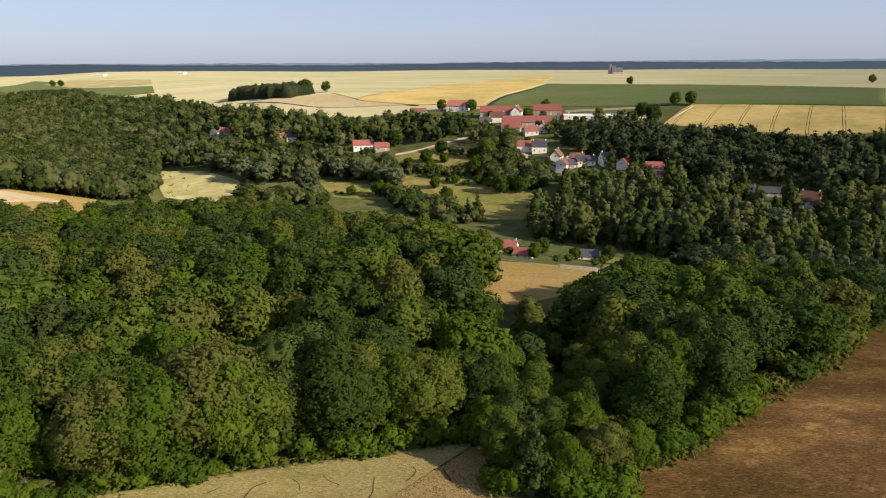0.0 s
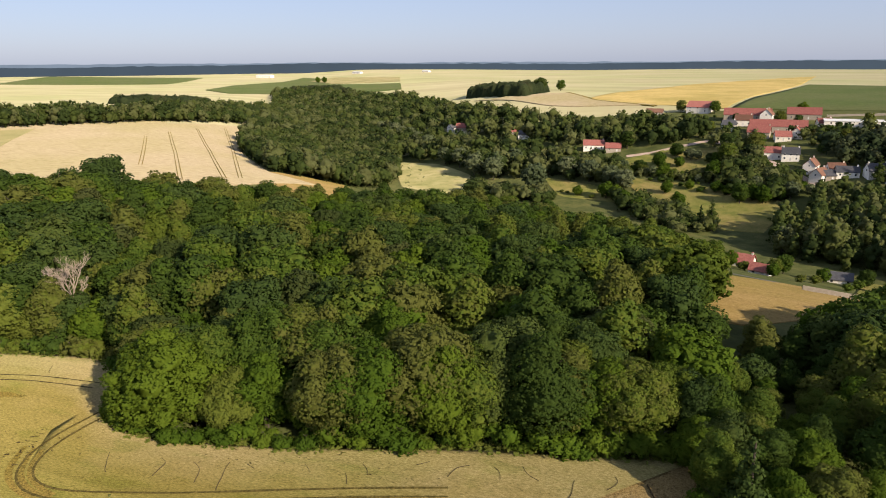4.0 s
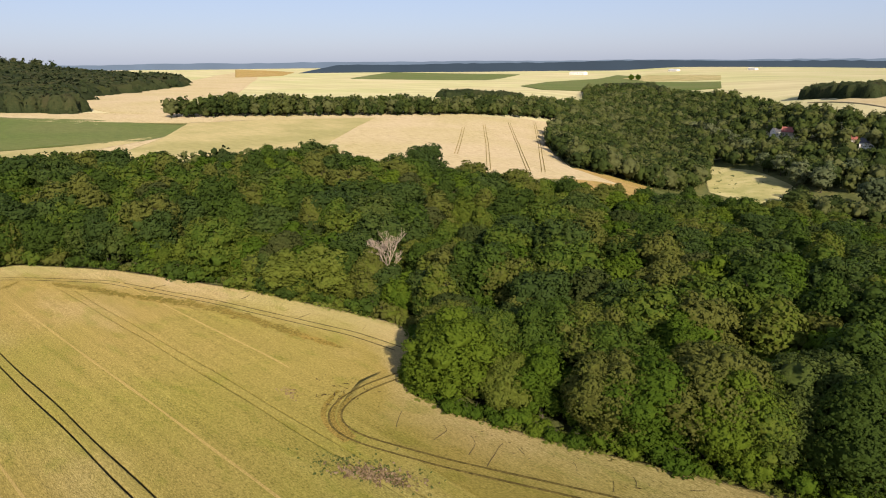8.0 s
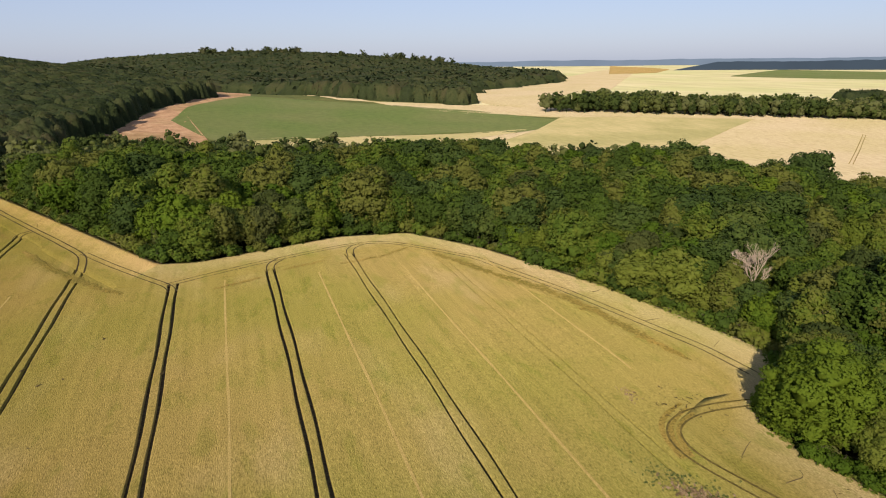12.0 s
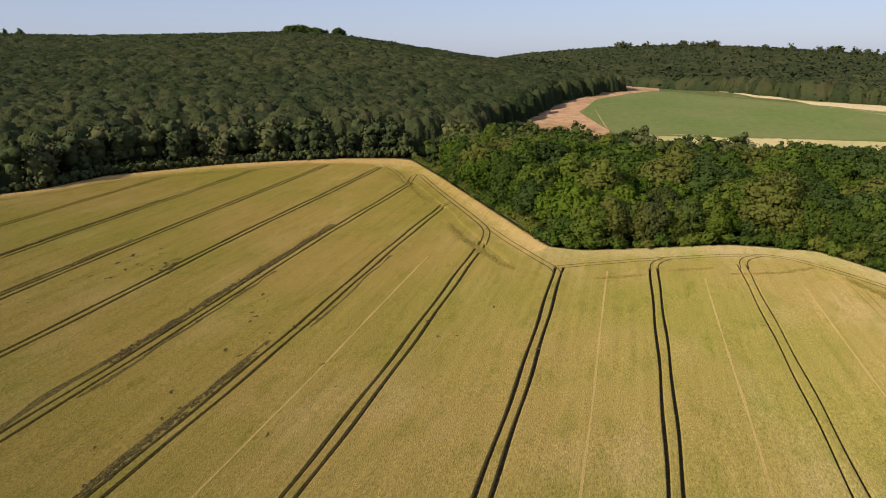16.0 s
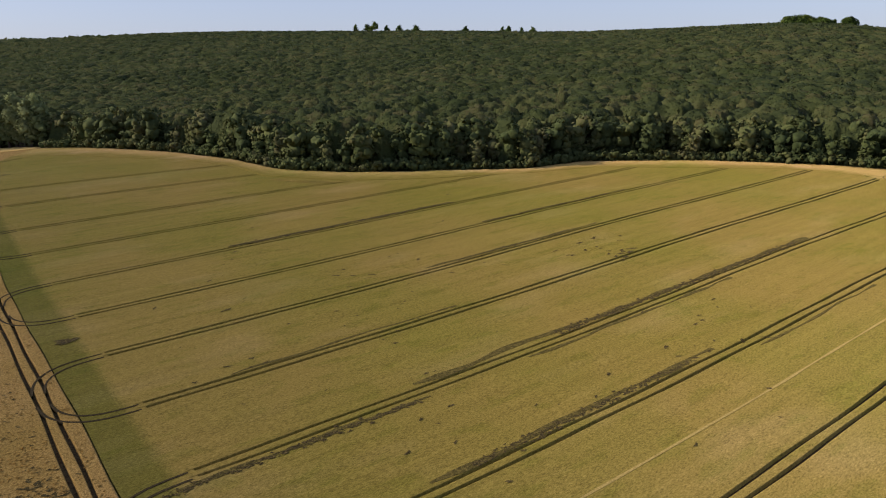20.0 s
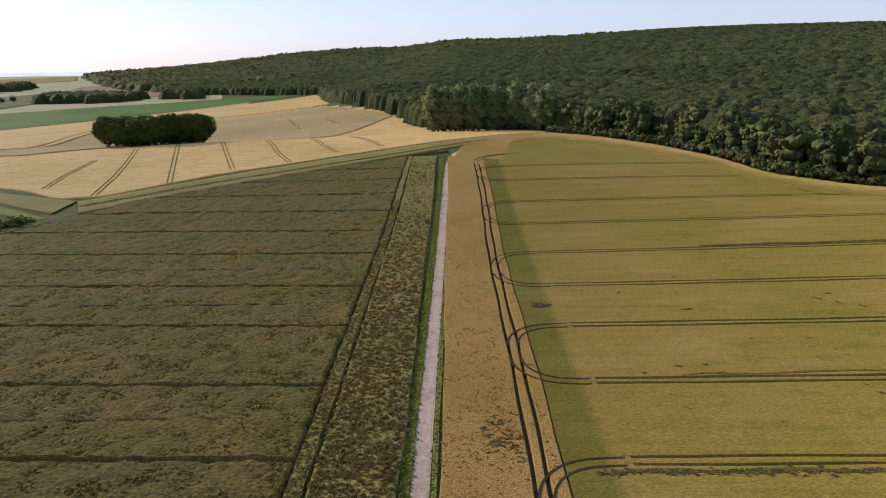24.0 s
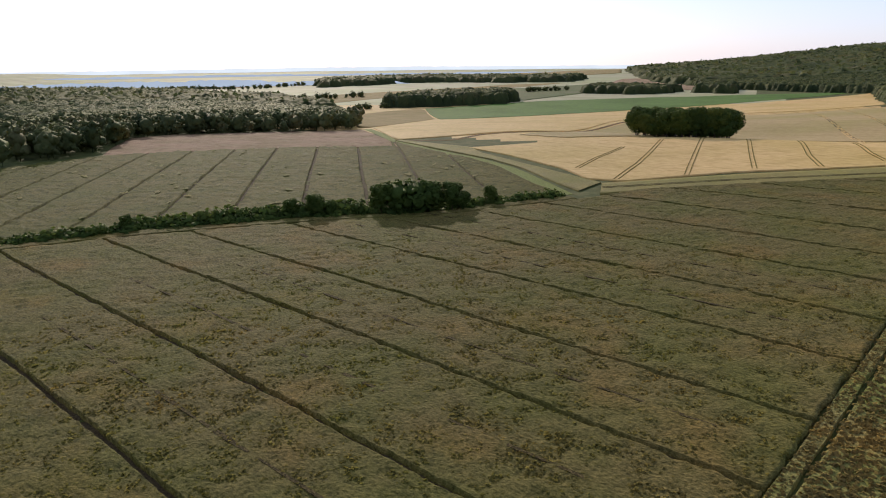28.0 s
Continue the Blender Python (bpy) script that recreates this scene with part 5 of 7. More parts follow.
# north-west
field2 = sheet("wheat_field", [(-444, 654), (-332, 473), (-235, 362), (-210, 352), (-190, 342), (-210, 238)] + [(-215, 235), (-262, 182), (-312, 122), (-352, 60)] + [(-426, 120), (-484, 230), (-529, 295), (-591, 204), (-558, 323), (-504, 432), (-456, 546)], WHEAT_PALE, "pale ripe wheat on the slope beyond the wood", turn=62,
               lift=0.6, step=3, rows=100, rough=0.05)
for line in ([(-416, 493), (-331, 396), (-231, 278)], [(-426, 543), (-329, 431), (-220, 298)], [(-437, 600), (-333, 465), (-216, 306)], [(-404, 451), (-293, 320)]):
    double_track(line, field2, 0.84, 0.34, WHEAT_GREEN)
sheet("wheat_field", [(-543, 271), (-533, 332), (-492, 428), (-450, 371), (-394, 301), (-327, 232), (-334, 165), (-369, 124), (-434, 176), (-479, 220)], WHEAT_OLIVE, "yellow green wheat patch on the slope", turn=20, lift=0.72, step=5, rows=40)
sheet("green_field", [(-451, -10), (-533, -39), (-609, -30), (-742, 22), (-672, 133), (-604, 214), (-537, 256), (-518, 278), (-467, 204), (-476, 155)], GREEN_CROP, "green beet field on the rise below the hill", turn=10, lift=0.5, step=5, rows=60)
sheet("wheat_field", [(-451, -10), (-467, 33), (-470, 150), (-484, 214), (-434, 178), (-369, 126), (-352, 64), (-400, 20)], WHEAT_OLIVE, "yellow green wheat below the beet field", turn=20, lift=0.5, step=5, rows=40)
sheet("bare_field", [(-463, -74), (-488, -68), (-553, -59), (-639, -37), (-1247, 42), (-734, 24), (-605, -30), (-533, -39), (-447, -10), (-431, -18)], STUBBLE_RED, "bare brown rim of the beet field", turn=10, lift=0.4, step=3, rows=60)
sheet("wheat_field", [(-1291, 30), (-726, 111), (-636, 224), (-592, 300), (-533, 381), (-478, 556), (-443, 531), (-546, 316), (-591, 204), (-564, 211), (-644, 151)], WHEAT_PALE, "pale wheat strip below the wood", turn=62, lift=0.45, step=5, rows=60)
sheet("wheat_field", [(-1046, 352), (-1425, 554), (-1609, 751), (-2756, 1610), (-2161, 1353), (-1086, 632), (-660, 306), (-608, 282), (-652, 249), (-738, 250)], WHEAT_PALE, "pale field between two woods", turn=50, lift=0.4, step=14, rows=50)

# plateau of wide fields to the north
sheet("green_field", [(43, 701), (180, 1204), (400, 1073), (556, 888), (379, 602), (232, 663), (183, 655)], GREEN_CROP, "large dull green beet field behind the village", turn=-10, lift=0.8, step=8, rows=50)
sheet("wheat_field", [(178, 564), (229, 650), (308, 621), (372, 590), (315, 495), (263, 501), (221, 528)], WHEAT_YELLOW, "yellow barley field with faint tramlines", turn=62, lift=0.9, step=3, rows=60, ruts=[-20, 4, 28, 52, 76, 100, 124, 148, 172, 196, 220], depth=0.12, wheel=0.2)
sheet("green_field", [(-1771, 1435), (-2201, 2012), (-1560, 2046), (-1294, 1545)], GREEN_CROP, "far green field", turn=60, lift=0.9, step=20, rows=30)
sheet("green_field", [(-930, 1221), (-1011, 1437), (-1025, 1679), (-1234, 2155), (-1013, 1954), (-813, 1544), (-590, 1450), (-495, 1221), (-783, 1096)], GREEN_CROP, "far green strip", turn=60, lift=0.9, step=14, rows=40)
sheet("wheat_field", [(-994, 1767), (-1094, 2108), (-725, 1777), (-631, 1550), (-827, 1571)], WHEAT_OLIVE, "far olive field", turn=60, lift=1.0, step=14, rows=30)
sheet("stubble_field", [(-3683, 2152), (-2583, 1791), (-2158, 1446), (-2104, 1227)], STUBBLE, "far brown field", turn=60, lift=0.9, step=20, rows=20)
sheet("wheat_field", [(-136, 764), (-112, 770), (17, 1208), (263, 1677), (171, 1207), (38, 703), (-13, 737)], WHEAT_YELLOW, "yellow field behind the village", turn=40, lift=0.7, step=14, rows=50)
sheet("wheat_field", [(-254, 875), (-210, 841), (-136, 887), (-90, 789), (-25, 741), (-109, 747), (-143, 765)], WHEAT_PALE, "pale field at the plateau's rim", turn=20, lift=0.9, step=8, rows=40)
ribbon("field_bank", [(-136, 887), (-90, 789), (-25, 732)], 4.0, 0.95, WHEAT_GREEN, label="dark grassy bank across the wheat", kind="structure", category="bank")
sheet("brown_field", [(x - 3.2, y + 3.2) for x, y in [(101, 148), (89, 140), (75, 121), (48, 99), (37, 88), (24, 77)]] + [(22, 30), (190, 30), (190, 155)], ROUGH_GRASS, "rough brown dry grass field", lift=0.3, step=1.2, rows=130, rough=0.12, lump=0.9)
sheet("stubble_field", [(4, 157), (8, 177), (19, 228), (44, 239), (64, 231), (43, 180), (18, 155)], STUBBLE, "mown tan field in the valley", turn=60, lift=0.2, step=2, rows=60)
sheet("meadow", [(-264, 621), (-203, 583), (-162, 542), (-122, 485), (-149, 469), (-205, 500)], MEADOW_PALE, "mown pale meadow by the stream", lift=0.15, step=4, rows=40)
sheet("meadow", [(-97, 526), (-60, 505), (-33, 483), (-36, 462), (-77, 477)], MEADOW, "green meadow between tree rows", lift=0.15, step=4, rows=40)
sheet("meadow", [(-40, 518), (31, 483), (63, 455), (58, 431), (48, 404), (23, 406), (2, 456), (-25, 484)], MEADOW, "green meadow in the valley", lift=0.15, step=4, rows=50)
sheet("meadow", [(-46, 551), (-11, 569), (33, 567), (31, 530), (7, 511), (-36, 536)], MEADOW, "sloping meadow below the village", lift=0.15, step=4, rows=40)
sheet("meadow", [(79, 327), (123, 317), (98, 269), (57, 243)], MEADOW, "grassy garden by the valley road", lift=0.15, step=4, rows=40)
sheet("meadow", [(-239, 369), (-210, 420), (-123, 252), (-158, 241)], STUBBLE, "tan strip of stubble at the wood's edge", lift=0.3, step=4, rows=40)
sheet("meadow", [(110, 628), (178, 618), (168, 583), (105, 599)], MEADOW, "village green paddock", lift=0.15, step=4, rows=20)
ribbon("valley_road", [(17, 239), (33, 237), (43, 235), (62, 230), (92, 257), (114, 243), (118, 174)], 3.6, 0.12, ASPHALT, label="grey valley road", kind="structure", category="road")
ribbon("village_road", [(-38, 561), (-20, 564), (22, 584), (36, 570), (46, 554), (73, 504), (85, 477)], 5.0, 0.15, GRAVEL, label="pale village road", kind="structure", category="road")
sheet("lake", [(1810, -1624), (1728, -1711), (1907, -1897), (2004, -1803)], WATER, "small bright lake far off in the valley", turn=-40, lift=1.2, step=8, rows=20, rough=0.0, category="lake")
sheet("lake", [(1890, -1897), (1831, -1954), (1970, -2103), (2018, -2040)], WATER, "small bright lake far off in the valley", turn=-40, lift=1.2, step=8, rows=20, rough=0.0, category="lake")


# ---- trees: near woods ----
rng = np.random.default_rng(11)
G = "trees of the near wood"
KINDS = (("oak_tree", "round", 14.0, 5.2, LEAF, "broad leafy green oak"), ("hornbeam_tree", "round", 12.5, 4.6, LEAF_FRESH, "fresh green broad hornbeam"),
         ("ash_tree", "tall", 16.0, 4.6, LEAF, "tall narrow leafy ash"), ("maple_tree", "round", 11.5, 4.3, LEAF_YELLOW, "yellow green maple"),
         ("beech_tree", "round", 15.0, 5.4, LEAF_DARK, "dark green beech"), ("elm_tree", "round", 12.0, 4.4, LEAF_OLIVE, "dull olive brown elm"))
OAK, OAK2, ASH, MAPLE, BEECH, ELM = [tree_type(a, 1 + k, b, c, e, m, 4200, 0.27, f + " in the mixed wood", group=G) for k, (a, b, c, e, m, f) in enumerate(KINDS)]
FINE = [tree_type(a, 21 + k, b, c, e, m, 15500, 0.140, f + " at the wood's edge", group=G) for k, (a, b, c, e, m, f) in enumerate(KINDS)]
FINE2 = [tree_type(a, 31 + k, b, c * 0.95, e * 1.05, m, 15500, 0.140, f + " at the wood's edge", group=G) for k, (a, b, c, e, m, f) in enumerate(KINDS)]
SECOND = [tree_type("lime_tree" if k == 0 else a, 41 + k, b, c, e, m, 4200, 0.27, f.replace("oak", "lime") + " in the mixed wood", group=G) for k, (a, b, c, e, m, f) in enumerate(KINDS)]
WILLOW = tree_type("willow_tree", 7, "round", 14.0, 5.0, LEAF_GREY, 1200, 0.45, "grey green willow by the stream", group="valley trees")
POPLAR = tree_type("poplar_tree", 8, "tall", 19.0, 3.4, LEAF_POPLAR, 1200, 0.42, "tall grey green poplar", group="valley trees")
SPRUCE = tree_type("spruce_tree", 9, "cone", 17.0, 3.8, LEAF_DARK, 3200, 0.26, "dark pointed spruce among broadleaf trees", group="valley trees")
PINE = tree_type("pine_tree", 14, "pine", 30.0, 5.0, LEAF_DARK, 300, 0.8, "tall bare stemmed pine on the ridge", group="ridge pines")
BUSH = tree_type("hawthorn_bush", 10, "low", 4.2, 2.8, LEAF, 500, 0.30, "low leafy green bush at the wood's edge", "bush", group="edge bushes")
HEDGE_BUSH = tree_type("hedge_bush", 12, "low", 3.0, 2.6, LEAF_DARK, 200, 0.46, "dark low bush in the field hedge", "bush", group="hedge bushes")
HEDGE_TREE = tree_type("hedge_tree", 13, "round", 9.0, 4.6, LEAF_DARK, 700, 0.46, "dark round tree in the field hedge", group="hedge trees")
FINE_BUSH = tree_type("hawthorn_bush", 15, "low", 4.2, 2.8, LEAF_FRESH, 1500, 0.17, "low leafy green bush at the wood's edge", "bush", group="edge bushes")
PROTOS = [OAK, OAK2, ASH, MAPLE, BEECH, ELM, *FINE2, *SECOND, PINE, WILLOW, POPLAR, SPRUCE, BUSH, HEDGE_BUSH, HEDGE_TREE, FINE_BUSH, *FINE]


def offset(line, by):
    """A line of the plan moved by metres to its right-hand side."""
    p = np.array(line, float)
    d = np.gradient(p, axis=0)
    n = np.stack([d[:, 1], -d[:, 0]], 1) / (np.hypot(d[:, 0], d[:, 1])[:, None] + 1e-9)
    return [tuple(q) for q in p + n * by]


def along(line, gap):
    """Points gap metres apart on a line of the plan."""
    p = np.array(line, float)
    d = np.r_[0, np.cumsum(np.hypot(*np.diff(p, axis=0).T))]
    s = np.arange(0, d[-1], gap)
    return np.stack([np.interp(s, d, p[:, 0]), np.interp(s, d, p[:, 1])], 1)


NEAR_EDGE = offset(EDGE_NORTH, 3.0) + offset(EDGE_WEST[:4], 3.0)
NEAR_WOOD = NEAR_EDGE + [(-362, -60), (-362, -10), (-352, 40), (-310, 120), (-262, 180), (-200, 208), (-147, 221), (-121, 238), (-92, 285), (-60, 296), (2, 262), (9, 215), (7, 165), (7, 110), (7, 96)]
EAST_WOOD = [(10, 88), (20, 84)] + [(x - 1.5, y + 2.2) for x, y in [(30, 83), (37, 88), (48, 99), (75, 121), (89, 140), (101, 148)]] + [(106, 155), (85, 179), (66, 186), (52, 187), (37, 147), (18, 132)] + [(6, 122), (4, 105)]
near = scatter(rng, NEAR_WOOD, 7.6)
DEAD = (-112.1, 98.6)
for x, y in near:
    d = math.hypot(x, y)
    if -9 < (x - DEAD[0]) * 0.5 + (y - DEAD[1]) * -0.2 < 9 and math.hypot(x - DEAD[0], y - DEAD[1]) < 9:
        continue
    if d < 310:
        k = rng.choice(6, p=[0.28, 0.23, 0.15, 0.12, 0.15, 0.07])
        near_set, far_set = (FINE, PROTOS) if rng.random() < 0.5 else (FINE2, SECOND)
        plant((near_set if d < 106 else far_set)[k], x, y, rng.uniform(0.62, 1.18) * (1 + 0.26 * min(1, max(0, (d - 130) / 130)) * min(1, max(0, (-x - 110) / 80))) * (1 - 0.22 * min(1, max(0, (y - 150) / 50)) * (x > -200)), rng.uniform(0, 6.28), rng.uniform(1.0, 1.3))
back = near[np.hypot(near[:, 0], near[:, 1]) >= 306]
side = np.array(along(offset(EDGE_WEST[:4], 3.0), 3.0))
reach = np.min(np.hypot(back[:, None, 0] - side[None, :, 0], back[:, None, 1] - side[None, :, 1]), axis=1)
far_wood("woodland_edge", back[reach < 16], LEAF_MASS, "mixed green trees at the edge of the wood", h=14.5, r=5.2, cards=260, size=0.5, seed=19, lobe_count=14)
far_wood("woodland", back[reach >= 16], LEAF_MASS, "mixed green wood behind the near trees", cards=220, size=0.5, h=15.5, r=5.4, seed=16, lobe_count=13)
for x, y in scatter(rng, EAST_WOOD, 7.0):
    plant((FINE if math.hypot(x, y) < 112 else PROTOS)[rng.choice([0, 1, 2, 4], p=[0.25, 0.25, 0.25, 0.25])], x, y, rng.uniform(0.72, 1.05) if x > 27 and y < 165 else rng.uniform(0.42, 0.68), rng.uniform(0, 6.28), rng.uniform(1.0, 1.3))
for x, y in along(offset(EDGE_NORTH, 1.2), 3.4):
    plant(FINE_BUSH if math.hypot(x, y) < 130 else BUSH, x + rng.uniform(-1, 1), y + rng.uniform(-1, 1), rng.uniform(0.5, 1.15), rng.uniform(0, 6.28), rng.uniform(0.9, 1.3))
for x, y in along(offset(EDGE_WEST[:4], 1.5), 4.5):
    plant(BUSH, x + rng.uniform(-1, 1), y + rng.uniform(-1, 1), rng.uniform(0.5, 1.1), rng.uniform(0, 6.28), rng.uniform(0.9, 1.3))
for x, y in along(offset(EDGE_NORTH, 6.0), 5.6):
    mix = [0.12, 0.30, 0.08, 0.42, 0.08] if -180 < x < -92 else [0.26, 0.36, 0.10, 0.15, 0.13]
    plant((FINE if math.hypot(x, y) < 108 else PROTOS)[rng.choice(5, p=mix)], x + rng.uniform(-1, 1), y + rng.uniform(-1, 1), rng.uniform(0.6, 0.95), rng.uniform(0, 6.28), rng.uniform(1.0, 1.25))
for x, y in along(EAST_WOOD[1:8], 2.6):
    plant(FINE_BUSH if math.hypot(x, y) < 120 else BUSH, x + rng.uniform(-1.2, 1.6), y + rng.uniform(-1.6, 1.2), rng.uniform(0.5, 1.2), rng.uniform(0, 6.28), rng.uniform(0.9, 1.3))
foot = np.concatenate([along(offset(EDGE_NORTH, d), 0.32) for d in (-0.6, 0.2, 1.0, 1.9, 2.8)])
foot = foot[foot[:, 0] > -150] + rng.normal(0, 0.45, (int((foot[:, 0] > -150).sum()), 2))
tufts("edge_weeds", foot[:, 0], foot[:, 1], 0.35, 0.55, GRASS_BLADES, wheat_main, "rank green weeds along the foot of the wood", 14, flat=1.2)
foot = np.concatenate([along([(x + d * 0.7, y - d * 0.7) for x, y in EAST_WOOD[1:8]], 0.35) for d in (0.5, 1.6, 2.8)])
foot = foot + rng.normal(0, 0.7, foot.shape)
tufts("edge_weeds", foot[:, 0], foot[:, 1], 0.3, 0.55, GRASS_BLADES, wheat_main, "rank grass where the wood meets the dry field", 15, flat=1.2)
# the big round tree that juts into the wheat, and others at the edge
tagged(plant(FINE[1], -68.5, 74.5, 1.22, 0.6, 1.32), "big round bright green oak jutting into the wheat")
tagged(plant(FINE2[1], -38.6, 82.0, 1.25, 2.0, 1.18), "large round green tree at the edge of the wood")
tagged(plant(FINE[1], -28.6, 84.0, 1.18, 4.0, 0.95), "large round green tree at the edge of the wood")
tagged(plant(SPRUCE, 11.0, 76.9, 0.75, 0.0, 1.1), "small dark conifer at the field's corner")
for spot, kind, s in (((7.8, 80.8), FINE[2], 0.62), ((15.6, 78.0), FINE[1], 0.6), ((6.0, 88.0), FINE[1], 0.62), ((20.5, 80.5), FINE[0], 0.6), ((9.6, 87.8), FINE[4], 0.62), ((13.9, 87.3), FINE[0], 0.62), ((18.9, 87.9), FINE[1], 0.66), ((8.1, 94.7), FINE[2], 0.7), ((25.5, 82.5), FINE[1], 0.55), ((16.0, 76.2), FINE_BUSH, 1.2), ((8.2, 77.1), FINE_BUSH, 1.0), ((21.8, 76.6), FINE_BUSH, 1.1)):
    plant(kind, *spot, s, rng.uniform(0, 6.28), 1.15)
for k, spot in enumerate(((7.5, 171.9), (3.3, 179.7), (-1.4, 175.3), (-6.6, 181.3), (4.8, 158.2))):
    tagged(plant(MAPLE, *spot, 1.2 + 0.06 * k, 1.3 * k, 1.3), "pale yellow flowering lime above the mown field")
tagged(plant(MAPLE, -154.2, 88.9, 1.0, 1.0, 1.5), "yellow green spreading maple at the wheat's edge")
tagged(plant(MAPLE, -131.3, 86.9, 0.95, 2.0, 1.5), "yellow green spreading maple at the wheat's edge")


def dead_tree(x, y, h, seed):
    """A bare grey tree of branching limbs."""
    r = np.random.default_rng(seed)
    root = tagged(new("dead_tree"), "bare bleached dead tree with forked limbs", "tree")
    root.location = (x, y, float(ground_z(x, y)))
    verts, faces = [], []

    def limb(a, b, ra, rb):
        base = len(verts)
        way = (b - a).normalized()
        u = way.orthogonal().normalized()
        v = way.cross(u)
        for c, rad in ((a, ra), ((a + b) / 2 + u * 0.1, (ra + rb) / 2), (b, rb)):
            for i in range(5):
                w = 2 * math.pi * i / 5
                verts.append(c + (u * math.cos(w) + v * math.sin(w)) * rad)
        for k in range(2):
            for i in range(5):
                j = (i + 1) % 5
                faces.append((base + k * 5 + i, base + k * 5 + j, base + k * 5 + 5 + j, base + k * 5 + 5 + i))

    def grow(a, way, length, rad, level):
        b = a + way * length
        limb(a, b, rad, rad * 0.7)
        if level:
            for k in range(3 if level > 1 else 4):
                turn = Vector(r.normal(size=3)) * 0.6
                turn.z = abs(turn.z) * 0.5 + 0.12
                grow(b if k < 2 else a.lerp(b, 0.7), (way * 0.95 + turn).normalized(), length * r.uniform(0.55, 0.78), rad * 0.62, level - 1)

    grow(Vector((0, 0, -0.3)), Vector((0, 0, 1)), h * 0.34, 0.30, 6)
    part("trunk", mesh_of("dead_trunk", verts, faces, DEADWOOD, True), root)


dead_tree(-112.1, 98.6, 20.0, 4)
dead_tree(-232.3, 164.0, 15.0, 6)
dead_tree(-204.1, 200.1, 15.0, 7)

# ---- woods of the hill ----
HILL = offset(EDGE_WEST[3:], 4.0) + [(-34, -487), (13, -500), (61, -662), (123, -838), (269, -1464)] + [(600, -1650), (1000, -2100), (1500, -2900), (1000, -3400), (-200, -3400), (-900, -2300), (-1500, -1500), (-1700, -500)] + [(-712, -8), (-578, -61), (-562, -60), (-463, -74)] + [(-440, -90), (-380, -80)]
hill = scatter(rng, HILL, 6.8, 0.55)
d = np.hypot(hill[:, 0], hill[:, 1])
slope = -0.9 * hill[:, 0] - 0.45 * hill[:, 1]
POPLARS = along([(11, -480), (-14, -472), (-38, -468), (-65, -445)], 4.6)
open_ground = np.concatenate([POPLARS * (1 - k / 470) for k in (-4, 8, 18, 28, 40, 52)])
clear = np.min(np.hypot(hill[:, None, 0] - open_ground[None, :, 0], hill[:, None, 1] - open_ground[None, :, 1]), axis=1)
hill, d = hill[clear > 9], d[clear > 9]
rim = np.array(along(offset(EDGE_WEST[3:], 4.0), 4.0))
gap = np.min(np.hypot(hill[:, None, 0] - rim[None, :, 0], hill[:, None, 1] - rim[None, :, 1]), axis=1)
far_wood("hill_wood_edge", hill[(gap < 17) & (d < 900)], LEAF_FAR_DIM, "dark tall trees at the edge of the hill wood", h=17.5, r=5.0, cards=150, size=0.75, seed=18, lobe_count=12)
hill, d = hill[gap >= 9], d[gap >= 9]
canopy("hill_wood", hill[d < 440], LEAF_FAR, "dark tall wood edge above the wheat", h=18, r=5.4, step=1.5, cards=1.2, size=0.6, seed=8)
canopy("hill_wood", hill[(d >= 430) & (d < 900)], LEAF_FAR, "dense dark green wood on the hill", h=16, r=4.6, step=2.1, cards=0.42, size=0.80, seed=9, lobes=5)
hill = scatter(rng, HILL, 8.4, 0.55)
d = np.hypot(hill[:, 0], hill[:, 1])
slope = -0.9 * hill[:, 0] - 0.45 * hill[:, 1]
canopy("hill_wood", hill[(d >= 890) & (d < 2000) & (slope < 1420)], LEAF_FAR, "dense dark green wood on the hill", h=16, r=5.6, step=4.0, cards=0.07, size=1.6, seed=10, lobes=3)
hill = scatter(rng, HILL, 26.0)
d = np.hypot(hill[:, 0], hill[:, 1])
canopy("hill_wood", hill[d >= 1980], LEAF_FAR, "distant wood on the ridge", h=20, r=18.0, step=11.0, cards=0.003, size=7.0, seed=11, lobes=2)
far_wood("edge_scrub", along(offset(EDGE_WEST[3:], 2.0), 3.6), LEAF_FAR_DIM, "scrub along the foot of the hill wood", h=5, r=3.0, cards=60, size=0.6, kind="low")
for k, (x, y) in enumerate(np.concatenate([POPLARS, POPLARS * 1.012])):
    plant(POPLAR, x + rng.uniform(-2, 2), y + rng.uniform(-2, 2), rng.uniform(1.35, 1.7), rng.uniform(0, 6.28), rng.uniform(1.0, 1.25))
for az, dist, count in ((116, 1050, 14), (114.2, 1050, 7), ):
    for k in range(count):
        a, q = radians(az + rng.uniform(-1.1, 1.1) + 90), dist + rng.uniform(-25, 25)
        plant(BEECH, math.cos(a) * q, math.sin(a) * q, rng.uniform(1.25, 1.8), rng.uniform(0, 6.28), 1.0)
for az, tall in ((149.6, 1.1), (149.1, 0.95), (148.2, 1.0), (147.6, 1.1), (147.1, 1.15), (146.7, 0.9), (145.7, 1.05), (145.2, 1.0), (144.4, 1.05), (143.0, 0.95), (142.6, 0.85), (140.5, 0.95), (139.7, 1.15), (138.0, 0.95), (137.6, 1.05), (137.1, 1.1), (136.6, 1.12), (136.1, 1.12), (135.6, 1.05), (135.2, 0.95), (127.0, 0.85), (123.5, 0.85)):
    a, q = radians(az + 90), 1500 + rng.uniform(-25, 25)
    plant(PINE if rng.random() < 0.6 else BEECH, math.cos(a) * q, math.sin(a) * q, tall * rng.uniform(0.75, 1.0) * 1.05, rng.uniform(0, 6.28), rng.uniform(0.9, 2.0))
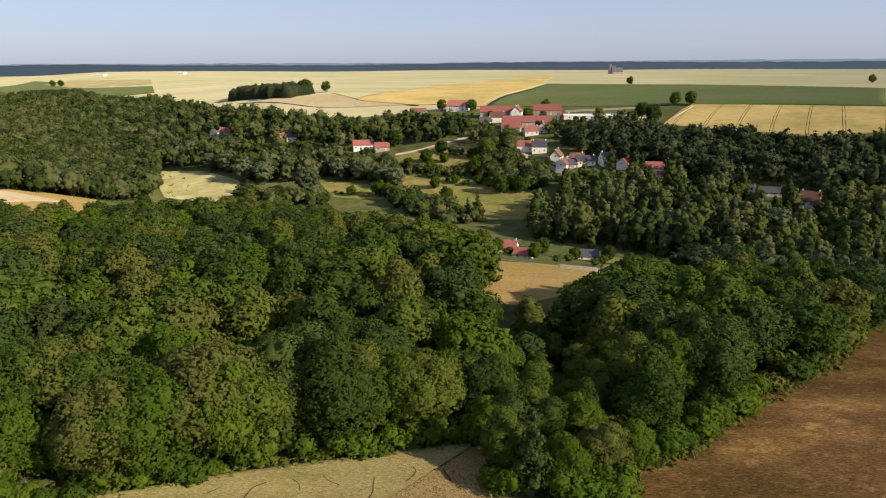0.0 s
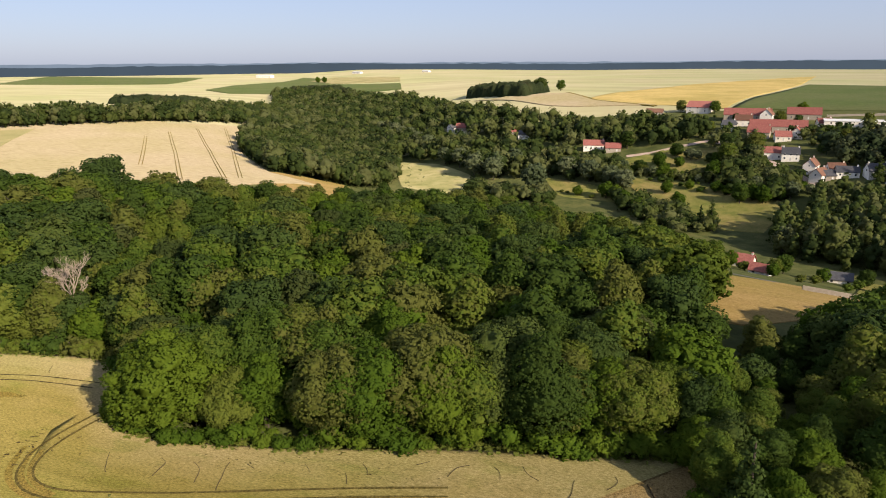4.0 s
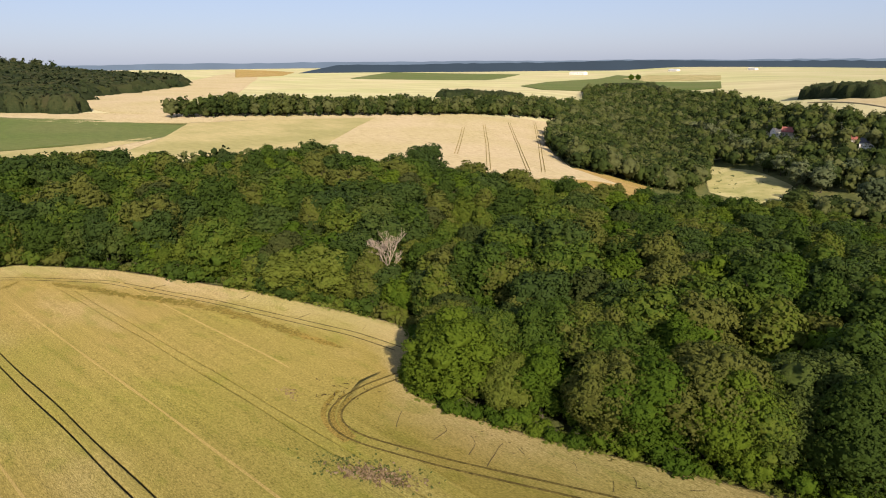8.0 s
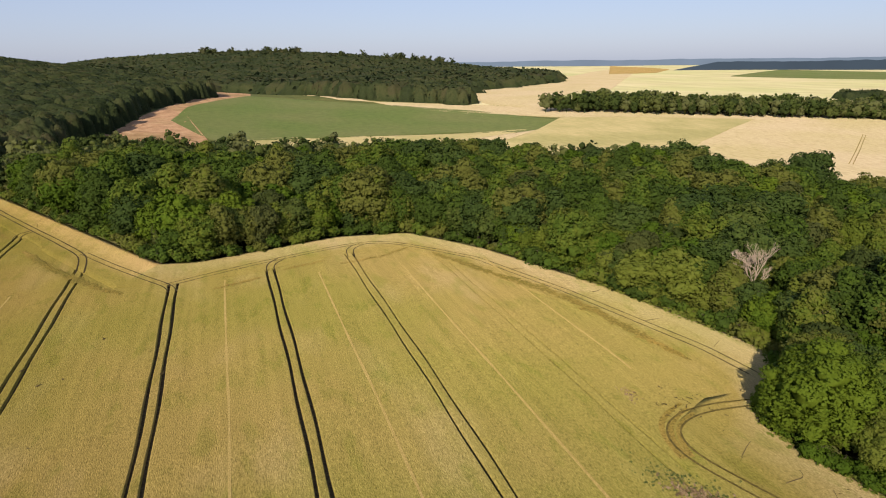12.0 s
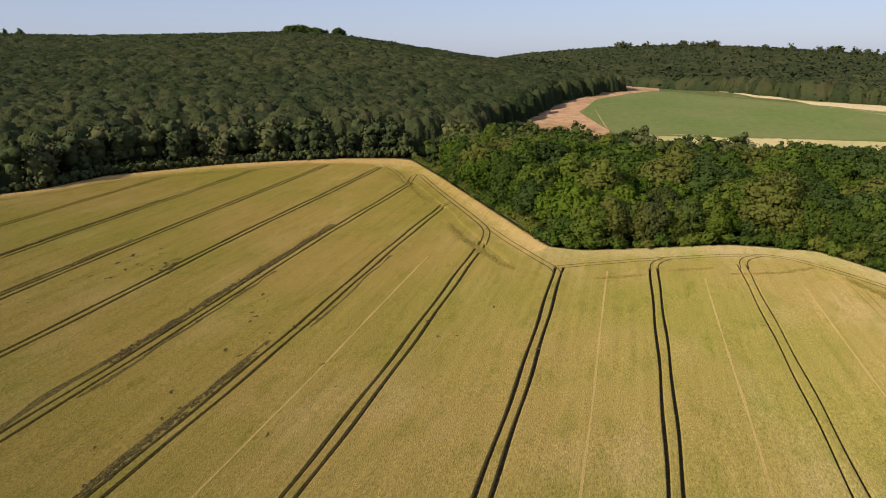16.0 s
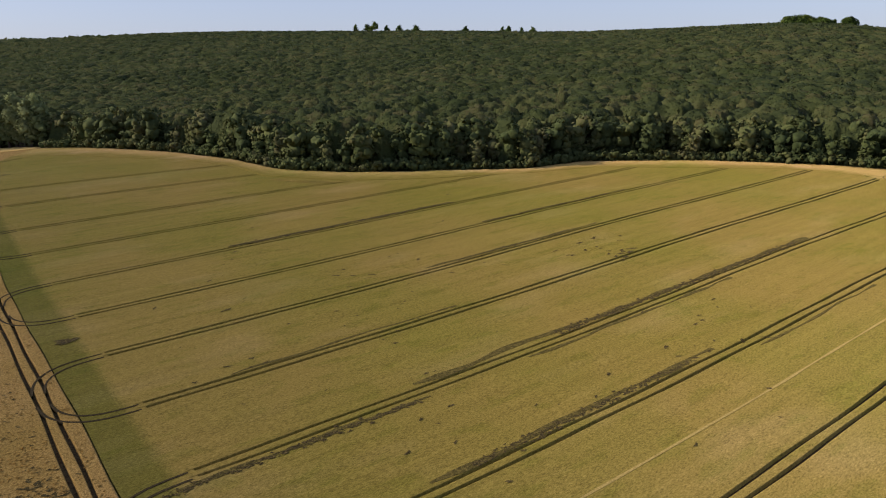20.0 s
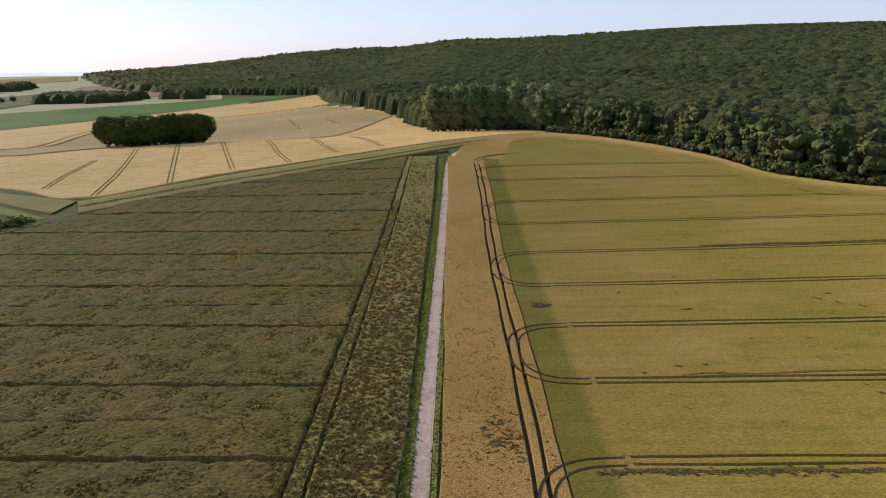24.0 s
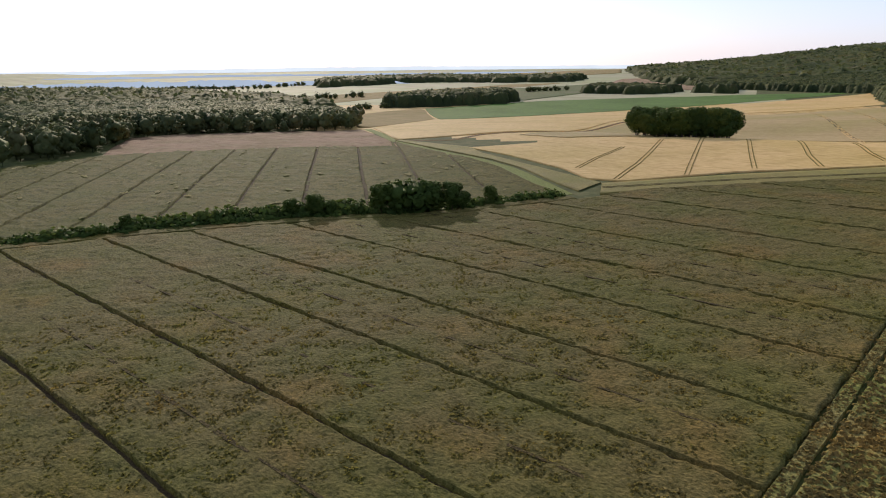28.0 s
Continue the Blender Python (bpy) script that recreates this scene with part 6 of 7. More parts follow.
NORTH_HILL = [(-605, -63), (-1386, 2), (-759, 116), (-646, 227), (-776, 260), (-1221, 436), (-1520, 755), (-1977, 982), (-2254, 807)] + [(-2600, 700), (-3500, 300), (-3300, -400), (-1700, -500), (-900, -150)]
nh = scatter(rng, NORTH_HILL, 13.0)
d = np.hypot(nh[:, 0], nh[:, 1])
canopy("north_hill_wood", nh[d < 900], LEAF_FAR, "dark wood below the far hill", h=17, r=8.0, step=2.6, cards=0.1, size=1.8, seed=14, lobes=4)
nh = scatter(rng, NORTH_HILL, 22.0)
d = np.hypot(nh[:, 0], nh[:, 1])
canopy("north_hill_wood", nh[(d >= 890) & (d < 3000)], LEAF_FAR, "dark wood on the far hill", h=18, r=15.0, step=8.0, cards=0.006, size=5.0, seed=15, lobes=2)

ridge = []
for low, high, count in ((84.0, 91.5, 34), (72.0, 77.5, 26), (79.0, 81.0, 6)):
    for k in range(count):
        a, q = radians(rng.uniform(low, high) + 90), rng.uniform(2450, 2650)
        ridge.append((math.cos(a) * q, math.sin(a) * q))
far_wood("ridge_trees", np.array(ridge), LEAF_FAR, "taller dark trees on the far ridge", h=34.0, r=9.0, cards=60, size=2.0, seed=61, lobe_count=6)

# ---- valley woods ----
SEEN_HOUSES = [212.4, 388.2, 195.2, 409.5, 141.3, 460.6, 101.9, 491.4, 118.7, 487.8, 85.2, 502.3, -66.7, 585.9, -215.3, 694.5, -144.3, 640.4, 32.1, 326.7, 69.4, 318.8, 67.9, 529.9]


def wood(name, poly, gap, mat, label, seed, h=14.0, r=5.2, cards=1.5, size=0.55, step=1.6, lobes=6, kind="round"):
    pts = scatter(rng, poly, gap)
    for hx, hy in zip(SEEN_HOUSES[::2], SEEN_HOUSES[1::2]):
        dist = math.hypot(hx, hy)
        off = np.abs(pts[:, 0] * hy - pts[:, 1] * hx) / dist
        way = (pts[:, 0] * hx + pts[:, 1] * hy) / dist
        pts = pts[~((off < 9) & (way > dist - 36) & (way < dist + 10))]
    if step < 2:
        return far_wood(name, pts, mat, label, h=h, r=r, cards=150, size=0.60, seed=seed, lobe_count=10, kind=kind)
    return canopy(name, pts, mat, label, h=h, r=r, cards=cards, size=size, seed=seed, step=step, lobes=lobes)


wood("valley_wood", [(-473, 746), (-452, 843), (-283, 722), (-185, 624), (-65, 553), (-36, 528), (-38, 500), (-96, 520), (-134, 520), (-204, 586), (-267, 629), (-212, 512), (-210, 420), (-239, 369)], 11.0, LEAF_MASS, "mixed trees by the stream", 21, h=15, r=6.4)
wood("valley_wood", [(-697, 1114), (-630, 1155), (-502, 1077), (-392, 1016), (-311, 895), (-220, 755), (-127, 677), (-74, 639), (-1, 631), (23, 595), (8, 575), (-44, 581), (-88, 588), (-191, 648), (-295, 752), (-494, 781)], 11.5, LEAF_MASS, "mixed trees on the valley side", 22, h=15, r=6.6)
wood("valley_wood", [(92, 531), (124, 552), (168, 529), (207, 492), (246, 466), (293, 457), (256, 393), (229, 395), (180, 420), (153, 444), (124, 477), (105, 499)], 8.5, LEAF_SHADE, "dark trees on the steep valley side", 23, h=16)
wood("valley_wood", [(52, 395), (74, 431), (100, 437), (143, 435), (176, 410), (199, 388), (239, 363), (173, 255), (135, 255), (125, 314), (92, 332), (79, 337), (66, 346), (50, 364)], 8.0, LEAF_MASS, "tall grey green trees on the valley floor", 24, h=18, r=4.6, kind="tall")
wood("valley_wood", [(77, 459), (129, 464), (152, 442), (140, 426), (99, 431), (78, 432)], 9.0, LEAF_MASS, "grey green willows below the houses", 25, h=14, r=4.4, kind="tall")
wood("valley_wood", [(-444, 654), (-334, 477), (-236, 366), (-203, 395), (-216, 517), (-252, 608), (-314, 738), (-402, 856), (-487, 874)], 11.5, LEAF_MASS, "dark wood beside the pale wheat", 26, h=15, r=6.8)
wood("valley_wood", [(-454, 681), (-487, 874), (-407, 867), (-356, 888), (-358, 922), (-491, 1052), (-500, 973), (-564, 930), (-516, 618), (-499, 510), (-459, 550)], 12.0, LEAF_MASS, "trees of the upper valley", 27, h=15, r=7.0)
wood("valley_wood", [(30, 553), (55, 553), (64, 516), (88, 484), (87, 467), (57, 457), (31, 475), (28, 508)], 8.0, LEAF_MASS, "trees below the village lane", 51, h=10)
wood("valley_wood", [(-152, 506), (-128, 493), (-89, 481), (-72, 472), (-85, 457), (-116, 461), (-143, 482)], 8.0, LEAF_MASS, "row of trees before the pale meadow", 52, h=8)
wood("valley_wood", [(-36, 468), (-16, 456), (6, 439), (22, 400), (5, 394), (-15, 414), (-35, 448)], 8.0, LEAF_MASS, "trees at the foot of the near wood", 53, h=8)
wood("valley_wood", [(-36, 528), (-10, 516), (24, 506), (27, 494), (-1, 500), (-31, 515)], 7.0, LEAF_MASS, "hedge trees between two meadows", 54, h=5, r=3.5)
wood("valley_wood", [(-64, 549), (-36, 527), (-25, 487), (-38, 489), (-60, 510), (-97, 529)], 8.0, LEAF_MASS, "trees between two meadows", 55, h=9)
wood("valley_wood", [(89, 249), (102, 217), (115, 169), (135, 199), (130, 277), (117, 301)], 7.5, LEAF_SHADE, "dark trees along the valley road", 56, h=13)
wood("wood_belt", [(-581, 266), (-551, 343), (-475, 485), (-460, 658), (-502, 706), (-519, 530), (-580, 429), (-631, 366)], 8.0, LEAF_MASS, "belt of trees behind the pale wheat", 28, h=15)
wood("far_hedge", [(-646, 665), (-600, 718), (-578, 761), (-610, 802), (-642, 768), (-701, 739)], 14.0, LEAF_FAR, "dark hedge across the plateau", 29, h=9, r=7, size=1.6, step=2.5, cards=0.1)
wood("far_copse", [(-670, 1120), (-572, 1166), (-633, 1226), (-706, 1188)], 12.0, LEAF_FAR, "dark copse on the valley rim", 30, h=14, r=7, size=1.5, step=2.5, cards=0.1)
wood("far_copse", [(-279, 939), (-190, 843), (-164, 884), (-173, 936), (-203, 902), (-281, 972)], 10.0, LEAF_FAR, "row of trees on the valley rim", 31, h=15, r=6.5, size=1.4, step=2.2, cards=0.15)
far_wood("village_trees", scatter(rng, [(-7, 647), (33, 602), (92, 548), (150, 550), (173, 582), (99, 592), (46, 580), (34, 542), (22, 574)], 15.0), LEAF_MASS, "garden trees among the houses", h=10, r=4.2, cards=80, size=0.8, seed=34)
# trees standing alone or in rows in the valley
for kind, spot, s in ((WILLOW, (-96.6, 489.1), 1.5), (WILLOW, (-194, 578), 1.1), (WILLOW, (-176, 563), 1.2), (WILLOW, (-155, 534), 1.35), (WILLOW, (-136, 523), 1.3), (WILLOW, (-78, 519), 1.2), (WILLOW, (-60, 509), 1.2), (WILLOW, (-44, 497), 1.1), (WILLOW, (-126, 552), 1.2), (WILLOW, (-233, 643), 1.2), (WILLOW, (-283, 721), 1.1), (WILLOW, (-317, 762), 1.2), (WILLOW, (-349, 792), 1.1), (WILLOW, (-302, 742), 1.1), (WILLOW, (-258, 682), 1.1), (POPLAR, (-134.9, 530.9), 1.1), (POPLAR, (-153.1, 541.7), 1.0), (WILLOW, (-33.5, 486.0), 1.1), (POPLAR, (-145.5, 489.1), 0.5), (OAK, (33.2, 526.5), 1.1), (OAK2, (23.5, 503.3), 0.9), (OAK, (-39.1, 579.5), 1.0),
                      (SPRUCE, (20.8, 405.9), 1.1), (SPRUCE, (15.3, 412.3), 0.8), (OAK2, (2.5, 450.0), 0.8), (OAK2, (-5.3, 478.2), 0.7), (OAK, (38.4, 455.3), 0.9), (OAK2, (51.4, 454.2), 0.9), (OAK2, (46.3, 459.5), 0.8), (WILLOW, (53.8, 373.0), 1.0), (SPRUCE, (79.8, 444.0), 1.0),
                      (OAK, (214.5, 649.7), 0.9), (OAK, (229.0, 649.6), 0.9), (OAK, (167.6, 589.7), 1.0), (BEECH, (170.5, 566.7), 1.1), (OAK, (134.5, 601.2), 0.7), (OAK, (-150.7, 921.5), 1.0), (BEECH, (-171.1, 885.7), 1.3), (OAK, (28.7, 678.7), 0.8), (OAK, (-0.2, 691.4), 0.8), (OAK2, (96.9, 660.4), 0.8),
                      (SPRUCE, (116.7, 478.5), 1.0), (SPRUCE, (133.2, 459.7), 0.9), (OAK, (52.1, 545.5), 1.1), (BEECH, (34.7, 551.4), 1.0), (OAK2, (661.6, 1092.8), 1.0), (OAK2, (-895.1, 1636.2), 1.2), (OAK2, (-877.6, 1638.9), 1.2), (OAK2, (302.1, 1140.5), 1.0), (WILLOW, (172.8, 345.9), 1.3), (WILLOW, (123.7, 361.4), 1.1), (POPLAR, (166.3, 354.5), 1.1)):
    plant(kind, *spot, s, rng.uniform(0, 6.28), 1.1)
for x, y in np.concatenate([along([(-35, 514), (-10, 499), (30, 473), (40, 454)], 9.0), along([(-78, 485), (-36, 465), (-16, 432)], 9.0), along([(-27, 526), (7, 507), (28, 513)], 10.0), along([(-21, 534), (7, 526)], 8.0)]):
    plant(BUSH if rng.random() < 0.5 else OAK2, x + rng.uniform(-3, 3), y + rng.uniform(-3, 3), rng.uniform(0.5, 0.9), rng.uniform(0, 6.28), 1.2)

for line, gap, low, high in (([(-36, 524), (-10, 512), (13, 498), (34, 480)], 5.0, 0.35, 0.7), ([(-6, 558), (8, 544), (29, 530)], 5.5, 0.4, 0.75), ([(48, 480), (56, 465), (70, 456)], 6.0, 0.5, 0.85),
                             ([(43, 538), (58, 514), (71, 492), (80, 468), (96, 453), (116, 457), (130, 442), (144, 438)], 6.5, 0.35, 0.62)):
    for x, y in along(line, gap):
        plant((OAK2, OAK, ELM, BUSH, WILLOW)[rng.integers(5)], x + rng.uniform(-3, 3), y + rng.uniform(-3, 3), rng.uniform(low, high), rng.uniform(0, 6.28), rng.uniform(1.0, 1.3))
for x, y in ((51, 591), (56, 560), (67, 543), (94, 534), (107, 512), (130, 505), (149, 486), (82, 574), (97, 553), (38, 609), (113, 591), (133, 594), (9, 620), (23, 605), (-6, 632), (60, 612), (44, 640), (88, 612), (76, 622), (28, 660), (112, 560), (104, 575)):
    plant((OAK2, OAK, BEECH, BUSH)[rng.integers(4)], x, y, rng.uniform(0.4, 0.75), rng.uniform(0, 6.28), rng.uniform(1.0, 1.3))

for spot, kind, size in (((26, 320), OAK2, 0.55), ((37, 318), BUSH, 0.9), ((43, 312), OAK, 0.5), ((31, 310), BUSH, 0.8), ((40, 292), OAK2, 0.45), ((30, 300), BUSH, 0.9), ((62, 312), OAK2, 0.5), ((78, 314), OAK, 0.55), ((74, 306), BUSH, 0.9), ((57, 300), BUSH, 0.8), ((50, 290), BUSH, 0.7), ((84, 300), OAK2, 0.5), ((66, 288), BUSH, 0.7), ((90, 290), BUSH, 1.0), ((20, 330), OAK, 0.7), ((48, 322), OAK, 0.6)):
    plant(kind, *spot, size, rng.uniform(0, 6.28), 1.15)

# ---- south: copse, hedge, woods in the haze ----
COPSE = [(211, -424), (181, -426), (155, -449), (166, -472), (188, -479), (215, -467)]
for x, y in scatter(rng, COPSE, 6.0):
    plant(BEECH if rng.random() < 0.6 else HEDGE_TREE, x, y, rng.uniform(1.0, 1.35), rng.uniform(0, 6.28), 1.1)
for x, y in along(HEDGE, 2.3):
    plant(HEDGE_BUSH, x + rng.uniform(-0.8, 0.8), y + rng.uniform(-0.8, 0.8), rng.uniform(0.55, 1.15), rng.uniform(0, 6.28), rng.uniform(1.1, 1.5))
for spot, s in (((221.5, -84.9), 0.38), ((218.2, -89.6), 0.38), ((215.5, -96.3), 0.6), ((206.7, -118.0), 0.5), ((203.9, -123.1), 0.5), ((200.6, -128.6), 0.5), ((191.9, -141.8), 0.7), ((185.7, -147.7), 0.85), ((182.7, -151.5), 0.6), ((177.0, -158.5), 0.55), ((171.5, -164.7), 1.15), ((167.4, -168.9), 1.3),
                ((163.7, -174.8), 1.3), ((160.1, -178.2), 1.15), ((156.0, -184.0), 1.1), ((155.0, -188.9), 0.7), ((153.2, -202.3), 0.72)):
    plant(HEDGE_TREE if s < 0.6 or s > 1.2 else BEECH, *spot, s if s < 0.6 or s > 1.2 else s * 0.68, rng.uniform(0, 6.28), rng.uniform(0.9, 1.15))
SOUTH_VALLEY = [(397, -114), (409, -129), (435, -185), (489, -219), (517, -265), (469, -325), (442, -384), (504, -450), (810, -677), (999, -689), (1226, -626), (1413, -501), (1365, -393)]
south = scatter(rng, SOUTH_VALLEY, 11.5, 0.5)
d = np.hypot(south[:, 0], south[:, 1])
far_wood("south_wood", south[d < 690], LEAF_FAR_DIM, "dense trees of the southern valley", h=15.0, r=7.0, cards=90, size=0.8, seed=41, lobe_count=9)
canopy("south_wood", south[d >= 680], LEAF_FAR_DIM, "dense trees of the southern valley", h=15.0, r=8.0, step=2.6, cards=0.2, size=1.0, seed=48, lobes=5)
for x, y in along([(218, -100), (210, -114), (206, -128), (198, -136), (193, -144), (188, -152), (180, -163)], 2.1):
    plant(HEDGE_BUSH, x + rng.uniform(-1.0, 1.0), y + rng.uniform(-1.0, 1.0), rng.uniform(0.9, 1.6), rng.uniform(0, 6.28), rng.uniform(1.0, 1.4))
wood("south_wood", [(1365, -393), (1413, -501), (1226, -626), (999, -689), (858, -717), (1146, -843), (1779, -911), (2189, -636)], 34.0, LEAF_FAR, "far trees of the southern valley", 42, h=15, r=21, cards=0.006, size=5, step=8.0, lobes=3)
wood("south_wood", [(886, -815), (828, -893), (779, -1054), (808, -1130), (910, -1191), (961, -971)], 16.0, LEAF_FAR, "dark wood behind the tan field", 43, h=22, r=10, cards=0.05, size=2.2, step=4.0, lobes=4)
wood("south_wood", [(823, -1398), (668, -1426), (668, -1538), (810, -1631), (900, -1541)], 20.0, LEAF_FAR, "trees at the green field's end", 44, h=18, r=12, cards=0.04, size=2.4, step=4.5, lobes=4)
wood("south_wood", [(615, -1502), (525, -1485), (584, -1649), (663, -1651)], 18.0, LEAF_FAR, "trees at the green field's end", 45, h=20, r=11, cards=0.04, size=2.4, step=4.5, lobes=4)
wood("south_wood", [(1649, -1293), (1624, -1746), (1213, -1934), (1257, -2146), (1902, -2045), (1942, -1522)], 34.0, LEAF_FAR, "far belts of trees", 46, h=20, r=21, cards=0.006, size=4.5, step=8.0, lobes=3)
rows = [along(line, 5.5) for line in ([(873, -777), (871, -910), (888, -1071)], [(1188, -819), (1165, -913), (1135, -1026)], [(1098, -561), (1080, -653), (1055, -727)], [(987, -1401), (937, -1523)], [(1899, -1006), (1771, -1163), (1847, -1448), (1729, -1490)])]
rows = np.concatenate(rows)
rows = rows[rng.random(len(rows)) < 0.75] + rng.normal(0, 6, (1, 2))
far_wood("far_hedges", rows + rng.normal(0, 4, rows.shape), LEAF_FAR_DIM, "broken rows of trees between far fields", h=10.0, r=6.0, cards=50, size=1.2, seed=62, lobe_count=7)
for p in PROTOS:
    for o in (p, *p.children_recursive):
        bpy.data.objects.remove(o)


# ---- village ----
PLASTER = material("plaster", [(0.732, 0.684, 0.590), (0.873, 0.838, 0.755)], 0.6, 0.9, per_object=0.3)
STONE = material("stone_wall", [(0.34, 0.29, 0.23), (0.48, 0.42, 0.34)], 1.2, 0.9, per_object=0.3)
TILE_RED = material("tile_red", [(0.206, 0.077, 0.065), (0.303, 0.112, 0.094), (0.413, 0.169, 0.138)], 1.5, 0.85, per_object=0.4, bump=0.05, bump_scale=4)
TILE_BROWN = material("tile_brown", [(0.15, 0.08, 0.055), (0.24, 0.13, 0.09)], 1.5, 0.85, per_object=0.3, bump=0.05, bump_scale=4)
SLATE = material("slate", [(0.06, 0.06, 0.065), (0.12, 0.12, 0.13)], 1.5, 0.6, per_object=0.3)
GLASS = material("window_glass", [(0.02, 0.025, 0.03), (0.05, 0.055, 0.06)], 1.0, 0.15)
PAINT = material("painted_wood", [(0.55, 0.53, 0.50), (0.7, 0.68, 0.65)], 1.0, 0.6, per_object=0.6)
SHEET_ROOF = material("sheet_roof", [(0.55, 0.55, 0.53), (0.70, 0.70, 0.68)], 0.8, 0.6)


def box(x0, x1, y0, y1, z0, z1):
    bm = bmesh.new()
    bmesh.ops.create_cube(bm, size=1)
    for v in bm.verts:
        v.co = ((x0 + x1) / 2 + v.co.x * (x1 - x0), (y0 + y1) / 2 + v.co.y * (y1 - y0), (z0 + z1) / 2 + v.co.z * (z1 - z0))
    return bm


def house(x, y, turn, length, depth, eaves, rise, walls, tiles, label, chimneys=1, windows=4, name="house", category="house"):
    """A gabled house: walls with gables, two roof slopes with overhang, chimneys, windows, a door."""
    root = tagged(new(name), label, category)
    root.matrix_world = pose(x, y, float(ground_z(x, y)) - 0.3, 0, 0, turn)
    a, b = length / 2, depth / 2
    e = eaves + 0.3
    v = [(-a, -b, -1.5), (a, -b, -1.5), (a, b, -1.5), (-a, b, -1.5), (-a, -b, e), (a, -b, e), (a, b, e), (-a, b, e), (-a, 0, e + rise), (a, 0, e + rise)]
    f = [(0, 1, 5, 4), (2, 3, 7, 6), (1, 2, 6, 9, 5), (3, 0, 4, 8, 7), (4, 5, 9, 8), (6, 7, 8, 9), (3, 2, 1, 0)]
    part("wall", mesh_of("house_wall", v, f, walls), root)
    o = 0.45
    for side in (-1, 1):
        k = rise / b
        low, th = (b + o), 0.22
        q = [(-a - o, side * low, e - o * k + 0.05), (a + o, side * low, e - o * k + 0.05), (a + o, 0, e + rise + 0.05), (-a - o, 0, e + rise + 0.05)]
        q += [(p[0], p[1], p[2] + th) for p in q]
        ff = [(3, 2, 1, 0), (4, 5, 6, 7), (0, 1, 5, 4), (1, 2, 6, 5), (2, 3, 7, 6), (3, 0, 4, 7)]
        if side > 0:
            ff = [g[::-1] for g in ff]
        part("roof", mesh_of("house_roof", q, ff, tiles), root)
    for c in range(chimneys):
        cx = (-a + 0.8) if c else (a - 0.8)
        ch = part("chimney", bm_mesh("chimney", box(cx - 0.35, cx + 0.35, -0.3, 0.5, e + rise - 1.2, e + rise + 1.1), walls), root)
        part("chimney_cap", bm_mesh("chimney_cap", box(cx - 0.45, cx + 0.45, -0.4, 0.6, e + rise + 1.1, e + rise + 1.25), tiles), ch)
    for side in (-1, 1):
        n = windows
        for k in range(n):
            wx = -a + length * (k + 0.5) / n
            for lev in range(2 if eaves > 4.6 else 1):
                z0 = 1.2 + 2.7 * lev
                if side < 0 and k == n // 2 and lev == 0:
                    d = part("door", bm_mesh("door", box(wx - 0.5, wx + 0.5, -b - 0.06, -b + 0.02, 0.3, 2.4), PAINT), root)
                    part("door_handle", bm_mesh("door_handle", box(wx + 0.32, wx + 0.40, -b - 0.10, -b - 0.06, 1.3, 1.4), SLATE), d)
                    continue
                y0 = side * b
                w = part("window", bm_mesh("window_frame", box(wx - 0.55, wx + 0.55, y0 - 0.05, y0 + 0.05, z0, z0 + 1.4), PAINT), root)
                part("pane", bm_mesh("pane", box(wx - 0.45, wx + 0.45, y0 - 0.07, y0 + 0.07, z0 + 0.1, z0 + 1.3), GLASS), w)
    for side in (-1, 1):
        w = part("window", bm_mesh("window_frame", box(side * a - 0.05, side * a + 0.05, -0.5, 0.5, e - 0.6, e + 0.6), PAINT), root)
        part("pane", bm_mesh("pane", box(side * a - 0.07, side * a + 0.07, -0.4, 0.4, e - 0.5, e + 0.5), GLASS), w)
    return root


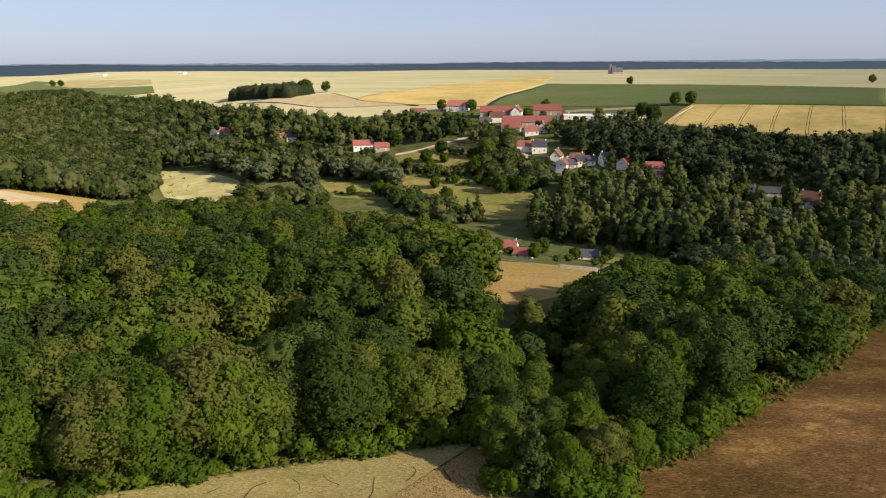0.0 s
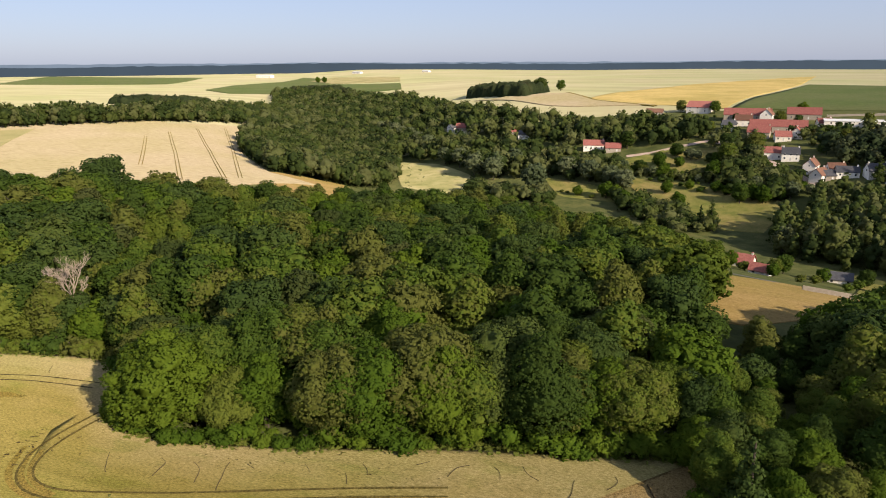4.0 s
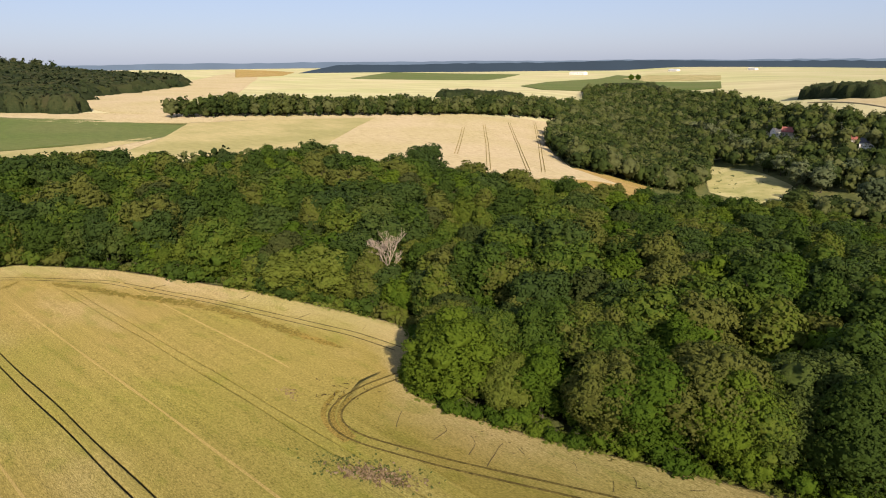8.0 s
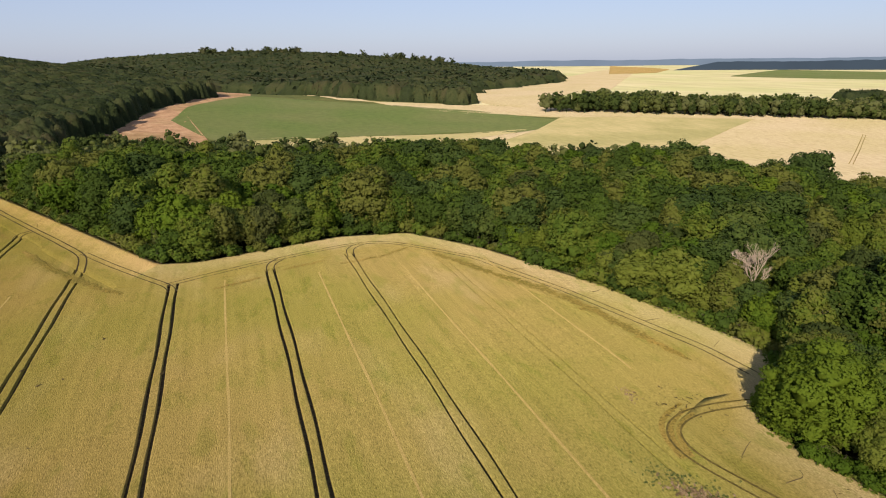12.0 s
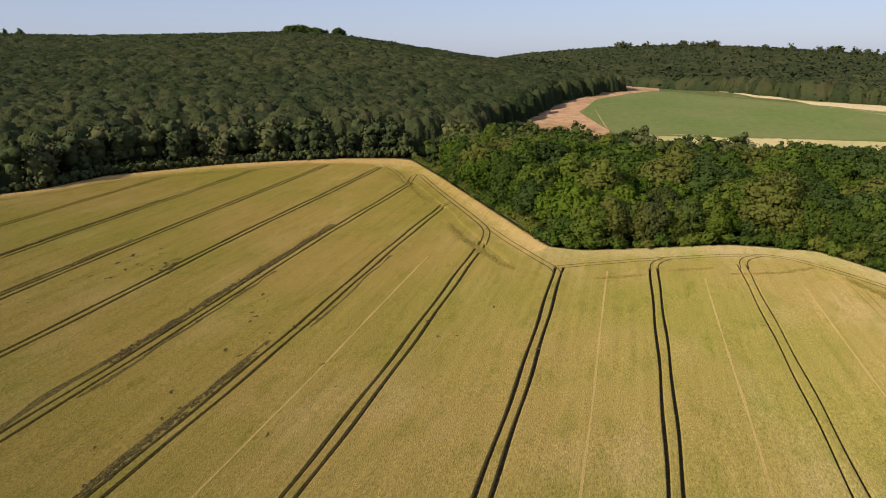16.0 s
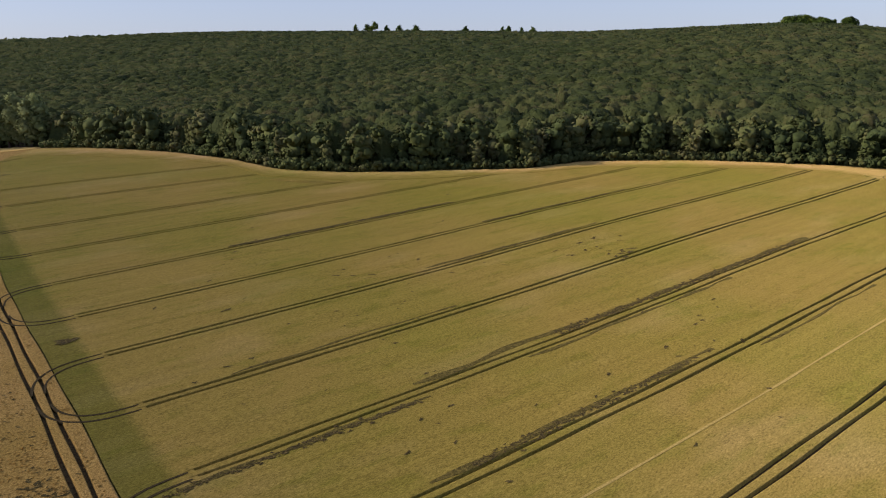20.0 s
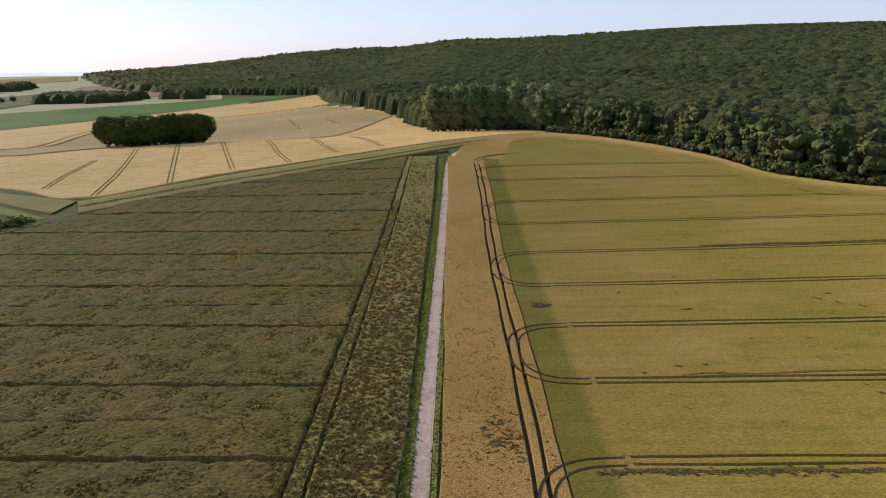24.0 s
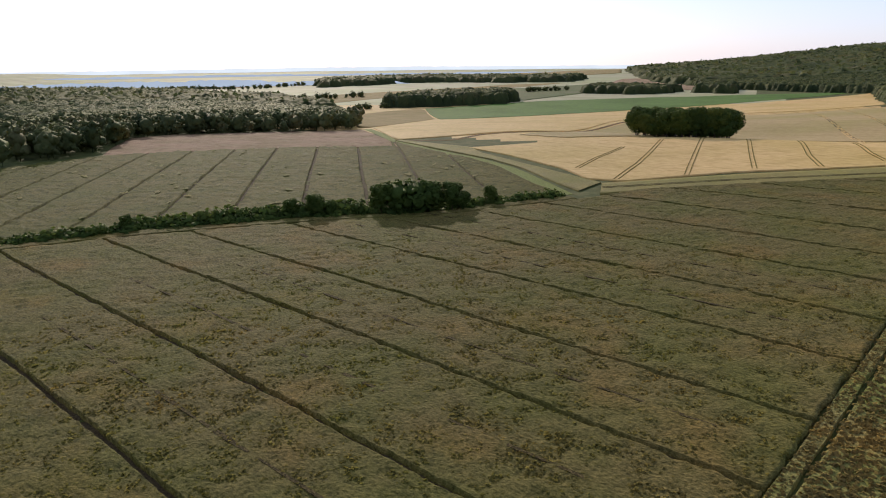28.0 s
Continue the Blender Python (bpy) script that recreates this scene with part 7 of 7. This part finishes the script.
for spot, turn, ln, dp, ev, rs, wall, tile, label, ch, wn_ in (
    ((16.4, 689.7), -20, 22, 16, 6, 5.0, PLASTER, TILE_RED, "white walled barn with a red tiled roof", 0, 3),
    ((53.4, 646.9), -4, 40, 14, 5, 5.0, STONE, TILE_RED, "long red roofed barn", 0, 5),
    ((-23.4, 686.3), -4, 16, 10, 3, 3.0, STONE, TILE_BROWN, "low brown roofed shed", 0, 2),
    ((37.3, 611.4), 10, 11, 8, 5.5, 3.4, PLASTER, SLATE, "small white house with a slate roof", 1, 3),
    ((49.1, 624.4), -8, 14, 9, 5.5, 4.0, PLASTER, TILE_BROWN, "white house with a brown roof", 1, 3),
    ((72.3, 599.2), -3, 44, 12, 5, 4.6, STONE, TILE_RED, "very long farm wing with a red roof", 1, 7),
    ((58.0, 585.3), -12, 17, 11, 5, 4.8, STONE, TILE_RED, "red roofed stone house with a tall gable", 1, 3),
    ((73.0, 572.9), 4, 12, 9, 4, 3.6, PLASTER, TILE_RED, "pale house with a red roof", 1, 3),
    ((83.2, 579.3), 80, 14, 9, 4, 3.8, PLASTER, TILE_RED, "red roofed house turned to the street", 1, 3),
    ((95.4, 639.2), -6, 27, 15, 5, 5.0, STONE, TILE_RED, "broad red roofed barn", 0, 4),
    ((68.4, 641.0), 75, 15, 10, 5.5, 4.4, PLASTER, TILE_BROWN, "pale farmhouse with a brown roof", 2, 3),
    ((105.4, 606.8), 10, 11, 9, 3.5, 3.4, PLASTER, TILE_RED, "small house at the paddock", 1, 2),
    ((63.2, 533.5), -6, 13, 8, 5.5, 3.6, PLASTER, TILE_RED, "white house with a red roof and a chimney", 1, 3),
    ((73.7, 527.6), -6, 12, 8, 5.8, 4.0, PLASTER, SLATE, "white house with a dark slate roof", 2, 3),
    ((83.4, 504.1), 70, 13, 8, 5.5, 4.0, PLASTER, TILE_BROWN, "tall gabled house with a brown roof", 2, 3),
    ((86.1, 487.9), 60, 14, 8, 5, 3.8, PLASTER, TILE_BROWN, "gabled house on the village street", 1, 3),
    ((90.2, 488.7), 20, 10, 7, 3.5, 3.0, STONE, SLATE, "low stone outbuilding with slates", 0, 2),
    ((101.9, 491.4), 0, 14, 8, 4, 3.2, PLASTER, SLATE, "pale house with a slate roof", 1, 3),
    ((96.8, 498.7), 10, 11, 8, 4, 3.2, PLASTER, TILE_BROWN, "pale cottage with a brown roof", 1, 3),
    ((117.2, 488.1), 15, 13, 8, 5, 4.2, PLASTER, SLATE, "white gabled house with a slate roof", 2, 3),
    ((126.6, 477.7), 50, 12, 8, 4, 3.6, PLASTER, TILE_RED, "white house with a rusty red roof", 1, 3),
    ((130.9, 470.1), 90, 6, 5, 4, 2.0, PLASTER, TILE_BROWN, "narrow white house with a gable", 0, 1),
    ((141.3, 460.6), -8, 16, 8, 5.4, 3.8, PLASTER, TILE_RED, "white house with a red tiled roof", 1, 4),
    ((145.5, 454.4), -8, 7, 5, 2.6, 1.6, STONE, TILE_RED, "lean low red roofed shed", 0, 1),
    ((210.4, 389.2), -35, 11, 9, 4.5, 5.0, PLASTER, TILE_BROWN, "steep roofed villa with a tall gable", 2, 3),
    ((214.2, 385.3), -20, 11, 7, 3, 2.6, PLASTER, TILE_BROWN, "low wing of the villa with big windows", 0, 3),
    ((195.2, 409.5), -14, 18, 7, 2.8, 2.8, STONE, SLATE, "long low slate roofed house with dormers", 2, 5),
    ((-66.7, 585.9), 8, 18, 9, 4.5, 3.8, PLASTER, TILE_RED, "white farmhouse with a bright red roof", 1, 4),
    ((-50.2, 577.0), 8, 13, 9, 3.5, 3.6, STONE, TILE_RED, "dark red roofed barn", 0, 2),
    ((-228.0, 706.1), 60, 12, 8, 5, 4.0, PLASTER, SLATE, "small white gabled house among trees", 1, 3),
    ((-213.3, 692.0), 10, 13, 8, 5, 4.0, STONE, TILE_RED, "red roofed house among trees", 1, 3),
    ((-197.8, 681.1), -6, 15, 8, 4, 3.6, STONE, SLATE, "dark roofed house among trees", 1, 3),
    ((-154.3, 650.5), 12, 15, 9, 3, 3.6, STONE, TILE_RED, "orange roofed barn among trees", 0, 2),
    ((-134.7, 631.6), 0, 12, 8, 5, 3.2, PLASTER, SLATE, "white house with a slate roof among trees", 1, 3),
    ((31.1, 325.3), -20, 11, 8, 3.5, 3.2, PLASTER, TILE_RED, "cottage with a red roof by the valley road", 1, 3),
    ((35.7, 296.6), -25, 8, 6, 2.6, 2.4, PLASTER, TILE_RED, "small red roofed annex by the valley road", 0, 2),
    ((69.4, 318.8), -8, 10, 7, 2.8, 2.4, PLASTER, SLATE, "low bungalow with a grey roof", 0, 3),
    ((147.2, 316.3), -10, 14, 7, 2.8, 2.4, STONE, SLATE, "dark roofed house behind trees", 1, 3),
):
    house(*spot, turn, ln * 0.92, dp * 0.95, ev * 0.80, rs, wall, tile, label, ch, wn_)
house(141.7, 601.1, -3, 75, 9, 3.0, 1.2, PLASTER, SHEET_ROOF, "long low white shed beside the paddock", 0, 8, "shed", "shed")
house(-1369.0, 2129.2, -3, 60, 22, 7.0, 3.0, PLASTER, SHEET_ROOF, "long white barn on the far plain", 0, 8, "barn", "barn")
for x, y, w in ((-2269, 2112, 55), (-2154, 2200, 34), (-1118, 2339, 40), (-890, 2440, 30)):
    house(x, y, -20, w, 16, 5.0, 2.6, PLASTER, SHEET_ROOF, "pale farm shed on the far plain", 0, 5, "shed", "shed")
for k, (spot, w, h) in enumerate((((481.9, 2006.6), 12, 14), ((492.4, 2004.0), 30, 7), ((474.4, 2008.4), 8, 18))):
    house(*spot, 10 * k, w, 9, h * 0.8, 11, STONE, SLATE, "pale many towered manor far off on the horizon", 0, 3, "manor", "manor")


def wall_run(pts, label):
    ribbon("garden_wall", pts, 0.6, 1.6, STONE, label=label, category="wall")


wall_run([(113, 644), (143, 643), (184, 640)], "long pale stone wall along the green field")
wall_run([(191, 581), (218, 621), (227, 636)], "pale stone wall at the paddock's end")
wall_run([(64, 231), (52, 222), (39, 222)], "low pale wall by the valley road")
